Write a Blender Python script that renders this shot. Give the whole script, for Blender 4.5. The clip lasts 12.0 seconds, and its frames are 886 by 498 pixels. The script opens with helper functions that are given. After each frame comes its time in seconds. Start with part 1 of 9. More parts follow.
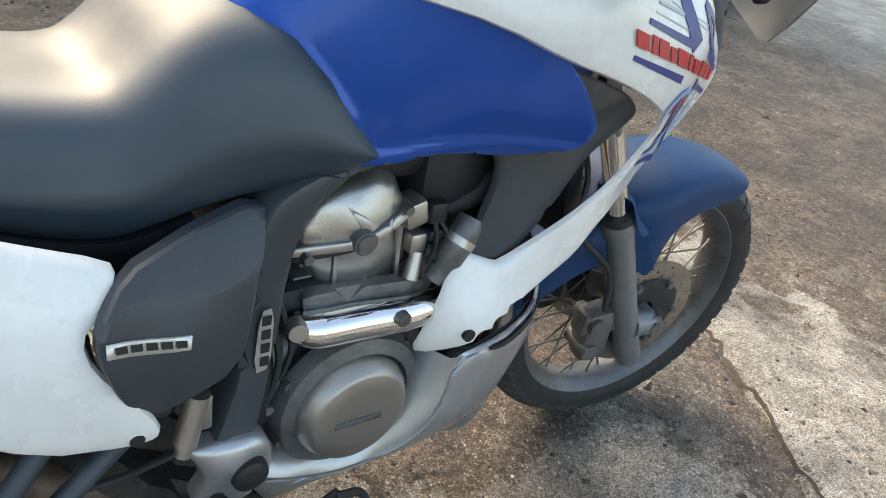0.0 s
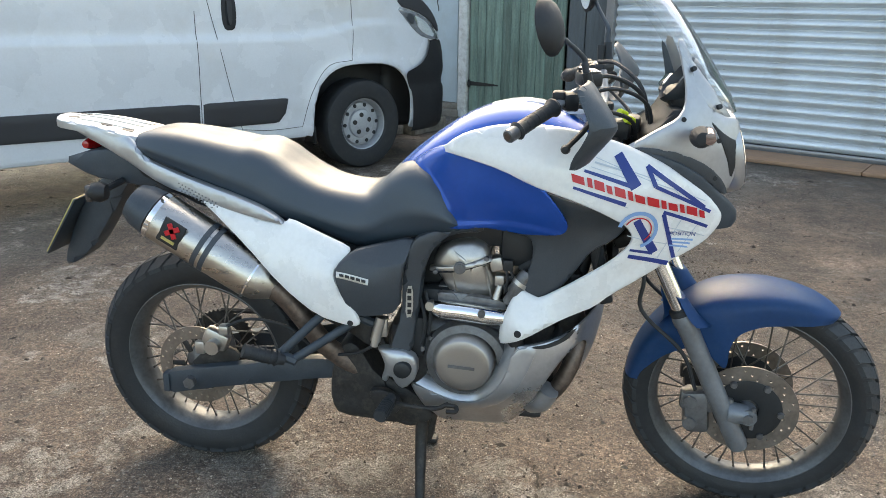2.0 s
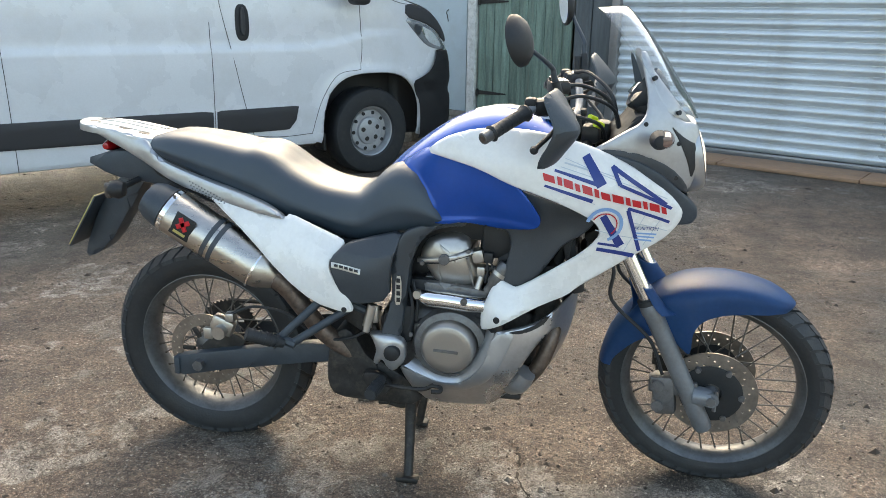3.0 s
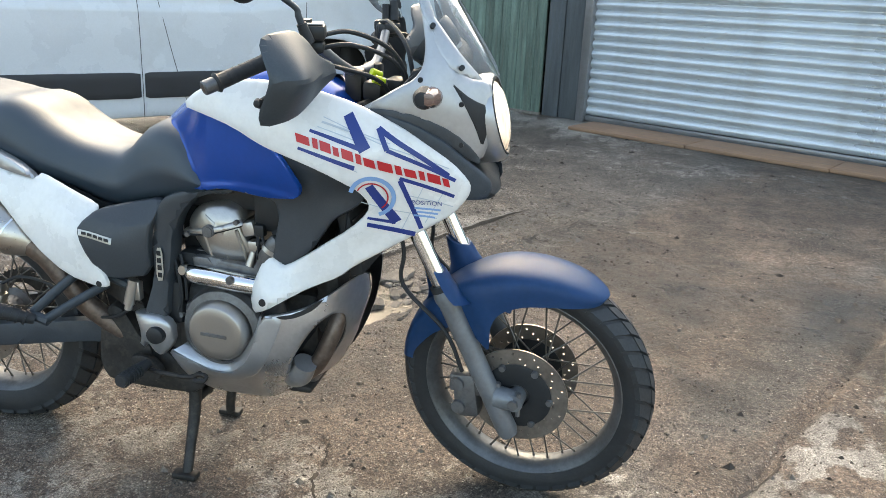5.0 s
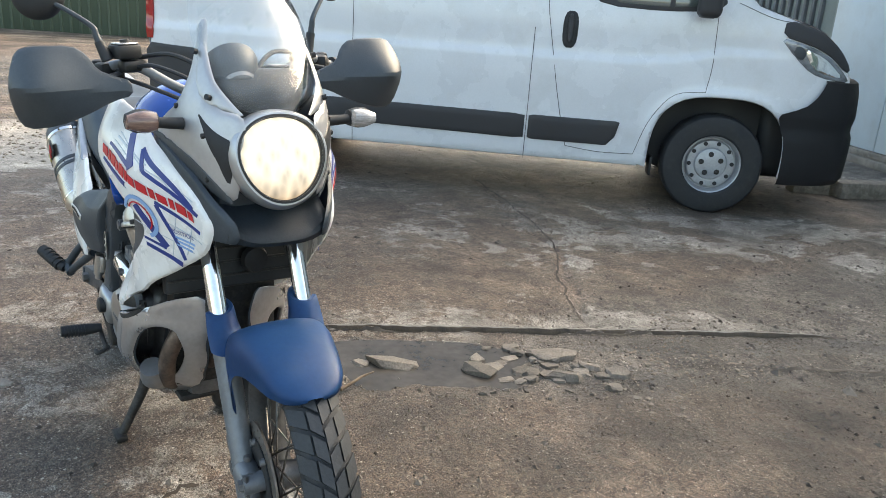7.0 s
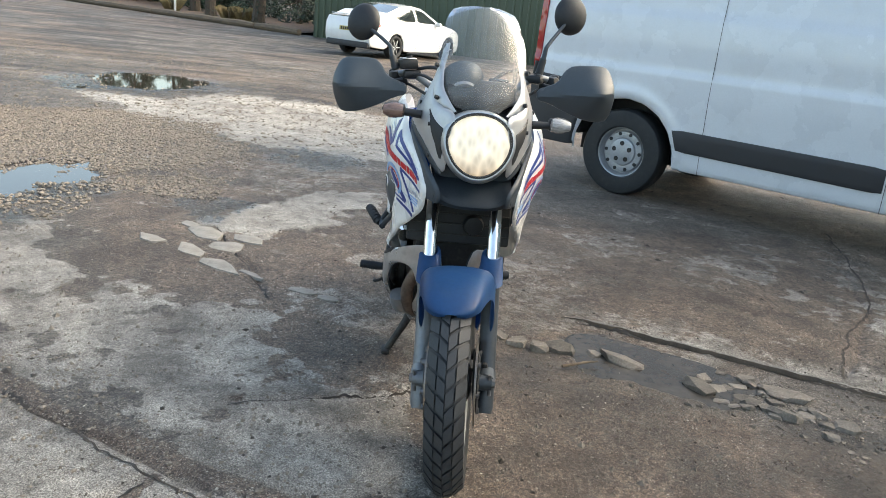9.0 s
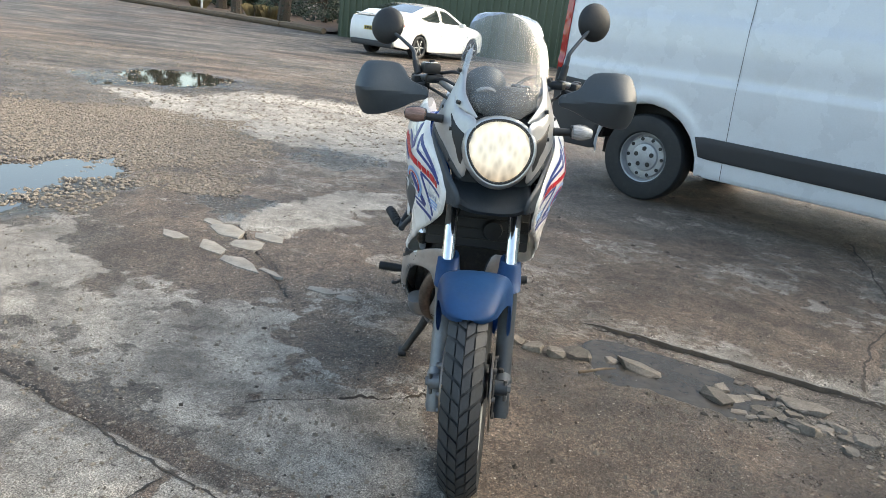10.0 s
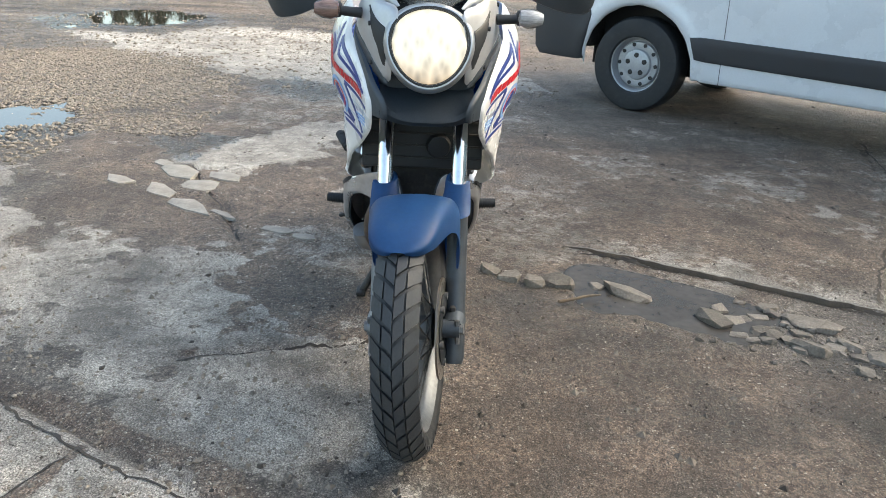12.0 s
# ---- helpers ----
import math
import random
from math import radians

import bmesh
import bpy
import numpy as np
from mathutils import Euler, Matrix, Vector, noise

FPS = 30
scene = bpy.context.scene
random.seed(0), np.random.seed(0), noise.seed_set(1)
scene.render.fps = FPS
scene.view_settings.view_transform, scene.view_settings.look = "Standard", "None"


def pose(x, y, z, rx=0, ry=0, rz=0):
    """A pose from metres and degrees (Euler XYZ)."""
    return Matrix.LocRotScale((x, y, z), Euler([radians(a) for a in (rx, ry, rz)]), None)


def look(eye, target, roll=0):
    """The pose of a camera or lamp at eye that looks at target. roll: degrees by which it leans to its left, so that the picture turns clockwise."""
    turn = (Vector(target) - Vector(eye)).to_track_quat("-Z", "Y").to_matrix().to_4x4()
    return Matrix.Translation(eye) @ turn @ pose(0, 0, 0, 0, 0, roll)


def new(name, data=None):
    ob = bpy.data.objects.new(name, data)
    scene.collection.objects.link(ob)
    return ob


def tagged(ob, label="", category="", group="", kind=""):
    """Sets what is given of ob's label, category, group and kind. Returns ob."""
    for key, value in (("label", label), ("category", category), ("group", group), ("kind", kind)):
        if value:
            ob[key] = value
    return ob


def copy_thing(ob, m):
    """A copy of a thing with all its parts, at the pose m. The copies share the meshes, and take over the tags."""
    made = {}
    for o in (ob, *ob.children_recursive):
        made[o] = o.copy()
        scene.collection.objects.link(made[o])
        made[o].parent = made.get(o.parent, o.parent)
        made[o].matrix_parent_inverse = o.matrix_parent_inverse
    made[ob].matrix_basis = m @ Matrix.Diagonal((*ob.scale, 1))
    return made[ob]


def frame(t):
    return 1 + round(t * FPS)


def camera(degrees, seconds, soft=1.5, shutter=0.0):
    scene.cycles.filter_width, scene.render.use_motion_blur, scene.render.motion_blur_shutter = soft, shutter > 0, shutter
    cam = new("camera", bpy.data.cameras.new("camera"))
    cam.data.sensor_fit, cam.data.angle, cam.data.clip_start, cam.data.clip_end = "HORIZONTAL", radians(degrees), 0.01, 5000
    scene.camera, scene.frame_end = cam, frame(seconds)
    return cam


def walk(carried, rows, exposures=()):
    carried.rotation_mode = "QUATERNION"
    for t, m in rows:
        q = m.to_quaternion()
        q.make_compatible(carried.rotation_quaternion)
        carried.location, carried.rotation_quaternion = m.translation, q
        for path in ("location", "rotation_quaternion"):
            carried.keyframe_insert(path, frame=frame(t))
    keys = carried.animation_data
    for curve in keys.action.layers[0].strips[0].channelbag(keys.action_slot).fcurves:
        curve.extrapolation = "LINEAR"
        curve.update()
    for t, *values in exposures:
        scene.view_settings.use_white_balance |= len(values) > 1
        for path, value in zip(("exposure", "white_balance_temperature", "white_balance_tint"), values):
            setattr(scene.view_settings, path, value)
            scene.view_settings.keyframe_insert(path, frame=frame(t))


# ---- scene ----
cam = camera(59.9, 12.0, soft=0.7)
PATH = [
    (0, (0.317, -0.831, 1.167), (1.447, 0.467, 0.147), 11.6),
    (0.5, (0.528, -1.057, 1.212), (1.167, 0.632, 0.353), 10.1),
    (1, (0.73, -1.324, 1.257), (0.804, 0.57, 0.621), 6.5),
    (1.5, (0.91, -1.743, 1.29), (0.722, 0.136, 0.632), 4.0),
    (2, (0.967, -2.022, 1.34), (0.693, -0.136, 0.733), 0.8),
    (2.5, (1.035, -2.166, 1.356), (0.741, -0.277, 0.768), 0.9),
    (4.3, (1.245, -2.21, 1.328), (0.884, -0.331, 0.745), 0.4),
    (4.5, (1.33, -2.136, 1.314), (0.975, -0.268, 0.693), 1.1),
    (5, (1.631, -1.827, 1.28), (1.278, 0.035, 0.642), 2.5),
    (5.5, (2.006, -1.535, 1.264), (1.617, 0.311, 0.598), 7.2),
    (6, (2.333, -1.273, 1.289), (1.571, 0.466, 0.659), 8.9),
    (6.5, (2.562, -0.919, 1.295), (1.364, 0.575, 0.718), 7.8),
    (7, (2.884, -0.655, 1.313), (1.331, 0.461, 0.73), 4.1),
    (7.5, (3.066, -0.443, 1.319), (1.28, 0.279, 0.784), 6.6),
    (7.7, (3.173, -0.394, 1.344), (1.328, 0.146, 0.793), 6.0),
    (9.3, (3.567, -0.275, 1.351), (1.659, -0.124, 0.771), 6.6),
    (9.5, (3.566, -0.277, 1.358), (1.658, -0.136, 0.777), 7.0),
    (10, (3.56, -0.276, 1.362), (1.651, -0.16, 0.776), 7.0),
    (10.5, (3.551, -0.275, 1.36), (1.643, -0.173, 0.768), 6.9),
    (11, (3.54, -0.268, 1.361), (1.634, -0.173, 0.763), 6.6),
    (11.5, (3.507, -0.222, 1.341), (1.605, -0.129, 0.727), 5.5),
    (12, (3.24, -0.064, 1.245), (1.39, 0.039, 0.492), 3.2),
]
walk(cam, [(t, look(eye, target, roll)) for t, eye, target, roll in PATH], [(0, 2.03, 8100, 7), (1.2, 2.10, 8000, 7), (2.5, 2.04, 7900, 6), (4.5, 2.08, 7850, 6), (5.5, 2.25, 7800, 6), (6.5, 2.20, 7800, 6), (7.5, 1.92, 7700, 5), (9.5, 1.79, 7300, 4), (11.5, 1.79, 7300, 4), (12, 1.97, 7300, 4)])


# ---- light ----
world = bpy.data.worlds.new("sky")
scene.world = world
world.use_nodes = True
wn = world.node_tree.nodes
sky = wn.new("ShaderNodeTexSky")
sky.sky_type = "NISHITA"
sky.sun_disc = False
sky.sun_elevation, sky.sun_rotation = radians(36), radians(351.5)
sky.air_density, sky.dust_density, sky.ozone_density = 1.0, 3.0, 1.0
wn["Background"].inputs["Strength"].default_value = 0.15
world.node_tree.links.new(sky.outputs["Color"], wn["Background"].inputs["Color"])
sun_data = bpy.data.lights.new("sun", "SUN")
sun_data.energy, sun_data.angle, sun_data.color = 0.9, radians(85), (1.0, 0.97, 0.93)
sun = new("sun", sun_data)
sun.matrix_world = look((-0.9, 6.0, 4.4), (0, 0, 0))


# ---- materials ----
def mat(name, col, rough=0.5, metal=0.0, var=0.18, scale=6.0, fine=90.0, bump=0.04, coat=0.0, dirt=None, dirt_amount=0.4, island=0.0, stretch=(1, 1, 1), spec=0.5):
    """A procedural surface: base colour with wear at two scales, uneven gloss and fine relief."""
    m = bpy.data.materials.new(name)
    m.use_nodes = True
    n, l = m.node_tree.nodes, m.node_tree.links
    p = n["Principled BSDF"]
    tc = n.new("ShaderNodeTexCoord")
    mp = n.new("ShaderNodeMapping")
    mp.inputs["Scale"].default_value = stretch
    l.new(tc.outputs["Object"], mp.inputs["Vector"])
    a = n.new("ShaderNodeTexNoise")
    a.inputs["Scale"].default_value, a.inputs["Detail"].default_value, a.inputs["Roughness"].default_value = scale, 6, 0.6
    b = n.new("ShaderNodeTexNoise")
    b.inputs["Scale"].default_value, b.inputs["Detail"].default_value = fine, 3
    for t in (a, b):
        l.new(mp.outputs["Vector"], t.inputs["Vector"])
    ra = n.new("ShaderNodeMapRange")
    ra.inputs["From Min"].default_value, ra.inputs["From Max"].default_value = 0.3, 0.7
    ra.inputs["To Min"].default_value, ra.inputs["To Max"].default_value = 1 - var, 1 + var
    l.new(a.outputs["Fac"], ra.inputs["Value"])
    rb = n.new("ShaderNodeMapRange")
    rb.inputs["From Min"].default_value, rb.inputs["From Max"].default_value = 0.3, 0.7
    rb.inputs["To Min"].default_value, rb.inputs["To Max"].default_value = 1 - var * 0.5, 1 + var * 0.5
    l.new(b.outputs["Fac"], rb.inputs["Value"])
    mu = n.new("ShaderNodeMath")
    mu.operation = "MULTIPLY"
    l.new(ra.outputs["Result"], mu.inputs[0])
    l.new(rb.outputs["Result"], mu.inputs[1])
    last = mu.outputs["Value"]
    if island:
        oi = n.new("ShaderNodeObjectInfo")
        ri = n.new("ShaderNodeMapRange")
        ri.inputs["To Min"].default_value, ri.inputs["To Max"].default_value = 1 - island, 1 + island
        l.new(oi.outputs["Random"], ri.inputs["Value"])
        m2 = n.new("ShaderNodeMath")
        m2.operation = "MULTIPLY"
        l.new(last, m2.inputs[0])
        l.new(ri.outputs["Result"], m2.inputs[1])
        last = m2.outputs["Value"]
    vm = n.new("ShaderNodeVectorMath")
    vm.operation = "SCALE"
    vm.inputs[0].default_value = col
    l.new(last, vm.inputs["Scale"])
    out = vm.outputs["Vector"]
    if dirt:
        d = n.new("ShaderNodeTexNoise")
        d.inputs["Scale"].default_value, d.inputs["Detail"].default_value, d.inputs["Roughness"].default_value = scale * 2.3, 8, 0.7
        l.new(mp.outputs["Vector"], d.inputs["Vector"])
        rd = n.new("ShaderNodeMapRange")
        rd.inputs["From Min"].default_value, rd.inputs["From Max"].default_value = 0.5, 0.72
        rd.inputs["To Max"].default_value = dirt_amount
        l.new(d.outputs["Fac"], rd.inputs["Value"])
        mx = n.new("ShaderNodeMix")
        mx.data_type = "RGBA"
        l.new(rd.outputs["Result"], mx.inputs[0])
        l.new(out, mx.inputs[6])
        mx.inputs[7].default_value = (*dirt, 1)
        out = mx.outputs[2]
    l.new(out, p.inputs["Base Color"])
    rr = n.new("ShaderNodeMapRange")
    rr.inputs["From Min"].default_value, rr.inputs["From Max"].default_value = 0.3, 0.7
    rr.inputs["To Min"].default_value, rr.inputs["To Max"].default_value = max(0.02, rough * 0.8), min(1, rough * 1.25)
    l.new(a.outputs["Fac"], rr.inputs["Value"])
    l.new(rr.outputs["Result"], p.inputs["Roughness"])
    p.inputs["Metallic"].default_value = metal
    p.inputs["Specular IOR Level"].default_value = spec
    p.inputs["Coat Weight"].default_value = coat
    p.inputs["Coat Roughness"].default_value = 0.05
    if bump:
        bp = n.new("ShaderNodeBump")
        bp.inputs["Strength"].default_value, bp.inputs["Distance"].default_value = bump, 0.01
        l.new(b.outputs["Fac"], bp.inputs["Height"])
        l.new(bp.outputs["Normal"], p.inputs["Normal"])
    return m


def hazy(name):
    """Clear acrylic sheet with a patchy pale diffuse haze mixed in."""
    m = bpy.data.materials.new(name)
    m.use_nodes = True
    n, l = m.node_tree.nodes, m.node_tree.links
    n.remove(n["Principled BSDF"])
    out = n["Material Output"]
    clear = n.new("ShaderNodeBsdfTransparent")
    clear.inputs["Color"].default_value = (0.93, 0.95, 0.96, 1)
    d = n.new("ShaderNodeBsdfDiffuse")
    d.inputs["Color"].default_value = (0.75, 0.78, 0.80, 1)
    t = n.new("ShaderNodeTexNoise")
    t.inputs["Scale"].default_value, t.inputs["Detail"].default_value, t.inputs["Roughness"].default_value = 16, 8, 0.75
    tc = n.new("ShaderNodeTexCoord")
    l.new(tc.outputs["Object"], t.inputs["Vector"])
    r = n.new("ShaderNodeMapRange")
    r.inputs["From Min"].default_value, r.inputs["From Max"].default_value = 0.38, 0.72
    r.inputs["To Min"].default_value, r.inputs["To Max"].default_value = 0.09, 0.19
    l.new(t.outputs["Fac"], r.inputs["Value"])
    x = n.new("ShaderNodeMixShader")
    l.new(r.outputs["Result"], x.inputs[0])
    l.new(clear.outputs[0], x.inputs[1])
    l.new(d.outputs[0], x.inputs[2])
    gl = n.new("ShaderNodeBsdfGlossy")
    gl.inputs["Roughness"].default_value = 0.06
    fr = n.new("ShaderNodeFresnel")
    fr.inputs["IOR"].default_value = 1.13
    y = n.new("ShaderNodeMixShader")
    l.new(fr.outputs[0], y.inputs[0])
    l.new(x.outputs[0], y.inputs[1])
    l.new(gl.outputs[0], y.inputs[2])
    l.new(y.outputs[0], out.inputs["Surface"])
    return m


def lit_lens():
    """The lit headlamp: a faceted reflector behind a clear lens."""
    m = mat("lit_lens", (0.26, 0.25, 0.22), 0.12, var=0.05, bump=0)
    n, l = m.node_tree.nodes, m.node_tree.links
    p = n["Principled BSDF"]
    tc = n.new("ShaderNodeTexCoord")
    v = n.new("ShaderNodeTexVoronoi")
    v.inputs["Scale"].default_value = 55
    mp = n.new("ShaderNodeMapping")
    mp.inputs["Scale"].default_value = (0.2, 1, 0.5)
    l.new(tc.outputs["Object"], mp.inputs["Vector"])
    l.new(mp.outputs["Vector"], v.inputs["Vector"])
    sp = n.new("ShaderNodeSeparateXYZ")
    l.new(tc.outputs["Object"], sp.inputs[0])
    r = n.new("ShaderNodeMapRange")
    r.inputs["From Min"].default_value, r.inputs["From Max"].default_value = -0.085, -0.015
    l.new(sp.outputs["Z"], r.inputs["Value"])
    mx = n.new("ShaderNodeMix")
    mx.data_type = "RGBA"
    l.new(r.outputs["Result"], mx.inputs[0])
    mx.inputs[6].default_value = (1.0, 0.76, 0.56, 1)
    mx.inputs[7].default_value = (1.0, 0.95, 0.86, 1)
    l.new(mx.outputs[2], p.inputs["Emission Color"])
    ad = n.new("ShaderNodeMath")
    ad.operation = "MULTIPLY_ADD"
    l.new(r.outputs["Result"], ad.inputs[0])
    ad.inputs[1].default_value = 0.10
    s2 = n.new("ShaderNodeMapRange")
    s2.inputs["To Min"].default_value, s2.inputs["To Max"].default_value = 0.035, 0.24
    l.new(v.outputs["Distance"], s2.inputs["Value"])
    l.new(s2.outputs["Result"], ad.inputs[2])
    l.new(ad.outputs["Value"], p.inputs["Emission Strength"])
    return m


M = {}
M["white"] = mat("white_plastic", (0.74, 0.74, 0.72), 0.28, coat=0.5, var=0.05, dirt=(0.35, 0.33, 0.3), dirt_amount=0.18, bump=0.01)
M["blue"] = mat("blue_gloss", (0.001, 0.056, 0.30), 0.22, metal=0.25, coat=0.30, var=0.06, bump=0.003, spec=0.25)
M["fender"] = mat("blue_satin", (0.020, 0.085, 0.235), 0.42, var=0.10, scale=5, dirt=(0.07, 0.13, 0.24), dirt_amount=0.3, bump=0.02, spec=0.4)
M["dark"] = mat("dark_plastic", (0.028, 0.039, 0.050), 0.48, var=0.2, fine=260, bump=0.05, dirt=(0.085, 0.095, 0.105), dirt_amount=0.25)
M["indicator"] = mat("indicator_lens", (0.17, 0.105, 0.085), 0.12, coat=0.4, var=0.35, scale=26, bump=0.0, stretch=(1, 1, 8))
M["tread"] = mat("dusty_tread", (0.022, 0.026, 0.030), 0.62, var=0.3, scale=14, fine=160, bump=0.1, dirt=(0.055, 0.058, 0.060), dirt_amount=0.3)
M["guard"] = mat("guard_plastic", (0.036, 0.048, 0.058), 0.46, var=0.15, fine=260, bump=0.03, dirt=(0.085, 0.098, 0.11), dirt_amount=0.25, spec=0.5)
M["darkgrey"] = mat("grey_plastic", (0.034, 0.042, 0.050), 0.44, var=0.15, fine=260, bump=0.06, dirt=(0.085, 0.092, 0.10), dirt_amount=0.22)
M["vinyl"] = mat("seat_vinyl", (0.016, 0.032, 0.048), 0.50, var=0.12, scale=9, fine=420, bump=0.04, dirt=(0.040, 0.048, 0.056), dirt_amount=0.15, spec=0.75)
M["silver"] = mat("silver_paint", (0.42, 0.435, 0.45), 0.33, metal=0.75, var=0.06, bump=0.01, dirt=(0.30, 0.29, 0.28), dirt_amount=0.15)
M["cowlsilver"] = mat("cowl_silver_paint", (0.42, 0.425, 0.43), 0.36, metal=0.52, var=0.06, bump=0.01, dirt=(0.25, 0.24, 0.23), dirt_amount=0.3)
M["silverdull"] = mat("silver_grey_paint", (0.27, 0.27, 0.275), 0.34, metal=0.55, var=0.10, bump=0.015, dirt=(0.2, 0.18, 0.16), dirt_amount=0.4)
M["alloy"] = mat("cast_alloy", (0.46, 0.44, 0.41), 0.34, metal=0.9, var=0.07, scale=9, fine=300, bump=0.05, dirt=(0.2, 0.18, 0.16), dirt_amount=0.25)
M["alloydark"] = mat("stained_alloy", (0.150, 0.152, 0.155), 0.45, metal=0.6, var=0.2, scale=18, bump=0.08, dirt=(0.06, 0.05, 0.042), dirt_amount=0.5)
M["lid"] = mat("lid_alloy", (0.36, 0.335, 0.31), 0.36, metal=0.85, var=0.05, scale=7, fine=300, bump=0.03)
M["chrome"] = mat("chrome", (0.82, 0.82, 0.80), 0.10, metal=1.0, var=0.05, bump=0.01, dirt=(0.4, 0.36, 0.3), dirt_amount=0.3)
M["titan"] = mat("brushed_steel", (0.47, 0.44, 0.40), 0.30, metal=1.0, var=0.10, scale=9, stretch=(1, 6, 6), bump=0.03)
M["pipe"] = mat("heat_stained_pipe", (0.15, 0.115, 0.095), 0.45, metal=0.7, var=0.4, scale=11, bump=0.06, dirt=(0.05, 0.04, 0.035), dirt_amount=0.6)
M["forkgrey"] = mat("fork_grey_paint", (0.18, 0.195, 0.21), 0.42, metal=0.4, var=0.12, scale=14, bump=0.03, dirt=(0.12, 0.11, 0.1), dirt_amount=0.4)
# darker copy of the fork grey, with the left leg's shade in the colour
M["forkshade"] = mat("shaded_fork_paint", (0.045, 0.055, 0.066), 0.45, metal=0.3, var=0.15, scale=14, bump=0.03, dirt=(0.07, 0.07, 0.07), dirt_amount=0.4)
M["black"] = mat("black_part", (0.010, 0.012, 0.014), 0.55, var=0.3, bump=0.05)
M["blackdirty"] = mat("black_grimy_metal", (0.022, 0.021, 0.020), 0.6, metal=0.2, var=0.5, scale=16, bump=0.12, dirt=(0.10, 0.085, 0.07), dirt_amount=0.5)
M["rubber"] = mat("black_rubber", (0.017, 0.020, 0.023), 0.65, var=0.25, bump=0.08)
M["tyre"] = mat("tyre_rubber", (0.013, 0.015, 0.017), 0.62, var=0.25, scale=10, fine=160, bump=0.1, dirt=(0.042, 0.043, 0.044), dirt_amount=0.30)
M["rim"] = mat("dull_alloy_rim", (0.115, 0.122, 0.128), 0.42, metal=0.55, var=0.25, scale=16, bump=0.08, dirt=(0.12, 0.128, 0.132), dirt_amount=0.35)
M["spoke"] = mat("spoke_steel", (0.115, 0.108, 0.098), 0.5, metal=0.5, var=0.4, scale=30, bump=0.0)
M["disc"] = mat("brake_disc_steel", (0.25, 0.225, 0.20), 0.36, metal=0.8, var=0.2, scale=20, bump=0.03)
M["red"] = mat("red_print", (0.50, 0.012, 0.020), 0.35, var=0.05, bump=0)
M["navy"] = mat("blue_print", (0.010, 0.034, 0.20), 0.35, var=0.06, bump=0)
M["paleblue"] = mat("pale_blue_print", (0.20, 0.36, 0.62), 0.35, var=0.06, bump=0)
M["hairline"] = mat("pale_grey_print", (0.45, 0.50, 0.55), 0.4, var=0.05, bump=0)
M["badge"] = mat("badge_metal", (0.55, 0.54, 0.50), 0.3, metal=0.7, var=0.1, bump=0.01)
M["lens_red"] = mat("red_lens", (0.32, 0.006, 0.008), 0.12, coat=0.6, var=0.1, bump=0)
M["lens_smoke"] = mat("smoked_lens", (0.060, 0.050, 0.046), 0.2, coat=0.3, var=0.3, scale=20, bump=0.0, stretch=(1, 1, 8))
M["yellow"] = mat("plate_yellow", (0.46, 0.38, 0.12), 0.4, var=0.08, bump=0)
M["acid"] = mat("acid_yellow_sleeve", (0.50, 0.62, 0.02), 0.5, var=0.1, bump=0)
M["pansilver"] = mat("pan_silver_paint", (0.47, 0.475, 0.485), 0.30, metal=0.85, var=0.10, bump=0.012, dirt=(0.24, 0.22, 0.20), dirt_amount=0.35)
M["lampclear"] = mat("clear_lamp_cover", (0.20, 0.215, 0.23), 0.10, metal=0.3, coat=1.0, var=0.35, scale=9, bump=0, stretch=(1, 1, 3))
M["tint"] = mat("tinted_side_glass", (0.075, 0.092, 0.088), 0.05, var=0.12, scale=1.5, bump=0, coat=1.0, spec=0.9)
M["clearlens"] = mat("clear_indicator_lens", (0.30, 0.30, 0.30), 0.14, coat=0.5, var=0.35, scale=26, bump=0.0, stretch=(1, 1, 8))
M["lens"] = lit_lens()
M["screen"] = hazy("screen_acrylic")
M["glass"] = mat("dark_window_glass", (0.030, 0.038, 0.038), 0.05, var=0.1, bump=0, coat=1.0, spec=0.9)
M["van"] = mat("van_white_paint", (0.645, 0.665, 0.685), 0.26, coat=0.6, var=0.04, scale=1.5, dirt=(0.45, 0.44, 0.41), dirt_amount=0.25, bump=0.004)
M["vanblack"] = mat("bumper_plastic", (0.030, 0.031, 0.034), 0.55, var=0.15, fine=200, bump=0.05)
M["seam"] = mat("panel_gap", (0.07, 0.072, 0.075), 0.8, var=0.2, bump=0)
M["steel"] = mat("steel_wheel_silver", (0.36, 0.375, 0.39), 0.36, metal=0.3, var=0.12, scale=12, bump=0.02, dirt=(0.22, 0.21, 0.20), dirt_amount=0.4)
M["shutter"] = mat("galvanised_slat", (0.60, 0.645, 0.665), 0.32, metal=0.35, var=0.08, scale=2.2, island=0.05, bump=0.01, dirt=(0.42, 0.42, 0.40), dirt_amount=0.4)
M["plank"] = mat("green_painted_plank", (0.15, 0.215, 0.175), 0.75, var=0.45, scale=3, fine=60, island=0.22, stretch=(6, 6, 0.6), bump=0.2, dirt=(0.20, 0.22, 0.17), dirt_amount=0.55)
M["greydoor"] = mat("pale_grey_door_paint", (0.44, 0.51, 0.54), 0.5, var=0.08, scale=1.6, bump=0.02, dirt=(0.36, 0.36, 0.34), dirt_amount=0.35)
M["whitepost"] = mat("flaking_white_post", (0.62, 0.62, 0.59), 0.6, var=0.15, scale=8, bump=0.12, dirt=(0.28, 0.25, 0.2), dirt_amount=0.6)
M["darkboard"] = mat("dark_weathered_board", (0.085, 0.098, 0.106), 0.65, var=0.3, scale=4, stretch=(5, 5, 0.5), bump=0.15, dirt=(0.12, 0.12, 0.11), dirt_amount=0.4)
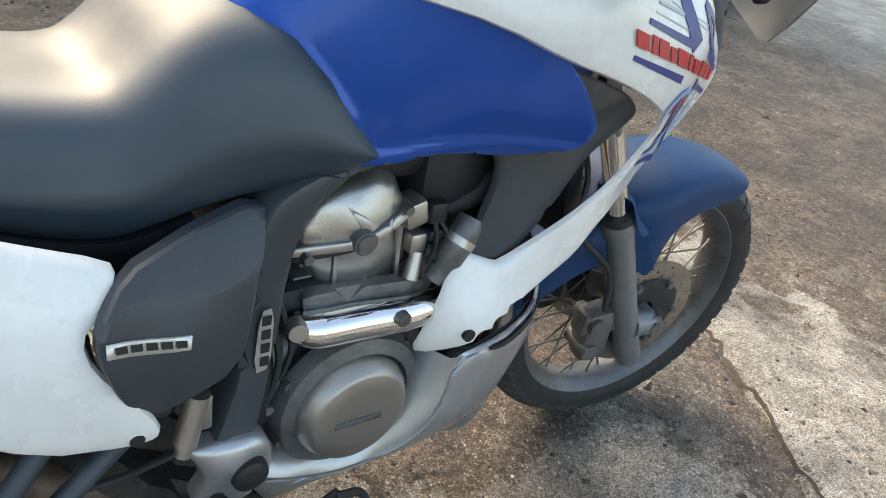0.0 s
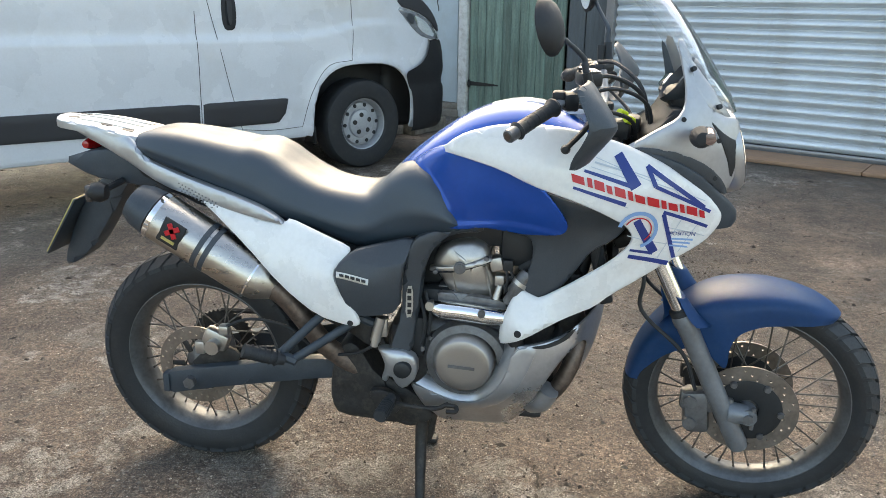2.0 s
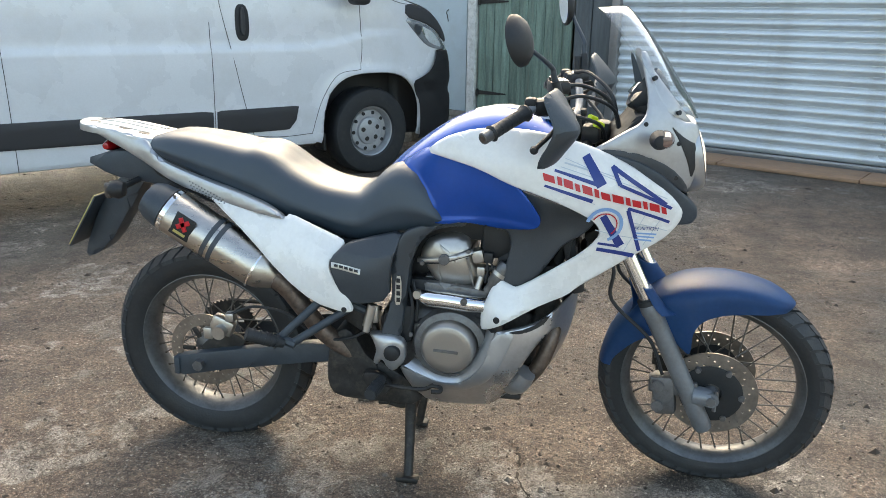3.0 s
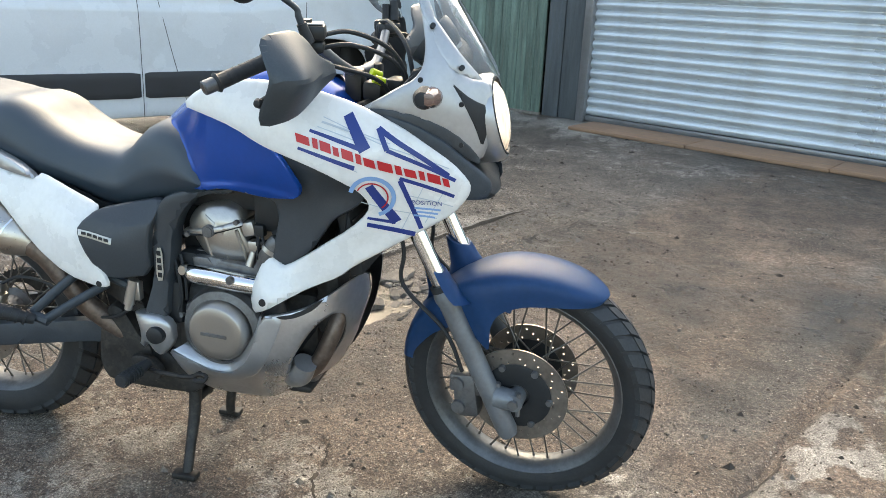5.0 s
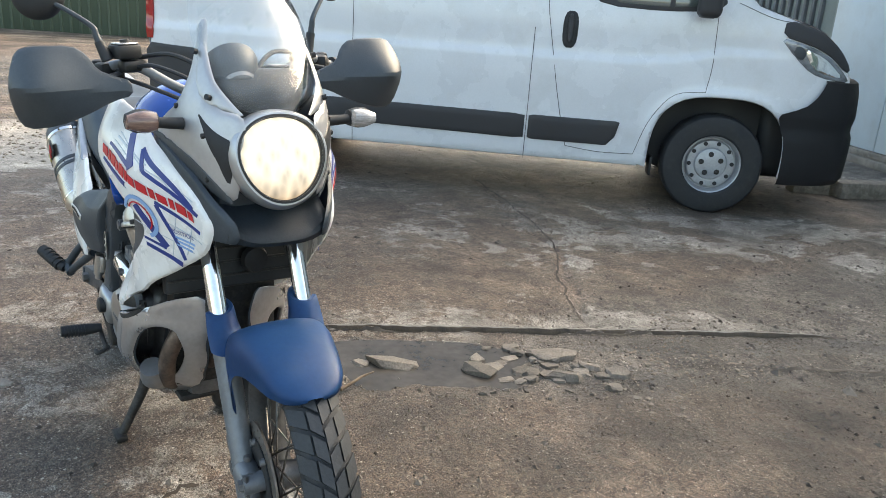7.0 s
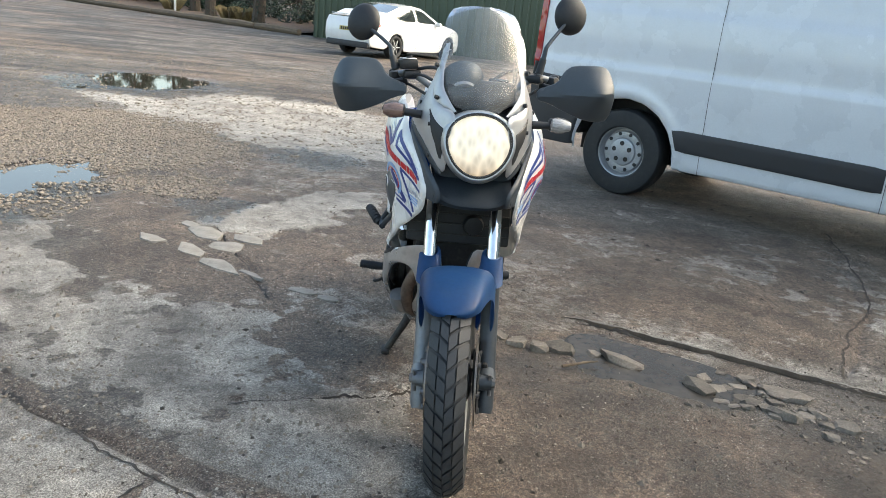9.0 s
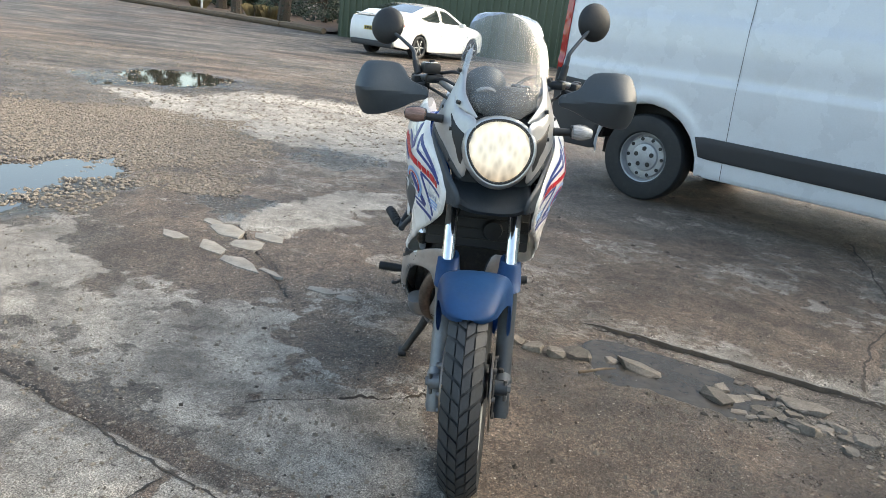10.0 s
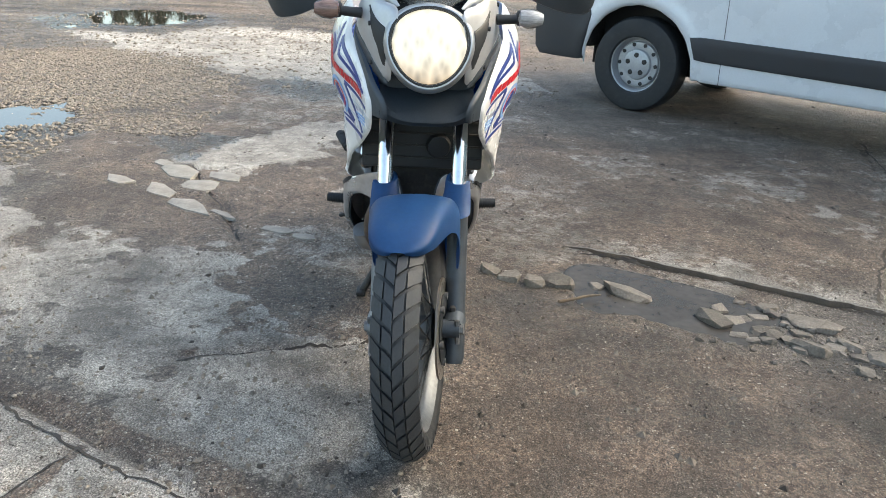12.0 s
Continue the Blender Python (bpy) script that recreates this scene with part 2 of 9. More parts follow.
M["cladding"] = mat("grey_green_cladding", (0.16, 0.19, 0.18), 0.5, var=0.15, scale=2, bump=0.03)
M["plinth"] = mat("stained_concrete", (0.21, 0.185, 0.155), 0.85, var=0.35, scale=5, bump=0.3, dirt=(0.09, 0.075, 0.06), dirt_amount=0.7)
M["sill"] = mat("brown_timber_sill", (0.30, 0.18, 0.11), 0.75, var=0.25, scale=3, stretch=(1, 8, 8), bump=0.15, dirt=(0.14, 0.1, 0.07), dirt_amount=0.5)
M["iron"] = mat("rusty_black_iron", (0.03, 0.028, 0.025), 0.7, metal=0.3, var=0.4, bump=0.1)
M["stone"] = mat("broken_concrete", (0.165, 0.143, 0.118), 0.92, var=0.45, scale=14, fine=120, bump=0.5, island=0.35, dirt=(0.07, 0.058, 0.046), dirt_amount=0.6)
M["pebble"] = mat("tan_pebble", (0.20, 0.168, 0.132), 0.75, var=0.6, scale=31, fine=160, bump=0.1)
M["grit"] = mat("loose_grit", (0.15, 0.125, 0.10), 0.9, var=0.5, scale=40, fine=220, bump=0)
M["leafdark"] = mat("wet_leaf_litter", (0.034, 0.026, 0.019), 0.7, var=0.5, scale=3, bump=0)
M["log"] = mat("rotten_timber", (0.14, 0.10, 0.065), 0.85, var=0.4, scale=6, stretch=(1, 6, 6), bump=0.3)
M["bark"] = mat("bark", (0.075, 0.058, 0.042), 0.9, var=0.4, scale=5, stretch=(3, 3, 0.6), bump=0.5)
M["leaf"] = mat("evergreen_leaf", (0.020, 0.036, 0.018), 0.6, var=0.6, scale=0.9, bump=0)
M["drygrass"] = mat("dry_grass", (0.22, 0.17, 0.08), 0.8, var=0.4, scale=2, bump=0)
M["litter"] = mat("brown_leaf_floor", (0.11, 0.07, 0.045), 0.9, var=0.6, scale=3, fine=40, bump=0.5)
M["greenmetal"] = mat("olive_green_cladding", (0.060, 0.085, 0.055), 0.45, var=0.12, scale=0.6, bump=0.01, stretch=(1, 1, 0.3))
M["carwhite"] = mat("car_white_paint", (0.78, 0.78, 0.76), 0.2, coat=0.8, var=0.03, bump=0)
M["fence"] = mat("pale_timber_fence", (0.33, 0.29, 0.17), 0.8, var=0.3, scale=2, stretch=(6, 6, 0.5), bump=0.1)


# ---- building tools ----
def part(name, bm, material, parent=None, label="", m=None, angle=38):
    """Links a bmesh as one mesh object, under a thing or a part."""
    me = bpy.data.meshes.new(name)
    bmesh.ops.recalc_face_normals(bm, faces=bm.faces)
    bm.to_mesh(me)
    bm.free()
    for f in me.polygons:
        f.use_smooth = True
    me.set_sharp_from_angle(angle=radians(angle))
    me.materials.append(material)
    ob = new(name, me)
    if m is not None:
        ob.matrix_basis = m
    if parent is not None:
        ob.parent = parent
    if label:
        ob["label"] = label
    return ob


def share(name, ob, parent=None, m=None):
    """Another object on the mesh of ob."""
    o = new(name, ob.data)
    if m is not None:
        o.matrix_basis = m
    if parent is not None:
        o.parent = parent
    return o


def thing(name, label, category, m=None, group="", kind=""):
    ob = new(name)
    ob.empty_display_size = 0.1
    if m is not None:
        ob.matrix_basis = m
    return tagged(ob, label, category, group, kind)


def move(bm, m):
    bmesh.ops.transform(bm, matrix=m, verts=bm.verts)
    return bm


def join(*bms):
    out = bmesh.new()
    for b in bms:
        me = bpy.data.meshes.new("tmp")
        b.to_mesh(me)
        b.free()
        out.from_mesh(me)
        bpy.data.meshes.remove(me)
    return out


def rbox(c, s, bevel=0.0, seg=2, m=None):
    """A box with rounded edges: centre, size."""
    bm = bmesh.new()
    bmesh.ops.create_cube(bm, size=1)
    for v in bm.verts:
        v.co = Vector((v.co.x * s[0], v.co.y * s[1], v.co.z * s[2]))
    if bevel:
        bmesh.ops.bevel(bm, geom=bm.edges[:], offset=min(bevel, min(s) * 0.45), segments=seg, profile=0.5, affect="EDGES")
    if m is not None:
        move(bm, m)
    return move(bm, Matrix.Translation(c))


def spline(pts, n=8):
    """Points along a smooth curve through pts."""
    p = [Vector(q) for q in pts]
    p = [2 * p[0] - p[1]] + p + [2 * p[-1] - p[-2]]
    out = []
    for i in range(1, len(p) - 2):
        for k in range(n):
            t = k / n
            a, b, c, d = p[i - 1 : i + 3]
            out.append(0.5 * (2 * b + (c - a) * t + (2 * a - 5 * b + 4 * c - d) * t * t + (3 * b - a - 3 * c + d) * t**3))
    return out + [p[-2]]


def tube(pts, r, n=10, k=6, flat=1.0, curve=True):
    """A round bar along a smooth curve; r is a number or one radius for each point."""
    rs = list(r) if isinstance(r, (list, tuple)) else [r] * len(pts)
    line = spline(pts, k) if curve and len(pts) > 2 else [Vector(q) for q in pts]
    step = (len(pts) - 1) / max(1, len(line) - 1)
    bm = bmesh.new()
    rings, up = [], None
    for i, q in enumerate(line):
        d = (line[min(i + 1, len(line) - 1)] - line[max(i - 1, 0)]).normalized()
        if up is None:
            up = d.orthogonal().normalized()
        up = (up - d * up.dot(d)).normalized()
        side = d.cross(up)
        f = i * step
        j = min(int(f), len(rs) - 2) if len(rs) > 1 else 0
        rad = rs[j] + (rs[min(j + 1, len(rs) - 1)] - rs[j]) * (f - j)
        rings.append([bm.verts.new(q + rad * (math.cos(a) * up + flat * math.sin(a) * side)) for a in (2 * math.pi * h / n for h in range(n))])
    for a, b in zip(rings, rings[1:]):
        for h in range(n):
            bm.faces.new((a[h], a[(h + 1) % n], b[(h + 1) % n], b[h]))
    bm.faces.new(rings[0])
    bm.faces.new(rings[-1])
    return bm


def lathe(profile, n=48, closed=False):
    """Turns (radius, y) round the y axis."""
    bm = bmesh.new()
    rings = [[bm.verts.new((r * math.cos(2 * math.pi * k / n), y, r * math.sin(2 * math.pi * k / n))) for k in range(n)] if r > 1e-6 else [bm.verts.new((0, y, 0))] for r, y in profile]
    pairs = list(zip(rings, rings[1:])) + ([(rings[-1], rings[0])] if closed else [])
    for a, b in pairs:
        for k in range(n):
            q = (k + 1) % n
            if len(a) == 1 and len(b) == 1:
                continue
            if len(a) == 1:
                bm.faces.new((a[0], b[q], b[k]))
            elif len(b) == 1:
                bm.faces.new((a[k], a[q], b[0]))
            else:
                bm.faces.new((a[k], a[q], b[q], b[k]))
    return bm


def loft(rings, caps=True, closed=True):
    bm = bmesh.new()
    vs = [[bm.verts.new(q) for q in r] for r in rings]
    n = len(vs[0])
    for a, b in zip(vs, vs[1:]):
        for k in range(n if closed else n - 1):
            bm.faces.new((a[k], a[(k + 1) % n], b[(k + 1) % n], b[k]))
    if caps and closed:
        bm.faces.new(vs[0])
        bm.faces.new(vs[-1])
    return bm


def spline_n(a, n):
    p = np.vstack([2 * a[0] - a[1], a, 2 * a[-1] - a[-2]])
    out = []
    for f in np.linspace(0, len(a) - 1 - 1e-9, n):
        i, t = int(f) + 1, f - int(f)
        q0, q1, q2, q3 = p[i - 1], p[i], p[i + 1], p[i + 2]
        out.append(0.5 * (2 * q1 + (q2 - q0) * t + (2 * q0 - 5 * q1 + 4 * q2 - q3) * t * t + (3 * q1 - q0 - 3 * q2 + q3) * t**3))
    return out


def tps(ctrl):
    """A smooth height over the plane through control points (a, b, height)."""
    c = np.array(ctrl, float)
    d2 = ((c[:, None, :2] - c[None, :, :2]) ** 2).sum(-1)
    n = len(c)
    A = np.zeros((n + 3, n + 3))
    A[:n, :n] = np.where(d2 > 0, d2 * np.log(d2 + 1e-12), 0) + np.eye(n) * 1e-4
    A[:n, n], A[:n, n + 1 : n + 3] = 1, c[:, :2]
    A[n:, :n] = A[:n, n:].T
    w = np.linalg.solve(A, np.r_[c[:, 2], 0, 0, 0])

    def f(p):
        p = np.atleast_2d(np.array(p, float))
        e = ((p[:, None, :] - c[None, :, :2]) ** 2).sum(-1)
        return np.where(e > 0, e * np.log(e + 1e-12), 0) @ w[:n] + w[n] + p @ w[n + 1 :]

    return f


def soften(pts, times=2, cut=0.22):
    """Rounds the corners of a closed outline."""
    p = np.array(pts, float)
    for _ in range(times):
        q = np.roll(p, -1, 0)
        p = np.stack([p + (q - p) * cut, p + (q - p) * (1 - cut)], 1).reshape(-1, p.shape[1])
    return p


def inside(poly, p):
    x, y = p[:, 0], p[:, 1]
    ok = np.zeros(len(p), bool)
    for a, b in zip(poly, np.roll(poly, -1, 0)):
        hit = ((a[1] > y) != (b[1] > y)) & (x < (b[0] - a[0]) * (y - a[1]) / (b[1] - a[1] + 1e-15) + a[0])
        ok ^= hit
    return ok


def distance(poly, p):
    best = np.full(len(p), 1e9)
    for a, b in zip(poly, np.roll(poly, -1, 0)):
        d = b - a
        t = np.clip(((p - a) @ d) / (d @ d + 1e-15), 0, 1)
        best = np.minimum(best, np.linalg.norm(p - (a + t[:, None] * d), axis=1))
    return best


def dense(poly, step):
    out = []
    for a, b in zip(poly, np.roll(poly, -1, 0)):
        k = max(1, int(np.linalg.norm(b - a) / step))
        out += [a + (b - a) * i / k for i in range(k)]
    return np.array(out)


def panel(pts, depth, place, step=0.02, roll=0.006, thick=0.006, smooth=2, holes=(), cut=0.22, hole_smooth=2):
    """A moulded sheet: a closed outline in a plane, its height over the plane, rounded edges and thickness.
    place(a, b, h) gives the points in space."""
    loops = [dense(soften(pts, smooth, cut), step)] + [dense(soften(h, hole_smooth), step) for h in holes]
    vs, es = [], []
    for lp in loops:
        k = len(vs)
        vs += list(lp)
        es += [(k + i, k + (i + 1) % len(lp)) for i in range(len(lp))]
    lo, hi = loops[0].min(0), loops[0].max(0)
    ga, gb = np.meshgrid(np.arange(lo[0], hi[0], step), np.arange(lo[1], hi[1], step * 0.87))
    ga[::2] += step / 2
    g = np.c_[ga.ravel(), gb.ravel()]

    def dist(p):
        d = distance(loops[0], p)
        for lp in loops[1:]:
            d = np.minimum(d, distance(lp, p))
        return d

    def valid(p):
        ok = inside(loops[0], p)
        for lp in loops[1:]:
            ok &= ~inside(lp, p)
        return ok

    g = g[valid(g)]
    if len(g):
        g = g[dist(g) > max(roll * 1.3, step * 0.45)]
    ring = []
    if roll > 0:
        for lp in loops:
            t = np.roll(lp, -1, 0) - np.roll(lp, 1, 0)
            nrm = np.c_[-t[:, 1], t[:, 0]] / (np.linalg.norm(t, axis=1)[:, None] + 1e-12)
            for sgn in (1, -1):
                for f in (0.3, 1.0):
                    q = lp + sgn * nrm * roll * f
                    q = q[valid(q)]
                    if len(q):
                        ring += list(q[dist(q) > roll * f * 0.85])
    every = [Vector(q) for q in vs + ring + list(g)]
    ov, _, of, *_ = geometry.delaunay_2d_cdt(every, es, [], 0, 1e-5)
    P = np.array([(v.x, v.y) for v in ov])
    F = [f for f in of if len(f) == 3]
    cen = np.array([P[f].mean(0) for f in F])
    F = [f for f, ok in zip(F, valid(cen)) if ok]
    d = dist(P)
    drop = np.where(d < roll, roll - np.sqrt(np.maximum(0, roll**2 - (roll - d) ** 2)), 0) if roll > 0 else 0
    h = depth(P) if callable(depth) else np.full(len(P), depth)
    bm = bmesh.new()
    used = sorted({i for f in F for i in f})
    top = {i: bm.verts.new(place(P[i][0], P[i][1], (h - drop)[i])) for i in used}
    low = {i: bm.verts.new(place(P[i][0], P[i][1], h[i] - max(thick, roll * 1.05))) for i in used}
    count = {}
    for f in F:
        bm.faces.new([top[i] for i in f])
        bm.faces.new([low[i] for i in reversed(f)])
        for a, b in zip(f, f[1:] + f[:1]):
            count[(a, b)] = 1
    for a, b in list(count):
        if (b, a) not in count:
            bm.faces.new((top[b], top[a], low[a], low[b]))
    return bm


from mathutils import geometry


# ---- ground ----
def smooth01(x, a, b):
    t = np.clip((x - a) / (b - a), 0, 1)
    return t * t * (3 - 2 * t)


def value_noise(x, y, scale, seed=0):
    """Smooth random relief, -1 to 1."""
    xs, ys = x * scale + seed * 17.3, y * scale - seed * 9.1
    xi, yi = np.floor(xs).astype(np.int64), np.floor(ys).astype(np.int64)
    fx, fy = xs - xi, ys - yi
    fx, fy = fx * fx * (3 - 2 * fx), fy * fy * (3 - 2 * fy)

    def h(a, b):
        v = np.sin(a * 127.1 + b * 311.7 + seed * 74.7) * 43758.5453
        return (v - np.floor(v)) * 2 - 1

    return (h(xi, yi) * (1 - fx) + h(xi + 1, yi) * fx) * (1 - fy) + (h(xi, yi + 1) * (1 - fx) + h(xi + 1, yi + 1) * fx) * fy


def fractal(x, y, scale, seed=0, octaves=4):
    return sum(value_noise(x, y, scale * 2**k, seed + k) * 0.5**k for k in range(octaves))


def edge_frame(x, y):
    """Along and across the broken slab edge beside the motorcycle; across grows towards the lower strip."""
    return (x - 0.15) * 0.47 + (y - 0.73) * 0.883, (x - 0.15) * 0.883 - (y - 0.73) * 0.47


def joint_frame(x, y):
    """Along and across the long joint with the pale slabs."""
    return (x - 2.27) * 0.51 + (y - 0.33) * 0.86, (x - 2.27) * 0.86 - (y - 0.33) * 0.51


def near_line(x, y, a, b):
    d = np.array(b) - np.array(a)
    t = np.clip(((x - a[0]) * d[0] + (y - a[1]) * d[1]) / (d @ d), 0, 1)
    return np.hypot(x - a[0] - t * d[0], y - a[1] - t * d[1])


PUDDLES = [(-1.53, -2.72, 0.68, 0.45), (-7.6, -3.75, 1.05, 0.75)]


def in_puddle(x, y):
    """1 in the middle of a hollow, 0 at its rim, below 0 outside."""
    best = np.full(np.shape(x), -9.0)
    wob = fractal(x, y, 2.2, 5, 3) * 0.45
    for px, py, a, b in PUDDLES:
        best = np.maximum(best, 1 - np.hypot((x - px) / a, (y - py) / b) + wob)
    return best


def patch(x, y, poly, rough=0.10, soft=0.03, seed=40):
    """1 inside an area of the plan, 0 outside, with a ragged rim."""
    poly = np.array(poly, float)
    p = np.c_[x.ravel(), y.ravel()]
    out = np.zeros(len(p))
    lo, hi = poly.min(0) - 0.5, poly.max(0) + 0.5
    near = ((p > lo) & (p < hi)).all(1)
    q = p[near]
    d = distance(poly, q) * np.where(inside(poly, q), 1, -1)
    d = d + rough * (fractal(q[:, 0], q[:, 1], 2.6, seed, 3) + 0.7 * fractal(q[:, 0], q[:, 1], 13, seed + 5, 3))
    out[near] = smooth01(d, -soft, soft)
    return out.reshape(x.shape)


TROUGH = [(0.22, 0.68), (0.36, 0.90), (0.58, 1.26), (0.76, 1.36), (0.95, 1.12), (0.82, 0.90), (0.72, 0.66), (0.55, 0.58), (0.36, 0.60)]
FAR_SLAB = [(-6.14, -4.17), (-5.15, -3.16), (-4.66, -2.98), (-3.8, -1.54), (-3.4, -0.2), (-3.6, 1.2), (-5.5, 0.6), (-7.3, -1.3), (-7.3, -2.5), (-6.2, -3.1)]
PALE_MID = [(-1.01, -1.38), (-2.06, -0.81), (-2.2, -0.30), (-1.68, -0.30), (-1.36, -0.70), (-1.22, -0.55), (-0.82, -1.0)]
PALE_LOW = [(-0.40, -2.60), (-0.78, -2.18), (-0.65, -1.99), (-0.32, -1.99), (-0.06, -1.80), (0.21, -1.72), (0.45, -1.95), (0.3, -2.7)]
MOTTLED = [(0.30, -2.0), (0.26, -1.31), (0.22, -0.98), (0.43, -0.72), (0.80, -0.65), (0.99, -0.16), (1.20, -0.12), (1.75, 0.05), (1.62, -0.48), (1.43, -0.91), (1.22, -1.13), (1.02, -1.60), (0.9, -2.1)]
PEBBLES = [(-4.5, -4.6), (-4.91, -3.24), (-3.93, -1.86), (-3.01, -1.40), (-1.83, -1.60), (-1.55, -2.16), (-1.9, -3.2), (-2.6, -4.6)]
BROWN_OVER = [(2.42, 0.22), (2.50, 0.02), (2.62, -0.22), (3.1, -0.9), (4.5, -2.0), (7.0, 0.0), (7.0, 6.5), (5.2, 6.0), (3.5, 3.2), (2.9, 1.7), (2.6, 0.80)]
TAR = [(-3.05, -1.45), (-3.79, -1.07), (-3.3, -0.40), (-2.75, -0.85)]


def height(x, y):
    t, s = edge_frame(x, y)
    s = s + fractal(x, y, 3.5, 2, 3) * 0.018
    z = 0.004 * fractal(x, y, 1.3, 1, 4) + 0.0030 * fractal(x, y, 9, 3, 4)
    z = z + 0.017 * smooth01(t, -0.25, 0.1) * (1 - smooth01(t, 2.0, 2.7)) * smooth01(-s, -0.010, 0.012) * np.exp(-((s / 1.8) ** 2))
    z = z - 0.013 * patch(x, y, TROUGH, 0.03, 0.05)
    lip = near_line(x, y + 0.03 * fractal(x, y, 4, 33, 3), (1.10, 1.85), (1.62, 2.66))
    z = z + 0.016 * np.exp(-((lip / 0.03) ** 2)) + 0.006 * fractal(x, y, 14, 36, 2) * np.exp(-((lip / 0.12) ** 2))
    t2, s2 = joint_frame(x, y)
    w2 = s2 + fractal(x, y, 4, 7, 3) * 0.010
    z = z - 0.014 * np.exp(-((w2 / 0.022) ** 2)) * smooth01(t2, -4, -2) + 0.010 * smooth01(w2, 0, 0.02)
    wig = fractal(x, y, 2.5, 9, 3) * 0.05
    cross = near_line(x + 0.4 * wig, y + 0.4 * wig, (1.62, -0.87), (2.6, -1.45))
    z = z - 0.014 * np.exp(-((cross / 0.018) ** 2))
    crack = np.minimum(near_line(x, y + wig, (-2.14, 3.24), (-0.46, 2.55)), near_line(x, y + wig, (-0.46, 2.55), (0.66, 1.76)))
    crack = np.minimum(crack, near_line(x + wig, y, (0.95, 0.05), (1.15, -0.75)))
    crack = np.minimum(crack, near_line(x + wig, y - wig, (-0.9, -1.25), (0.15, -0.75)))
    z = z - 0.016 * np.exp(-((crack / 0.016) ** 2))
    z = z + 0.007 * patch(x, y, PALE_MID, 0.05, 0.012) + 0.006 * patch(x, y, FAR_SLAB, 0.05, 0.03)
    p = in_puddle(x, y)
    lumpy = 0.009 * np.clip(fractal(x, y, 13, 23, 3), 0, 2) * smooth01(p, -0.4, 0.2) * (1 - smooth01(p, 0.25, 0.9))
    return z - 0.024 * smooth01(p, -0.1, 0.35) + lumpy


def spread(lo, hi, fine, far):
    """Coordinates, close together from lo to hi and ever wider out to far."""
    mid = list(np.arange(lo, hi, fine))
    out, d, v = [], fine, hi
    while v < far:
        out.append(v)
        d *= 1.065
        v += d
    low, d, v = [], fine, lo - fine
    while v > -far:
        low.append(v)
        d *= 1.065
        v -= d
    return np.array(low[::-1] + mid + out)


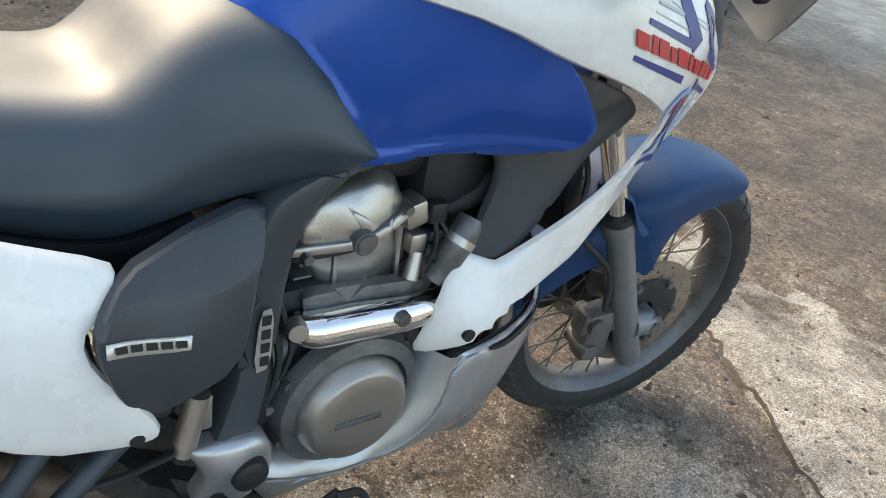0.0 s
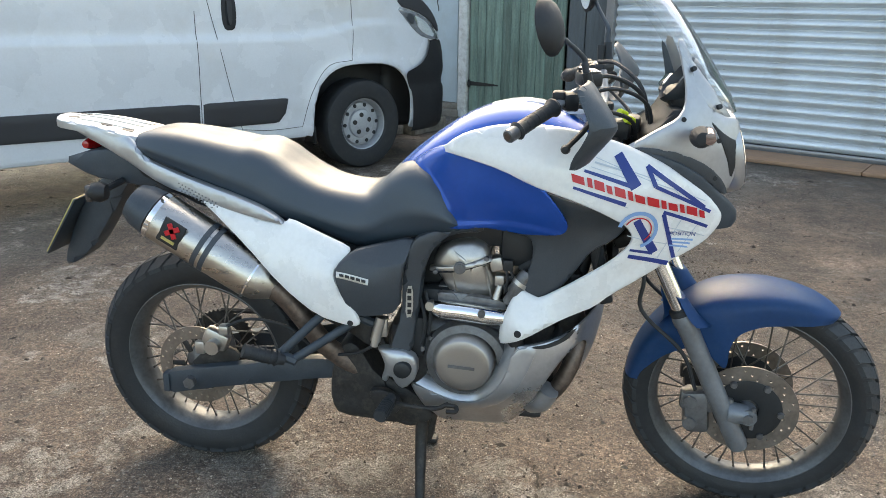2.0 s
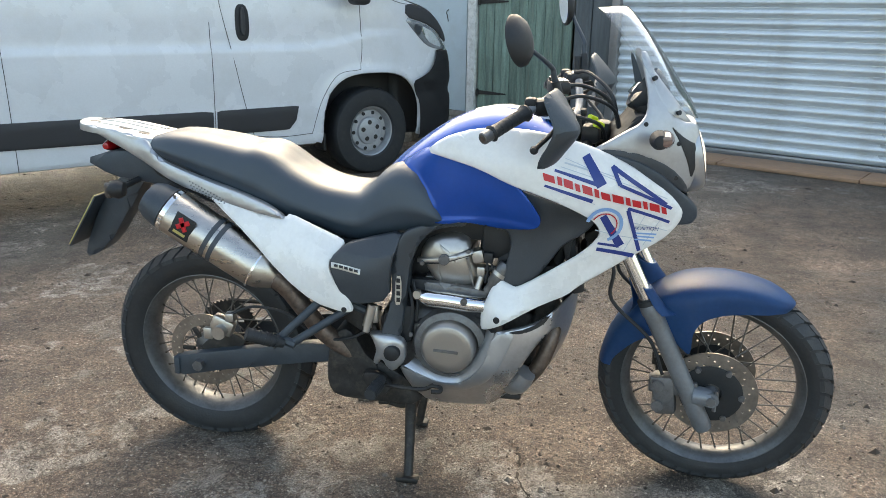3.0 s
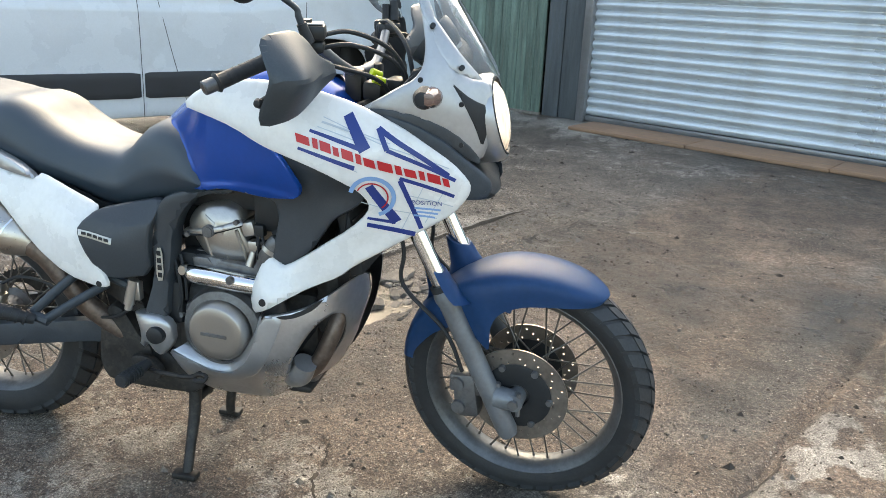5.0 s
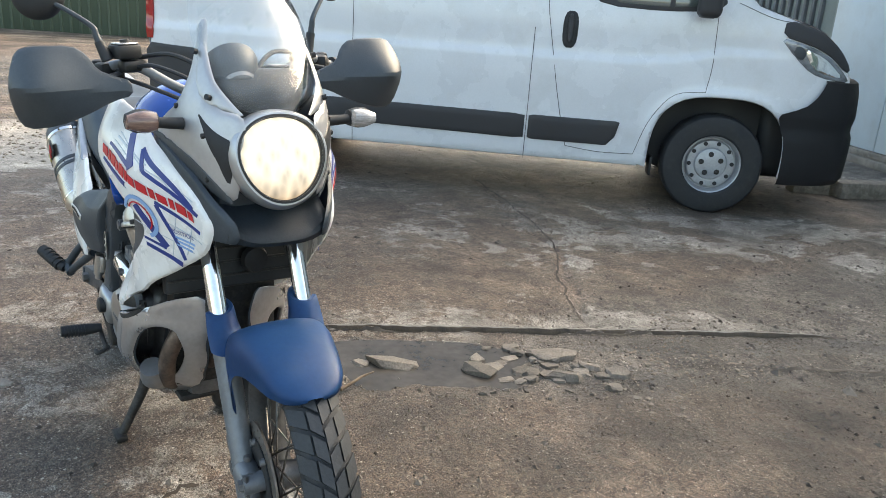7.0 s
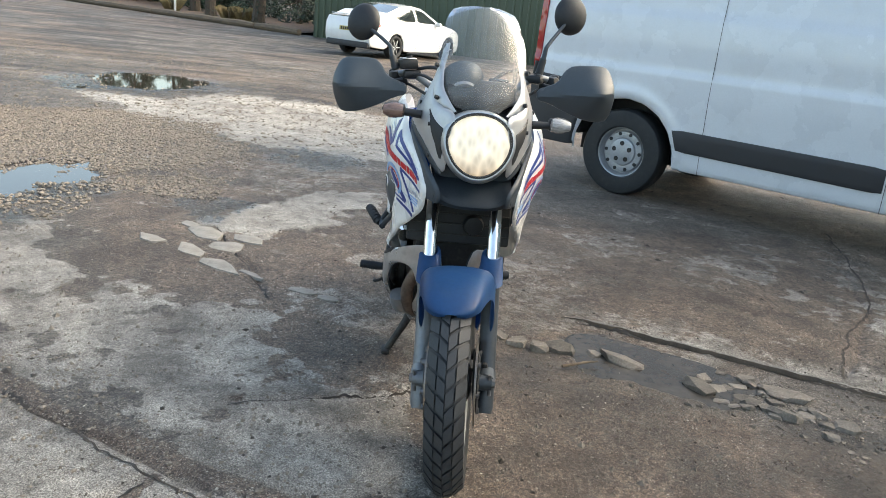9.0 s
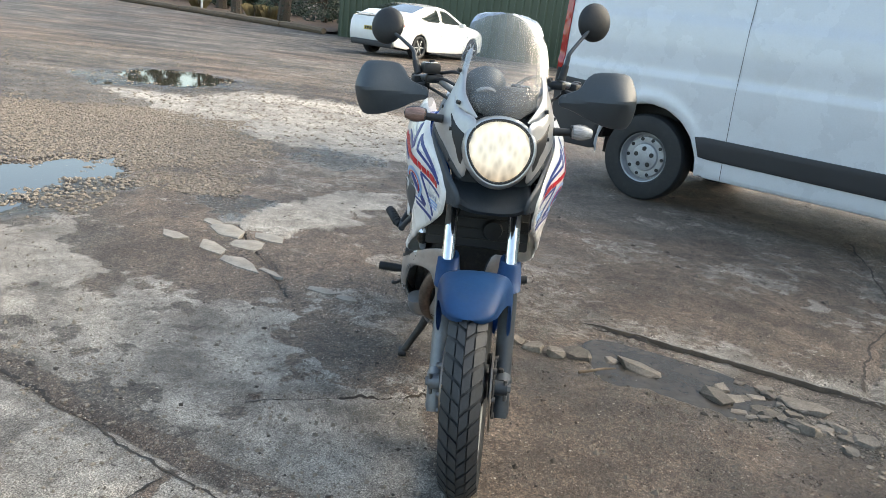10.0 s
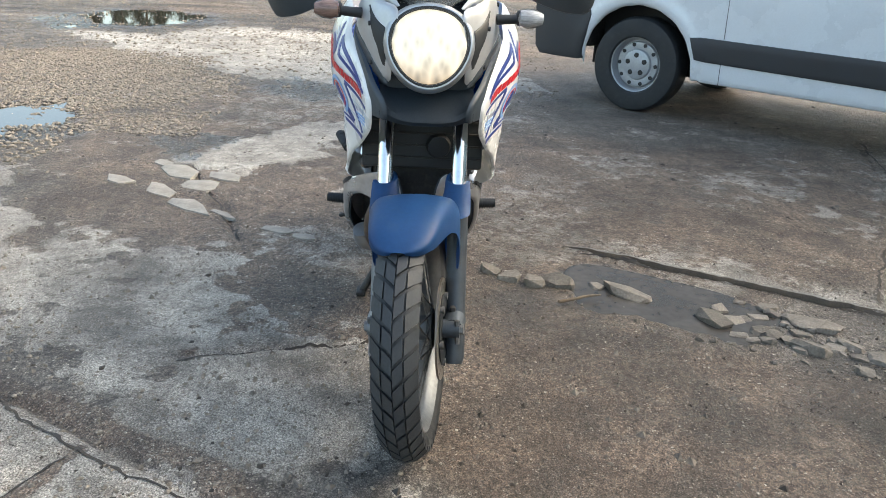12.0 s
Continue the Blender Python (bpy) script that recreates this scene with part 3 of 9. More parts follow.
def build_ground():
    gx, gy = spread(-2.4, 2.8, 0.015, 400), spread(-2.9, 3.0, 0.015, 400)
    X, Y = np.meshgrid(gx, gy)
    Z = height(X, Y)
    Z = np.where(np.hypot(X, Y) > 60, 0, Z)
    nx, ny = len(gx), len(gy)
    me = bpy.data.meshes.new("ground")
    idx = np.arange(nx * ny).reshape(ny, nx)
    quads = np.stack([idx[:-1, :-1], idx[:-1, 1:], idx[1:, 1:], idx[1:, :-1]], -1).reshape(-1, 4)
    me.vertices.add(nx * ny)
    me.vertices.foreach_set("co", np.stack([X, Y, Z], -1).ravel())
    me.loops.add(len(quads) * 4)
    me.loops.foreach_set("vertex_index", quads.ravel())
    me.polygons.add(len(quads))
    me.polygons.foreach_set("loop_start", np.arange(len(quads)) * 4)
    me.polygons.foreach_set("loop_total", np.full(len(quads), 4))
    me.polygons.foreach_set("use_smooth", np.ones(len(quads), bool))
    me.update()
    # surface kinds: pale concrete, wet, brown grit, pebbles; the van's shade is worked in
    t, s = edge_frame(X, Y)
    t2, s2 = joint_frame(X, Y)
    f1, f2 = fractal(X, Y, 0.9, 11, 5), fractal(X, Y, 3.1, 12, 4)
    f3 = fractal(X, Y, 9.0, 13, 4)
    pale = smooth01(f1 + 0.7 * f2 + 0.6 * f3, 0.25, 0.95) * np.where(X < -3.0, 0.30, 0.48)
    slab = smooth01(s2 + 0.02 * f2, -0.01, 0.02) * smooth01(t2, -4.5, -3.5)
    pale = np.maximum(pale, slab * (0.98 + 0.2 * f2 + 0.15 * f3))
    for poly, amount in ((FAR_SLAB, 1.25), (PALE_MID, 1.30), (PALE_LOW, 1.15)):
        pale = np.maximum(pale, patch(X, Y, poly, 0.10) * (amount + 0.15 * f3))
    mot = patch(X, Y, MOTTLED, 0.16, 0.12)
    pale = np.maximum(pale, np.minimum(0.98, mot * (1.27 + 0.7 * f2 + 0.9 * f3)))
    # the worn apron before the van and the shutter
    apron = smooth01(-s, 0.3, 1.2) * smooth01(X, -4.2, -2.6) * (1 - 0.35 * smooth01(-X, 0.2, 1.2))
    apron = np.maximum(apron, smooth01(Y, 2.6, 3.6) * smooth01(X, 0.6, 1.4) * 0.45)
    pale = np.maximum(pale, apron * smooth01(f2 + 0.8 * f3 + 0.4 * f1, -0.25, 0.45) * 0.74)
    edge = smooth01(-s, -0.005, 0.005) * (1 - smooth01(-s + 0.12 * f2, 0.08, 0.32)) * smooth01(t, -0.2, 0.0) * (1 - smooth01(t, 2.1, 2.6))
    pale = np.maximum(pale, 0.66 * edge)
    over = patch(X, Y, BROWN_OVER, 0.20, 0.10)
    pale = pale * (1 - 0.70 * over)
    p = in_puddle(X, Y)
    wet = np.clip(0.9 * smooth01(p, -0.7, -0.05) + 0.35 * smooth01(fractal(X, Y, 0.5, 21, 4), 0.2, 0.8), 0, 1) * (1 - 0.8 * slab)
    trough = patch(X, Y, TROUGH, 0.06, 0.05)
    wet = np.maximum(wet, 0.22 * smooth01(-X, 4.5, 8.0) * (1 - patch(X, Y, FAR_SLAB, 0.1)))
    near_side = smooth01(s, 0.15, 0.5) * smooth01(Y, -0.1, 0.4) * (1 - smooth01(Y, 2.0, 2.8)) * (1 - slab)
    pale = pale * (1 - 0.55 * near_side)
    wet = np.maximum(wet, near_side * (0.46 + 0.3 * f2))
    wet = np.maximum(wet, 1.0 * trough)
    gutter = smooth01(s + 0.02 * f2, 0.0, 0.03) * (1 - smooth01(s + 0.12 * f2, 0.18, 0.40)) * smooth01(t, 0.8, 1.2) * (1 - smooth01(t, 2.5, 3.3))
    wet = np.maximum(wet, 0.6 * gutter)
    pale = pale * (1 - 0.8 * gutter)
    # darker, smoother ground from x = 4.8 outwards
    wet = np.maximum(wet, 0.55 * smooth01(X, 4.8, 6.2))
    wet = np.maximum(wet, 0.85 * patch(X, Y, [(-1.6, -1.62), (-1.8, -1.31), (-1.61, -1.1), (-1.1, -1.25), (-0.9, -1.6)], 0.12, 0.06))
    wet = np.maximum(wet, 0.8 * patch(X, Y, TAR, 0.1, 0.06))
    # the van's shade painted into the ground: less pale, evenly dark below it
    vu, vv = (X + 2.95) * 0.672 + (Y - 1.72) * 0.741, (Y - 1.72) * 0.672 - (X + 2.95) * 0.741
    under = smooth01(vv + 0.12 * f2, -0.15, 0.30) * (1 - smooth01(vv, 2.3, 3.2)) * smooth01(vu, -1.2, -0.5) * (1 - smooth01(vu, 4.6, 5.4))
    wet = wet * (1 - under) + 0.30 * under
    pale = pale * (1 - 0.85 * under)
    joints = np.exp(-((s2 + 0.05 + 0.03 * f2) / 0.05) ** 2) * smooth01(t2, -4.5, -3)
    crackband = near_line(X, Y + 0.05 * f2, (1.62, -0.87), (2.6, -1.45))
    joints = np.maximum(joints, np.exp(-((crackband / 0.03) ** 2)))
    pale = pale * (1 - 0.9 * joints) * (1 - trough)
    brown = smooth01(fractal(X, Y, 0.35, 31, 4), -0.25, 0.45) * (1 - 0.2 * patch(X, Y, MOTTLED, 0.2, 0.2))
    brown = np.maximum(brown, joints)
    brown = np.maximum(brown, 0.95 * patch(X, Y, PEBBLES, 0.25, 0.25))
    brown = np.maximum(brown, 0.9 * (1 - smooth01(np.hypot(X - 0.6, Y + 0.3), 0.4, 1.1)))
    brown = np.maximum(brown, 0.9 * smooth01(s, 0.3, 0.8) * smooth01(-s2, 0.1, 0.5) * smooth01(Y, -0.3, 0.2))
    brown = np.maximum(brown, 0.95 * over)
    # browner too where the van's shade is painted
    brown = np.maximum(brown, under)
    brown = brown * (1 - trough)
    peb = np.clip(0.30 + 0.25 * f1 + 0.3 * f2 + 0.6 * patch(X, Y, PEBBLES, 0.3, 0.3) + 0.5 * joints, 0, 1)
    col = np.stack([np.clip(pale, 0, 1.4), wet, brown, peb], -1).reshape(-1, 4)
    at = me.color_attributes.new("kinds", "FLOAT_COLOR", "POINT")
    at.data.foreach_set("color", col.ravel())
    me.materials.append(ground_material())
    return tagged(new("ground", me), "worn brown yard of cracked concrete and grit", "ground", kind="structure")


def ground_material():
    m = bpy.data.materials.new("yard_surface")
    m.use_nodes = True
    n, l = m.node_tree.nodes, m.node_tree.links
    p = n["Principled BSDF"]
    tc = n.new("ShaderNodeTexCoord")
    at = n.new("ShaderNodeAttribute")
    at.attribute_name = "kinds"
    sep = n.new("ShaderNodeSeparateColor")
    l.new(at.outputs["Color"], sep.inputs[0])

    def tex(kind, scale, detail=5, rough=0.6):
        t = n.new(kind)
        t.inputs["Scale"].default_value = scale
        if kind == "ShaderNodeTexNoise":
            t.inputs["Detail"].default_value, t.inputs["Roughness"].default_value = detail, rough
        l.new(tc.outputs["Object"], t.inputs["Vector"])
        return t

    def ramp(src, a, b, lo=0.0, hi=1.0):
        r = n.new("ShaderNodeMapRange")
        r.inputs["From Min"].default_value, r.inputs["From Max"].default_value = a, b
        r.inputs["To Min"].default_value, r.inputs["To Max"].default_value = lo, hi
        l.new(src, r.inputs["Value"])
        return r.outputs["Result"]

    def mix(fac, a, b, mode="MIX"):
        x = n.new("ShaderNodeMix")
        x.data_type, x.blend_type = "RGBA", mode
        for slot, v in ((0, fac), (6, a), (7, b)):
            if isinstance(v, tuple):
                x.inputs[slot].default_value = (*v, 1)
            elif isinstance(v, float):
                x.inputs[slot].default_value = v
            else:
                l.new(v, x.inputs[slot])
        return x.outputs[2]

    def math_node(op, a, b):
        x = n.new("ShaderNodeMath")
        x.operation = op
        for i, v in enumerate((a, b)):
            if isinstance(v, float):
                x.inputs[i].default_value = v
            else:
                l.new(v, x.inputs[i])
        return x.outputs[0]

    big, mid, fine = tex("ShaderNodeTexNoise", 2.4, 8), tex("ShaderNodeTexNoise", 17, 10, 0.80), tex("ShaderNodeTexNoise", 210, 3, 0.8)
    flake = tex("ShaderNodeTexNoise", 6.5, 12, 0.78)
    flake.inputs["Distortion"].default_value = 0.5
    grain = tex("ShaderNodeTexNoise", 58, 6, 0.85)
    spots, small, tiny = tex("ShaderNodeTexVoronoi", 62), tex("ShaderNodeTexVoronoi", 130), tex("ShaderNodeTexVoronoi", 250)
    asphalt = mix(ramp(mid.outputs["Fac"], 0.40, 0.60), (0.070, 0.060, 0.051), (0.190, 0.166, 0.140))
    mud = mix(ramp(mid.outputs["Fac"], 0.40, 0.60), (0.084, 0.060, 0.044), (0.215, 0.156, 0.114))
    base = mix(ramp(math_node("ADD", sep.outputs[2], math_node("MULTIPLY", math_node("SUBTRACT", big.outputs["Fac"], 0.5), 1.2)), 0.25, 0.70), asphalt, mud)
    conc = mix(ramp(mid.outputs["Fac"], 0.36, 0.62), (0.205, 0.186, 0.160), (0.45, 0.415, 0.362))
    ragged = math_node("ADD", math_node("MULTIPLY", math_node("SUBTRACT", mid.outputs["Fac"], 0.5), 1.2), math_node("MULTIPLY", math_node("SUBTRACT", flake.outputs["Fac"], 0.5), 1.7))
    pf = ramp(math_node("ADD", sep.outputs[0], ragged), 0.42, 0.60)
    base = mix(pf, base, conc)
    dirty = ramp(math_node("ADD", big.outputs["Fac"], math_node("MULTIPLY", math_node("SUBTRACT", mid.outputs["Fac"], 0.5), 0.9)), 0.50, 0.60, 0.0, 0.68)
    solid = ramp(sep.outputs[0], 0.95, 1.25, 1.0, 0.30)
    base = mix(math_node("MULTIPLY", dirty, solid), base, (0.066, 0.054, 0.044))
    # crisp dark stains and worn pale scabs
    stain = ramp(math_node("ADD", flake.outputs["Fac"], math_node("MULTIPLY", math_node("SUBTRACT", grain.outputs["Fac"], 0.5), 0.35)), 0.575, 0.62, 0.0, 0.60)
    base = mix(math_node("MULTIPLY", stain, solid), base, mix(1.0, base, (0.42, 0.39, 0.37), "MULTIPLY"))
    scab = ramp(math_node("ADD", flake.outputs["Fac"], math_node("MULTIPLY", math_node("SUBTRACT", grain.outputs["Fac"], 0.5), 0.45)), 0.415, 0.37, 0.0, 0.30)
    base = mix(scab, base, mix(1.0, base, (1.9, 1.9, 1.9), "MULTIPLY"))

    # stones of three sizes set in the worn surface
    def pebbles(tx, lo, hi, share_lo, amount, ca, cb):
        pick = n.new("ShaderNodeSeparateColor")
        l.new(tx.outputs["Color"], pick.inputs[0])
        f = ramp(tx.outputs["Distance"], lo, hi, 1.0, 0.0)
        dens = math_node("ADD", pick.outputs[0], math_node("MULTIPLY", at.outputs["Alpha"], 0.45))
        f = math_node("MULTIPLY", f, ramp(dens, share_lo, share_lo + 0.06))
        return math_node("MULTIPLY", f, amount), mix(pick.outputs[1], ca, cb)

    f1, c1 = pebbles(tiny, 0.32, 0.44, 0.62, 0.85, (0.30, 0.27, 0.23), (0.035, 0.028, 0.022))
    base = mix(f1, base, c1)
    f2, c2 = pebbles(small, 0.30, 0.40, 0.74, 0.95, (0.38, 0.34, 0.28), (0.085, 0.062, 0.044))
    base = mix(f2, base, c2)
    f3, c3 = pebbles(spots, 0.26, 0.34, 0.92, 0.95, (0.42, 0.385, 0.33), (0.13, 0.095, 0.065))
    base = mix(f3, base, c3)
    base = mix(ramp(fine.outputs["Fac"], 0.50, 0.60, 0.0, 0.85), base, mix(1.0, base, (0.26, 0.24, 0.23), "MULTIPLY"))
    base = mix(ramp(fine.outputs["Fac"], 0.47, 0.36, 0.0, 0.75), base, mix(1.0, base, (2.2, 2.2, 2.2), "MULTIPLY"))
    gm = ramp(grain.outputs["Fac"], 0.43, 0.57, 0.52, 1.40)
    gv = n.new("ShaderNodeCombineXYZ")
    for i in range(3):
        l.new(gm, gv.inputs[i])
    base = mix(math_node("SUBTRACT", 1.0, math_node("MULTIPLY", pf, 0.6)), base, mix(1.0, base, gv.outputs[0], "MULTIPLY"))
    wide, broad = tex("ShaderNodeTexNoise", 4.5, 7, 0.7), tex("ShaderNodeTexNoise", 0.7, 6, 0.65)
    wv = n.new("ShaderNodeCombineXYZ")
    wsum = math_node("MULTIPLY", ramp(wide.outputs["Fac"], 0.40, 0.60, 0.74, 1.18), ramp(broad.outputs["Fac"], 0.38, 0.62, 0.68, 1.24))
    for i in range(3):
        l.new(wsum, wv.inputs[i])
    base = mix(1.0, base, wv.outputs[0], "MULTIPLY")
    # long wheel-worn streaks over the far yard
    lay = n.new("ShaderNodeMapping")
    lay.inputs["Scale"].default_value = (1.5, 0.32, 1)
    lay.inputs["Rotation"].default_value = (0, 0, 0.25)
    l.new(tc.outputs["Object"], lay.inputs["Vector"])
    track = tex("ShaderNodeTexNoise", 1.0, 9, 0.72)
    l.new(lay.outputs["Vector"], track.inputs["Vector"])
    place = n.new("ShaderNodeSeparateXYZ")
    l.new(tc.outputs["Object"], place.inputs[0])
    outer = math_node("MULTIPLY", ramp(place.outputs[0], -4.5, -7.5), solid)
    base = mix(math_node("MULTIPLY", outer, ramp(track.outputs["Fac"], 0.50, 0.58)), base, mix(1.0, base, (1.55, 1.5, 1.42), "MULTIPLY"))
    base = mix(math_node("MULTIPLY", outer, ramp(track.outputs["Fac"], 0.50, 0.42)), base, mix(1.0, base, (0.40, 0.39, 0.38), "MULTIPLY"))
    # damp darkens and smooths
    wf = ramp(math_node("ADD", sep.outputs[1], math_node("MULTIPLY", math_node("SUBTRACT", mid.outputs["Fac"], 0.5), 1.2)), 0.3, 0.8)
    base = mix(math_node("MULTIPLY", wf, 0.8), base, mix(1.0, base, (0.34, 0.36, 0.39), "MULTIPLY"))
    l.new(base, p.inputs["Base Color"])
    p.inputs["Specular IOR Level"].default_value = 0.45
    l.new(ramp(wf, 0.0, 1.0, 0.66, 0.26), p.inputs["Roughness"])
    b1 = n.new("ShaderNodeBump")
    b1.inputs["Distance"].default_value = 0.012
    l.new(ramp(sep.outputs[0], 0.95, 1.25, 1.0, 0.40), b1.inputs["Strength"])
    stones = math_node("ADD", math_node("MULTIPLY", f3, 0.6), math_node("ADD", math_node("MULTIPLY", f2, 0.35), math_node("MULTIPLY", f1, 0.15)))
    hsum = math_node("ADD", math_node("ADD", math_node("MULTIPLY", mid.outputs["Fac"], 0.8), math_node("MULTIPLY", grain.outputs["Fac"], 0.45)), math_node("ADD", math_node("MULTIPLY", fine.outputs["Fac"], 0.30), stones))
    l.new(hsum, b1.inputs["Height"])
    l.new(b1.outputs["Normal"], p.inputs["Normal"])
    return m


build_ground()


def broken_edge():
    """The pale worn lip of the higher slab, and the mossy face below, coloured dark for its shade."""
    tops, faces_ = bmesh.new(), bmesh.new()

    def sheet(bm, cols):
        rows = []
        for k in range(240):
            t = -0.10 + 2.60 * k / 239
            fade = float(smooth01(np.array(t), -0.15, 0.05) * (1 - smooth01(np.array(t), 2.0, 2.5)))
            row = []
            for s, dz in cols:
                wob = 0.016 * noise.noise(Vector((t * 7, 1, 0))) + 0.007 * noise.noise(Vector((t * 31, 2, 0)))
                back = 0.018 * noise.noise(Vector((t * 12, 8, 0))) + 0.010 * noise.noise(Vector((t * 40, 9, 0))) if s < -0.015 else 0
                q = (s + back) * fade + wob
                x, y = 0.15 + 0.47 * t + 0.883 * q, 0.73 + 0.883 * t - 0.47 * q
                z = 0.0195 * fade + dz + 0.003 * noise.noise(Vector((t * 18, s * 30, 3)))
                row.append(bm.verts.new((x, y, z if dz > -0.05 else -0.06)))
            rows.append(row)
        for a, b in zip(rows, rows[1:]):
            for i in range(len(cols) - 1):
                bm.faces.new((a[i], a[i + 1], b[i + 1], b[i]))

    sheet(tops, ((-0.020, -0.008), (-0.012, -0.001), (-0.006, 0.000), (0.0, -0.001), (0.003, -0.006)))
    sheet(faces_, ((0.001, -0.002), (0.009, -0.014), (0.014, -0.08)))
    lip = tagged(part("slab_edge", tops, M["slab"]), "pale worn lip of a broken concrete slab", "slab edge", kind="structure")
    # dark material carries the shade below the lip as well as moss
    part("broken_face", faces_, M["bark"], lip, "mossy broken face, shade put into its dark colour")
    return lip


M["slabflake"] = mat("pale_screed", (0.26, 0.24, 0.21), 0.9, var=0.35, scale=14, fine=160, bump=0.4, dirt=(0.12, 0.10, 0.08), dirt_amount=0.5)
M["slab"] = mat("weathered_slab", (0.20, 0.187, 0.165), 0.9, var=0.4, scale=9, fine=110, bump=0.5, dirt=(0.11, 0.095, 0.075), dirt_amount=0.6)
broken_edge()


def water_material():
    m = bpy.data.materials.new("puddle_water")
    m.use_nodes = True
    p = m.node_tree.nodes["Principled BSDF"]
    p.inputs["Base Color"].default_value = (0.035, 0.030, 0.024, 1)
    p.inputs["Roughness"].default_value = 0.03
    p.inputs["IOR"].default_value = 1.33
    p.inputs["Specular IOR Level"].default_value = 1.0
    return m


M["water"] = water_material()
for px, py, a, b in PUDDLES:
    bm = bmesh.new()
    ring = []
    for k in range(40):
        an = 2 * math.pi * k / 40
        ring.append(bm.verts.new((px + math.cos(an) * a * 1.35, py + math.sin(an) * b * 1.35, -0.0085)))
    bm.faces.new(ring)
    tagged(part("puddle", bm, M["water"]), "shallow puddle of still water on the worn yard", "puddle")


M["mudwater"] = mat("muddy_water", (0.052, 0.045, 0.038), 0.22, var=0.3, scale=7, fine=30, bump=0.06, spec=0.35)
bm = bmesh.new()
bm.faces.new([bm.verts.new((x, y, -0.0060)) for x, y in soften([(0.24, 0.66), (0.40, 1.00), (0.62, 1.34), (0.80, 1.34), (0.98, 1.12), (0.86, 0.88), (0.74, 0.62), (0.50, 0.54)], 2)])
tagged(part("puddle", bm, M["mudwater"]), "shallow grey muddy puddle along the slab edge", "puddle")
tagged(part("twig", tube([(0.685, 0.52, 0.010), (0.665, 0.58, 0.014), (0.635, 0.635, 0.013), (0.625, 0.69, 0.015)], [0.007, 0.006, 0.005, 0.003], 7, 4), M["log"]), "short brown twig lying by the slab edge", "twig")


# loose broken pieces along the slab edge
def stone_mesh(seed, sx, sy, sz):
    """A flat-topped angular lump of broken concrete."""
    rnd = random.Random(seed)
    bm = bmesh.new()
    lean = (rnd.uniform(-0.35, 0.35), rnd.uniform(-0.35, 0.35))
    k = rnd.choice((6, 7, 8))
    for ring, (z, grow) in enumerate(((-0.55, 0.95), (0.15, 1.05), (0.46, 0.86))):
        for i in range(k):
            a = 2 * math.pi * (i + rnd.uniform(-0.42, 0.42)) / k
            r = 0.5 * grow * rnd.uniform(0.72, 1.06) / (abs(math.cos(a)) ** 3 + abs(math.sin(a)) ** 3) ** (1 / 3) * 0.92
            x, y = math.cos(a) * r, math.sin(a) * r
            zz = z + rnd.uniform(-0.14, 0.14) * ring + (lean[0] * x + lean[1] * y) * (ring > 0)
            bm.verts.new((x * sx, y * sy, zz * sz))
    out = bmesh.ops.convex_hull(bm, input=bm.verts[:])
    bmesh.ops.delete(bm, geom=[v for v in out["geom_interior"] if isinstance(v, bmesh.types.BMVert)], context="VERTS")
    return bm


rs = random.Random(4)


STONES = [(0.50, 0.55, 0.15, 0.10, 0.06), (0.51, 0.45, 0.10, 0.09, 0.055), (0.46, 0.36, 0.12, 0.09, 0.05), (0.39, 0.29, 0.10, 0.08, 0.045), (0.57, 0.815, 0.25, 0.11, 0.065), (0.50, 0.70, 0.09, 0.07, 0.04), (0.77, 1.075, 0.17, 0.10, 0.075), (0.98, 1.34, 0.15, 0.09, 0.05), (1.06, 1.55, 0.11, 0.09, 0.05), (0.68, 1.13, 0.08, 0.06, 0.05), (0.80, 1.42, 0.24, 0.13, 0.04)]
TURN = (70, 80, 60, 55, 46, 30, 24, 60, 50, 75, 50)
# the packed patch of broken pieces
for i in range(7):
    for j in range(4):
        u, v = (i + rs.uniform(-0.4, 0.4)) / 6, (j + rs.uniform(-0.4, 0.4)) / 3
        if rs.random() < 0.12 + 0.3 * (i > 4):
            continue
        big = rs.uniform(0.05, 0.115)
        STONES.append((0.64 + 0.22 * u + 0.24 * v, 1.24 + 0.33 * u - 0.13 * v, big, big * rs.uniform(0.55, 0.8), rs.uniform(0.025, 0.042)))
for i in range(22):
    u, v = rs.random(), rs.random()
    STONES.append((0.50 + 0.6 * u + 0.3 * v, 0.85 + 0.95 * u - 0.15 * v, rs.uniform(0.02, 0.04), rs.uniform(0.015, 0.03), rs.uniform(0.012, 0.022)))
for k, (x, y, a, b, c) in enumerate(STONES):
    z = float(height(np.array([x]), np.array([y]))[0])
    ob = part("stone", stone_mesh(k, a, b, c * 0.72), M["stone"], m=pose(x, y, z + c * (0.13 if k < 11 else 0.05), rs.uniform(-6, 6), rs.uniform(-6, 6), TURN[k] if k < 11 else rs.choice((60, 240)) + rs.uniform(-40, 40)), angle=25)
    tagged(ob, "broken lump of muddy concrete by the slab edge", "stone", "rubble along the slab edge")


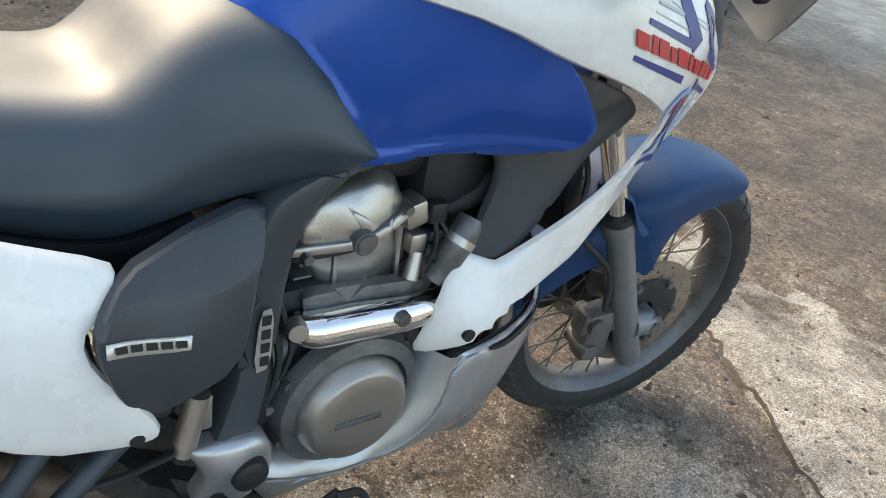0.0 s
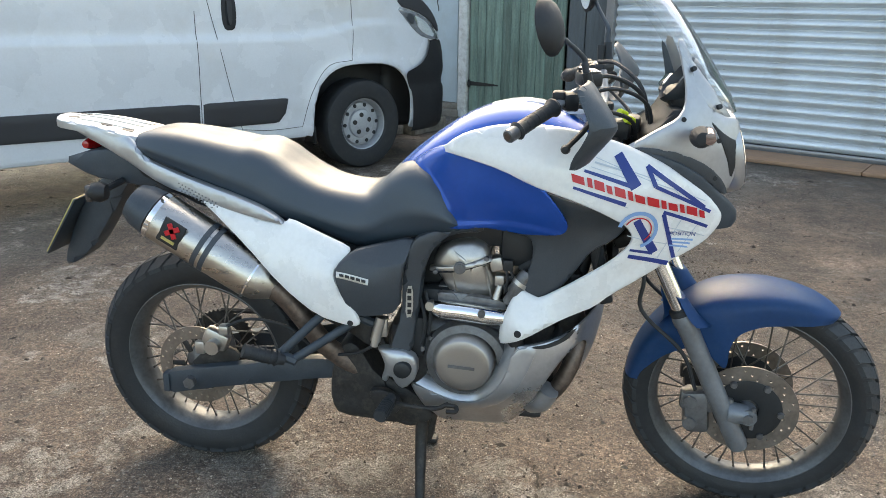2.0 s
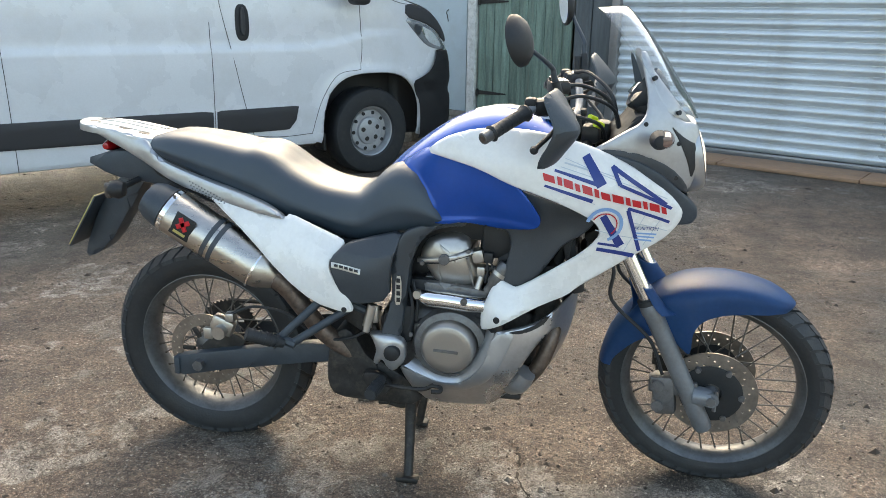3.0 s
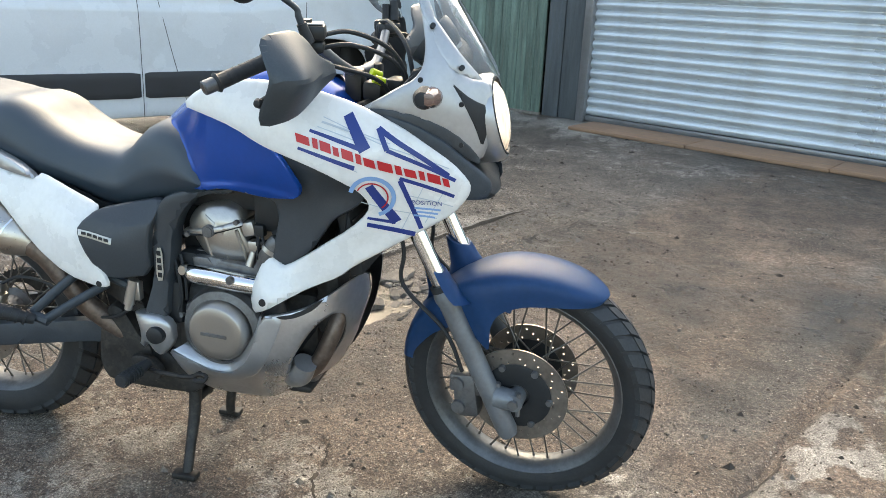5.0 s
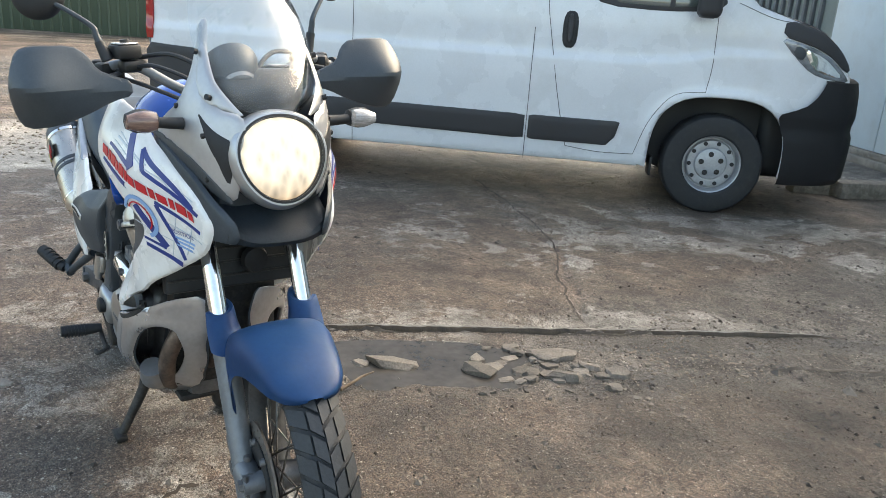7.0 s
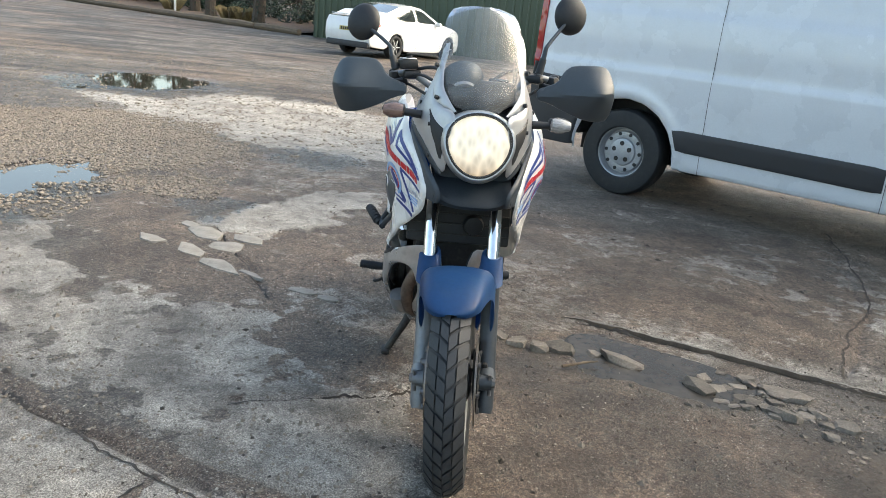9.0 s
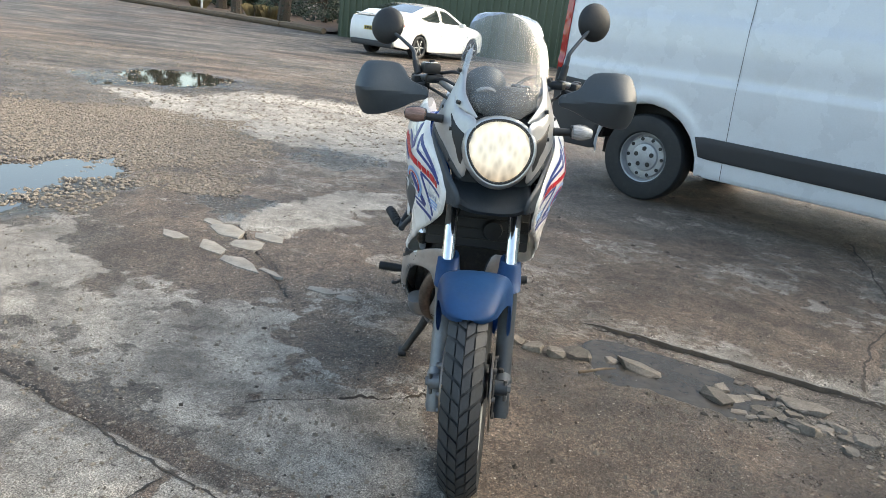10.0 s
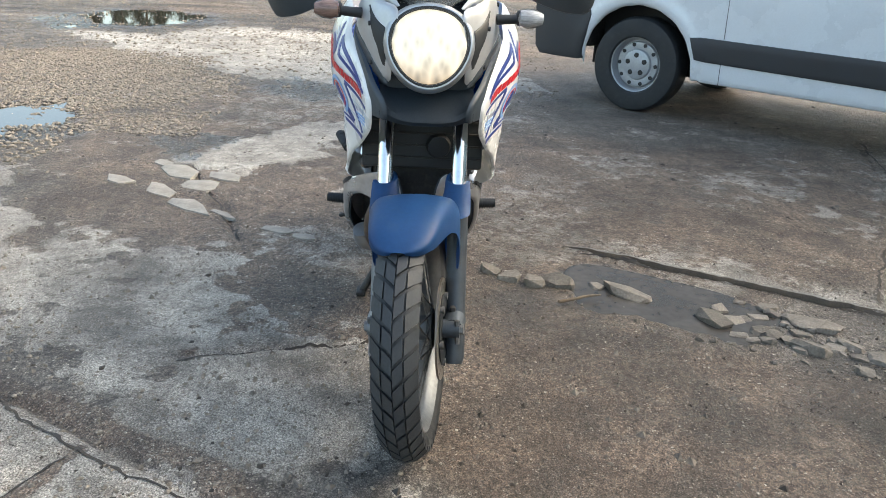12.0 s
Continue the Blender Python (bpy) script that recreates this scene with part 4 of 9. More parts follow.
def flake_mesh(seed, a, b, c):
    """A thin flat piece of broken screed with a crooked outline."""
    rnd = random.Random(seed)
    bm = bmesh.new()
    k = rnd.choice((5, 6, 7))
    turn = [2 * math.pi * (i + rnd.uniform(-0.35, 0.35)) / k for i in range(k)]
    size = [rnd.uniform(0.38, 0.62) for i in range(k)]
    low = [bm.verts.new((math.cos(t) * r * a * 1.04, math.sin(t) * r * b * 1.04, -c)) for t, r in zip(turn, size)]
    mid = [bm.verts.new((math.cos(t) * r * a, math.sin(t) * r * b, c * 0.55)) for t, r in zip(turn, size)]
    top = [bm.verts.new((math.cos(t) * (r * a - 0.006), math.sin(t) * (r * b - 0.006), c * 0.75)) for t, r in zip(turn, size)]
    for lo_, hi_ in ((low, mid), (mid, top)):
        for i in range(k):
            bm.faces.new((lo_[i], lo_[(i + 1) % k], hi_[(i + 1) % k], hi_[i]))
    bm.faces.new(top)
    return bm


# thin flakes of broken screed where the surface has lifted
for k, (x, y, a, b) in enumerate(((-0.59, -1.53, 0.20, 0.12), (-0.45, -1.27, 0.26, 0.15), (-0.57, -1.12, 0.26, 0.16), (-0.24, -1.08, 0.32, 0.12), (-0.78, -1.27, 0.28, 0.15), (-0.72, -1.02, 0.20, 0.15), (-0.15, -0.90, 0.16, 0.06), (0.02, -0.62, 0.16, 0.08), (-0.92, -1.40, 0.15, 0.08), (0.10, -0.50, 0.12, 0.06))):
    z = float(height(np.array([x]), np.array([y]))[0])
    ob = part("screed_flake", flake_mesh(60 + k, a, b, 0.010), M["slabflake"], m=pose(x, y, z + 0.000, 0, 0, 55 + rs.uniform(-25, 25)), angle=25)
    tagged(ob, "thin pale flake of broken screed", "flake", "flakes of broken screed")


def scatter(name, count, seed, size, zone, material, flat=0.4):
    """Small loose bits over the ground, as one object."""
    rnd = np.random.RandomState(seed)
    x0, x1, y0, y1 = zone
    xs, ys = rnd.uniform(x0, x1, count), rnd.uniform(y0, y1, count)
    keep = (value_noise(xs, ys, 1.1, seed) + rnd.uniform(-0.8, 0.8, count)) > 0
    xs, ys = xs[keep], ys[keep]
    zs = height(xs, ys)
    verts, faces = [], []
    for x, y, z in zip(xs, ys, zs):
        r = size * rnd.lognormal(0, 0.45)
        a0, k = rnd.uniform(0, 6.28), len(verts)
        el = rnd.uniform(0.5, 1)
        for j in range(4):
            a = a0 + j * 1.57 + rnd.uniform(-0.3, 0.3)
            verts.append((x + math.cos(a) * r, y + math.sin(a) * r * el, z - 0.001))
        verts.append((x + rnd.uniform(-0.3, 0.3) * r, y + rnd.uniform(-0.3, 0.3) * r, z + r * flat))
        faces += [(k, k + 1, k + 4), (k + 1, k + 2, k + 4), (k + 2, k + 3, k + 4), (k + 3, k, k + 4)]
    me = bpy.data.meshes.new(name)
    me.from_pydata(verts, [], faces)
    me.materials.append(material)
    return new(name, me)


tagged(scatter("gravel", 46000, 3, 0.0042, (-3.4, 3.6, -3.2, 4.6), M["grit"], 0.7), "loose grit and small stones on the yard", "gravel", kind="stuff")
def gravel_bed(poly, count, seed, lo, hi):
    """Loose pebbles lying in one area, as one object."""
    rnd = np.random.RandomState(seed)
    poly = np.array(poly, float)
    a, b = poly.min(0), poly.max(0)
    p = rnd.uniform(a, b, (count * 3, 2))
    d = distance(poly, p) * np.where(inside(poly, p), 1, -1)
    p = p[d + 0.5 * fractal(p[:, 0], p[:, 1], 1.6, seed, 3) + rnd.uniform(-0.25, 0.25, len(p)) > 0][:count]
    zs = height(p[:, 0], p[:, 1])
    verts, faces = [], []
    for (x, y), z in zip(p, zs):
        r = rnd.uniform(lo, hi) * rnd.uniform(0.6, 1.15)
        a0, k, el = rnd.uniform(0, 6.28), len(verts), rnd.uniform(0.55, 0.95)
        c, sn = math.cos(a0), math.sin(a0)
        for zz, g in ((-0.25, 0.9), (0.35, 1.0)):
            for j in range(5):
                an = j * 1.2566 + rnd.uniform(-0.3, 0.3)
                u, v = math.cos(an) * r * g, math.sin(an) * r * g * el
                verts.append((x + u * c - v * sn, y + u * sn + v * c, z + zz * r * 0.8))
        verts.append((x, y, z + r * 0.72))
        for j in range(5):
            q = (j + 1) % 5
            faces += [(k + j, k + q, k + 5 + q, k + 5 + j), (k + 5 + j, k + 5 + q, k + 10)]
    me = bpy.data.meshes.new("pebbles")
    me.from_pydata(verts, [], faces)
    me.materials.append(M["pebble"])
    return tagged(new("pebbles", me), "bed of loose tan pebbles on the yard", "pebbles", kind="stuff")


gravel_bed(PEBBLES, 15000, 5, 0.010, 0.020)
gravel_bed([(-2.0, -3.2), (-2.1, -2.4), (-1.3, -2.1), (-0.8, -2.3), (-0.8, -3.2)], 700, 6, 0.012, 0.022)
gravel_bed([(-13, -8), (-13, 3), (-3.5, 1), (-3.2, -1.0), (-4.5, -3.0), (-5.5, -8)], 9000, 7, 0.010, 0.022)
gravel_bed([(0.45, 0.95), (0.75, 1.8), (1.35, 2.6), (1.75, 2.5), (1.3, 1.5), (0.95, 0.95)], 900, 8, 0.005, 0.013)
gravel_bed([(1.0, -1.8), (1.65, -0.80), (2.3, 0.40), (2.22, 0.45), (1.45, -0.85), (0.85, -1.75)], 700, 9, 0.004, 0.011)
tagged(scatter("mud_crumbs", 9000, 17, 0.0065, (-2.4, 3.0, -2.4, 4.2), M["stone"], 0.75), "crumbs of dried mud and broken concrete", "crumbs", kind="stuff")


def crack(line, seed, w=0.009):
    """A dark dirt-filled crack that wanders along a line on the ground."""
    pts = spline([(a, b, 0) for a, b in line], 40)
    verts, faces = [], []
    for k, q in enumerate(pts):
        d = (pts[min(k + 1, len(pts) - 1)] - pts[max(k - 1, 0)]).normalized()
        nn = Vector((-d.y, d.x, 0))
        wob = 0.028 * noise.noise(Vector((k * 0.09, seed, 0))) + 0.012 * noise.noise(Vector((k * 0.45, seed, 5)))
        ww = w * (0.35 + 0.9 * abs(noise.noise(Vector((k * 0.3, seed, 9)))) + 0.5 * abs(noise.noise(Vector((k * 0.8, seed, 2)))))
        for e in (-1, 1):
            r = q + nn * (wob + e * ww)
            verts.append((r.x, r.y, float(height(np.array([r.x]), np.array([r.y]))[0]) + 0.0025))
        if k:
            faces.append((2 * k - 2, 2 * k, 2 * k + 1, 2 * k - 1))
    me = bpy.data.meshes.new("crack")
    me.from_pydata(verts, [], faces)
    me.materials.append(M["leafdark"])
    return tagged(new("crack", me), "dark dirt-filled crack in the concrete", "crack", kind="structure")


for k, (line, w) in enumerate((([(-2.14, 3.24), (-1.4, 2.98), (-0.46, 2.57), (0.12, 2.10), (0.62, 1.78)], 0.010), ([(0.95, 0.05), (1.02, -0.30), (1.15, -0.75)], 0.006), ([(-0.9, -1.25), (-0.4, -1.02), (0.15, -0.75)], 0.008), ([(1.08, 1.90), (1.30, 2.14), (1.62, 2.66)], 0.010), ([(1.02, -1.72), (1.28, -1.33), (1.62, -0.86), (2.0, -0.16), (2.3, 0.36)], 0.007), ([(1.64, -0.88), (2.1, -1.14), (2.6, -1.45)], 0.008), ([(0.16, 0.70), (0.45, 1.28), (0.82, 1.98), (1.28, 2.84)], 0.009))):
    crack(line, k * 3.7, w)
tagged(scatter("rubble", 420, 31, 0.011, (0.85, 2.0, 1.7, 3.3), M["stone"], 0.6), "small broken bits of concrete in the wet gutter", "rubble", kind="stuff")
tagged(scatter("dark_crumbs", 3000, 23, 0.0046, (0.2, 3.2, -0.2, 4.4), M["leafdark"], 0.8), "dark crumbs of wet mud and leaf", "crumbs", kind="stuff")
tagged(scatter("leaf_litter", 2600, 8, 0.010, (-3.5, 4.5, -2.4, 6.5), M["leafdark"], 0.35), "scattered wet leaves and mud crumbs", "leaves", kind="stuff")

# ---- workshop building ----
WALL0, WDIR, WOUT = Vector((-0.17, 7.6, 0)), Vector((0.87, -0.494, 0)), Vector((-0.494, -0.87, 0))
WM = Matrix(((WDIR.x, -WOUT.x, 0, WALL0.x), (WDIR.y, -WOUT.y, 0, WALL0.y), (0, 0, 1, 0), (0, 0, 0, 1)))
# in this frame x runs along the wall, -y points out of it, z up
SH0, SH1 = 1.95, 5.85


def wbox(s0, s1, y0, y1, z0, z1, bevel=0.004):
    return rbox(((s0 + s1) / 2, (y0 + y1) / 2, (z0 + z1) / 2), (s1 - s0, y1 - y0, z1 - z0), bevel)


def wall_piece(name, bm, material, label, category):
    return tagged(part(name, bm, material, m=WM), label, category, kind="structure")


wall_piece("wall_workshop", join(wbox(-7, -2.80, 0.02, 0.2, 0, 3.4), wbox(-2.80, 8.5, 0.02, 0.2, 2.95, 3.4), wbox(-2.80, -2.72, 0.02, 0.2, 0, 2.95), wbox(1.40, 1.87, 0.02, 0.2, 0, 2.95), wbox(SH1 + 0.08, 8.5, 0.02, 0.2, 0, 2.95), wbox(-0.1, 0.1, 0.03, 0.2, 0, 2.95), wbox(-2.72, -0.1, 0.03, 0.2, 2.3, 2.95), wbox(0.1, 1.4, 0.03, 0.2, 2.25, 2.95)), M["cladding"], "dull grey-green clad workshop wall", "wall")
wall_piece("wall_back", wbox(-7, 8.5, 5.8, 6.0, 0, 3.4), M["cladding"], "plain grey-green back wall", "wall")
wall_piece("wall_side", join(wbox(-7, -6.8, 0.2, 5.8, 0, 3.4), wbox(8.3, 8.5, 0.2, 5.8, 0, 3.4)), M["cladding"], "plain grey-green side walls", "wall")
wall_piece("roof", wbox(-7.3, 8.8, -0.3, 6.3, 3.42, 3.55), M["cladding"], "flat grey metal roof", "roof")
wall_piece("plinth", join(wbox(-2.95, -0.07, -0.10, 0.018, -0.02, 0.085, 0.012), wbox(-2.9, -0.07, -0.05, 0.018, 0.087, 0.16, 0.008)), M["plinth"], "stained concrete step under the steel door", "step")
ribs = [wbox(-6.9 + 0.2 * k, -6.84 + 0.2 * k, -0.025, 0.018, 0.02, 3.3) for k in range(20)]
wall_piece("cladding", join(*ribs), M["darkboard"], "dark ribbed metal cladding behind the van", "cladding")
d1 = wall_piece("door_1", wbox(-2.70, -1.42, -0.02, 0.03, 0.165, 2.28), M["greydoor"], "pale grey painted steel double door, closed", "door")
part("door_leaf", wbox(-1.405, -0.13, -0.02, 0.03, 0.165, 2.28), M["greydoor"], d1)
part("hasp", join(wbox(-1.53, -1.30, -0.045, -0.021, 1.33, 1.44, 0.006), wbox(-1.44, -1.40, -0.075, -0.046, 1.30, 1.37, 0.008)), M["silverdull"], d1, "grey steel hasp and lock box")
part("hook", tube([(-0.42, -0.022, 1.40), (-0.42, -0.06, 1.37), (-0.40, -0.06, 1.30), (-0.42, -0.03, 1.26)], 0.006, 6), M["iron"], d1)
part("bracket", wbox(-0.62, -0.55, -0.05, -0.021, 1.62, 1.66), M["iron"], d1)
wall_piece("door_post", wbox(-0.085, 0.04, -0.07, 0.028, 0.0, 2.6, 0.012), M["whitepost"], "flaking white painted timber door post", "post")
d2 = tagged(thing("door_2", "weathered green painted plank door, closed", "door", WM, kind="structure"))
for k, (a, b) in enumerate(zip(np.linspace(0.06, 1.36, 12)[:-1], np.linspace(0.06, 1.36, 12)[1:])):
    low = 0.004 + 0.006 * ((k * 7) % 3)
    part("plank", wbox(a + 0.0018, b - 0.0018, -0.030 - 0.004 * (k % 2), 0.01, low, 2.22, 0.006), M["plank"], d2)
for z in (0.42, 1.50):
    part("strap_hinge", join(loft([[Vector((x, -0.042, z + w)), Vector((x, -0.036, z + w)), Vector((x, -0.036, z - w)), Vector((x, -0.042, z - w))] for x, w in ((0.05, 0.028), (0.3, 0.018), (0.5, 0.008))]), rbox((0.08, -0.05, z), (0.03, 0.02, 0.09), 0.006)), M["iron"], d2, "black iron strap hinge")
wall_piece("threshold_board", wbox(0.06, 1.38, -0.06, 0.0, -0.01, 0.022, 0.006), M["plinth"], "pale worn board under the green door", "board")
wall_piece("trim", join(wbox(1.40, 1.60, -0.03, 0.018, 0.0, 2.9), wbox(1.61, 1.85, -0.022, 0.018, 0.0, 2.9)), M["darkboard"], "dark weathered boards beside the shutter", "board")
wall_piece("shutter_frame", join(wbox(1.855, SH0 - 0.002, -0.06, 0.05, 0, 3.0), wbox(SH1 + 0.002, SH1 + 0.10, -0.06, 0.05, 0, 3.0), wbox(1.855, SH1 + 0.10, -0.20, 0.018, 3.005, 3.4)), M["silverdull"], "grey steel guide rails of the roller shutter", "frame")
wall_piece("side_panel", join(*[wbox(SH1 + 0.12 + 0.25 * k, SH1 + 0.36 + 0.25 * k, -0.03, 0.018, 0, 2.94) for k in range(9)]), M["plank"], "dark green boards past the shutter", "boards")

shutter = thing("roller_shutter", "closed galvanised steel roller shutter with curved slats", "roller shutter", WM)
prof = [(0.026 - 0.034 * math.sin(math.pi * k / 8) ** 0.8, 0.088 * k / 8) for k in range(9)] + [(0.031, 0.0885), (0.031, 0.0985), (0.037, 0.0985), (0.037, 0.0)]
slat = part("slat", loft([[Vector((x, y, z)) for y, z in prof] for x in (SH0, SH1)]), M["shutter"], shutter, m=Matrix.Translation((0, 0, 0.07)), angle=30)
for k in range(1, 30):
    share("slat", slat, shutter, Matrix.Translation((0, 0, 0.07 + 0.099 * k)))
part("bottom_rail", wbox(SH0 + 0.002, SH1 - 0.002, -0.02, 0.04, 0.012, 0.066, 0.006), M["silverdull"], shutter, "dirty grey bottom rail")
for k in range(3):
    a = 2.12 + k * 1.24
    tagged(part("sill_board", wbox(a, a + 1.235, -0.62 + 0.015 * k, -0.12, 0.0, 0.035, 0.008), M["sill"], m=WM), "brown timber board lying before the shutter", "board", "boards before the shutter")
for x, y, ln, an in ((-0.47, 6.36, 0.62, 66), (-0.80, 6.05, 0.42, 58)):
    tagged(part("kerb_block", rbox((0, 0, 0), (ln, 0.16, 0.15), 0.02), M["stone"], m=pose(x, y, 0.068, 2, 0, an)), "muddy concrete block lying by the van", "block", "blocks by the door")

# ---- far side of the yard ----
FB0, FB1 = Vector((-27.3, -3.45, 0)), Vector((-21.6, 7.2, 0))
fd = (FB1 - FB0).normalized()
fn = Vector((fd.y, -fd.x, 0))
FM = Matrix(((fd.x, -fn.x, 0, FB0.x), (fd.y, -fn.y, 0, FB0.y), (0, 0, 1, 0), (0, 0, 0, 1)))
shed = thing("metal_shed", "long dark olive ribbed metal shed", "shed", FM)
L = (FB1 - FB0).length
part("wall", join(wbox(0, L, 0, 0.2, 0, 4.2), wbox(0, 0.2, 0.2, 8, 0, 4.2), wbox(L - 0.2, L, 0.2, 8, 0, 4.2), wbox(0, L, 8, 8.2, 0, 4.2)), M["greenmetal"], shed)
part("roof", wbox(-0.3, L + 0.3, -0.3, 8.5, 4.21, 4.4), M["greenmetal"], shed)
rib = part("rib", loft([[Vector((a, 0, z)), Vector((a + 0.02, -0.04, z)), Vector((a + 0.07, -0.04, z)), Vector((a + 0.09, 0, z))] for a, z in ((0.0, 0.0), (0.0, 4.18))], caps=True), M["greenmetal"], shed, m=Matrix.Translation((0.1, 0, 0)))
for k in range(1, int((L - 0.2) / 0.28)):
    share("rib", rib, shed, Matrix.Translation((0.1 + 0.28 * k, 0, 0)))
part("corner_flashing", wbox(L - 0.06, L + 0.08, -0.06, 0.02, 0, 4.2), M["fence"], shed, "pale corner flashing")
fe = thing("timber_fence", "pale weathered close-boarded timber fence", "fence", FM @ Matrix.Translation((L + 0.4, 1.0, 0)))
board = part("board", wbox(0, 0.145, 0, 0.02, 0, 1.8), M["fence"], fe)
for k in range(1, 26):
    share("board", board, fe, Matrix.Translation((0.15 * k, 0.006 * (k % 2), 0)))
part("rail", join(wbox(0, 3.9, 0.03, 0.07, 0.4, 0.48), wbox(0, 3.9, 0.03, 0.07, 1.4, 1.48)), M["fence"], fe)
sh2 = thing("store_cabin", "white painted store with a ribbed door", "cabin", FM @ Matrix.Translation((L + 4.6, 0.5, 0)))
part("wall", wbox(0, 4, 0, 3, 0, 2.6, 0.02), M["carwhite"], sh2)
for k in range(8):
    part("panel", wbox(0.6, 3.2, -0.03, -0.002, 0.2 + 0.22 * k, 0.4 + 0.22 * k, 0.01), M["carwhite"], sh2)

# timber edging with bare wood floor and evergreens behind
E0, E1 = Vector((-39, -17.2, 0)), Vector((-27.3, -3.9, 0))
ed = (E1 - E0).normalized()
ea = math.degrees(math.atan2(ed.y, ed.x))
el = (E1 - E0).length
rl = random.Random(9)
k, pos = 0, -8.0
while pos < el - 0.3:
    ln = rl.uniform(1.8, 3.2)
    q = E0 + ed * (pos + ln / 2)
    lg = tube([(-ln / 2, 0, 0), (0, rl.uniform(-0.06, 0.06), 0.02), (ln / 2, 0, 0)], [0.13, 0.15, 0.12], 8)
    tagged(part("edging_log", lg, M["log"], m=pose(q.x, q.y, 0.11, 0, 0, ea + rl.uniform(-4, 4))), "old rotten log edging the yard", "log", "logs along the yard edge")
    pos += ln * 0.98
    k += 1
inn = Vector((-ed.y, ed.x, 0))
bm = bmesh.new()
rows = []
for i in range(41):
    row = []
    for j in range(16):
        q = E0 + ed * (-14 + (el + 13.5) * i / 40) + inn * (0.15 + j * 1.3)
        zz = 0.03 + 0.12 * min(1, j) + 0.10 * noise.noise(Vector((q.x * 0.5, q.y * 0.5, 0)))
        row.append(bm.verts.new((q.x, q.y, zz)))
    rows.append(row)
for a, b in zip(rows, rows[1:]):
    for j in range(15):
        bm.faces.new((a[j], a[j + 1], b[j + 1], b[j]))
tagged(part("wood_floor", bm, M["litter"]), "bare brown leaf-strewn ground under the trees", "ground", kind="structure")


def leaf_cluster(verts, faces, c, r, count, rnd, size, squash=0.8):
    for _ in range(count):
        d = Vector((rnd.gauss(0, 1), rnd.gauss(0, 1), rnd.gauss(0, 1))).normalized() * r * rnd.uniform(0.45, 1.0)
        q = c + Vector((d.x, d.y, d.z * squash))
        u = Vector((rnd.gauss(0, 1), rnd.gauss(0, 1), rnd.gauss(0, 0.6))).normalized()
        v = u.orthogonal().normalized()
        s = size * rnd.uniform(0.6, 1.4)
        k = len(verts)
        verts += [q - u * s, q + v * s * 0.45, q + u * s, q - v * s * 0.45]
        faces.append((k, k + 1, k + 2, k + 3))


def evergreen(seed, h):
    rnd = random.Random(seed)
    t = thing("evergreen_tree", "dark dense evergreen tree with drooping boughs", "tree", group="trees behind the yard")
    limbs = [tube([(0, 0, -0.2), (rnd.uniform(-0.1, 0.1), rnd.uniform(-0.1, 0.1), h * 0.5), (0, 0, h)], [0.16, 0.10, 0.02], 8, 4)]
    verts, faces = [], []
    for _ in range(34):
        z = rnd.uniform(0.08, 0.97) * h
        reach = (1.15 - z / h) * rnd.uniform(1.0, 2.0)
        a = rnd.uniform(0, 6.28)
        tip = Vector((math.cos(a) * reach, math.sin(a) * reach, z - reach * 0.25))
        limbs.append(tube([(0, 0, z), tuple(tip * 0.55 + Vector((0, 0, z * 0.45 + 0.05))), tuple(tip)], [0.03, 0.02, 0.008], 5, 3))
        for f in (0.45, 0.75, 1.0):
            leaf_cluster(verts, faces, Vector((0, 0, z)).lerp(tip, f), 0.42, 42, rnd, 0.10)
    part("trunk", join(*limbs), M["bark"], t)
    me = bpy.data.meshes.new("crown")
    me.from_pydata([tuple(v) for v in verts], [], faces)
    me.materials.append(M["leaf"])
    c = new("crown", me)
    c.parent = t
    return t


kinds = [evergreen(1, 6.5), evergreen(2, 5.5), evergreen(3, 7.5)]
spots = []
rt = random.Random(12)
for i in range(24):
    spots.append((-13 + i * 1.30 + rt.uniform(-0.4, 0.4), 7.0 + (i % 3) * 2.2 + rt.uniform(-0.8, 0.8)))
for i, (a, b) in enumerate(spots):
    q = E0 + ed * a + inn * b
    m = pose(q.x, q.y, 0.05, 0, 0, rt.uniform(0, 360))
    if i < 3:
        kinds[i].matrix_basis = m
    else:
        copy_thing(kinds[i % 3], m)


def dead_tree(seed):
    rnd = random.Random(seed)
    t = thing("bare_tree", "bare broad-leaved trunk with ivy and dry growth", "tree", group="trees behind the yard")
    h = 6
    limbs = [tube([(0, 0, -0.2), (0.1, 0.05, 1.5), (-0.05, 0.1, 3.5), (0.2, 0, h)], [0.30, 0.24, 0.18, 0.06], 9, 5)]
    for _ in range(9):
        z = rnd.uniform(1.8, 5.2)
        a = rnd.uniform(0, 6.28)
        limbs.append(tube([(0.05, 0.05, z), (math.cos(a) * 0.9, math.sin(a) * 0.9, z + 0.7), (math.cos(a) * 1.8, math.sin(a) * 1.8, z + 1.8)], [0.07, 0.045, 0.01], 6, 4))
    part("trunk", join(*limbs), M["bark"], t)
    verts, faces = [], []
    for _ in range(60):
        a = rnd.uniform(0, 6.28)
        leaf_cluster(verts, faces, Vector((math.cos(a) * 0.28, math.sin(a) * 0.28, rnd.uniform(0.1, 4))), 0.22, 8, rnd, 0.06)
    for _ in range(12):
        a, z = rnd.uniform(0, 6.28), rnd.uniform(4.2, 6.6)
        leaf_cluster(verts, faces, Vector((math.cos(a) * 1.4, math.sin(a) * 1.4, z)), 0.5, 14, rnd, 0.06)
    me = bpy.data.meshes.new("crown")
    me.from_pydata([tuple(v) for v in verts], [], faces)
    me.materials.append(M["leaf"])
    c = new("crown", me)
    c.parent = t
    return t


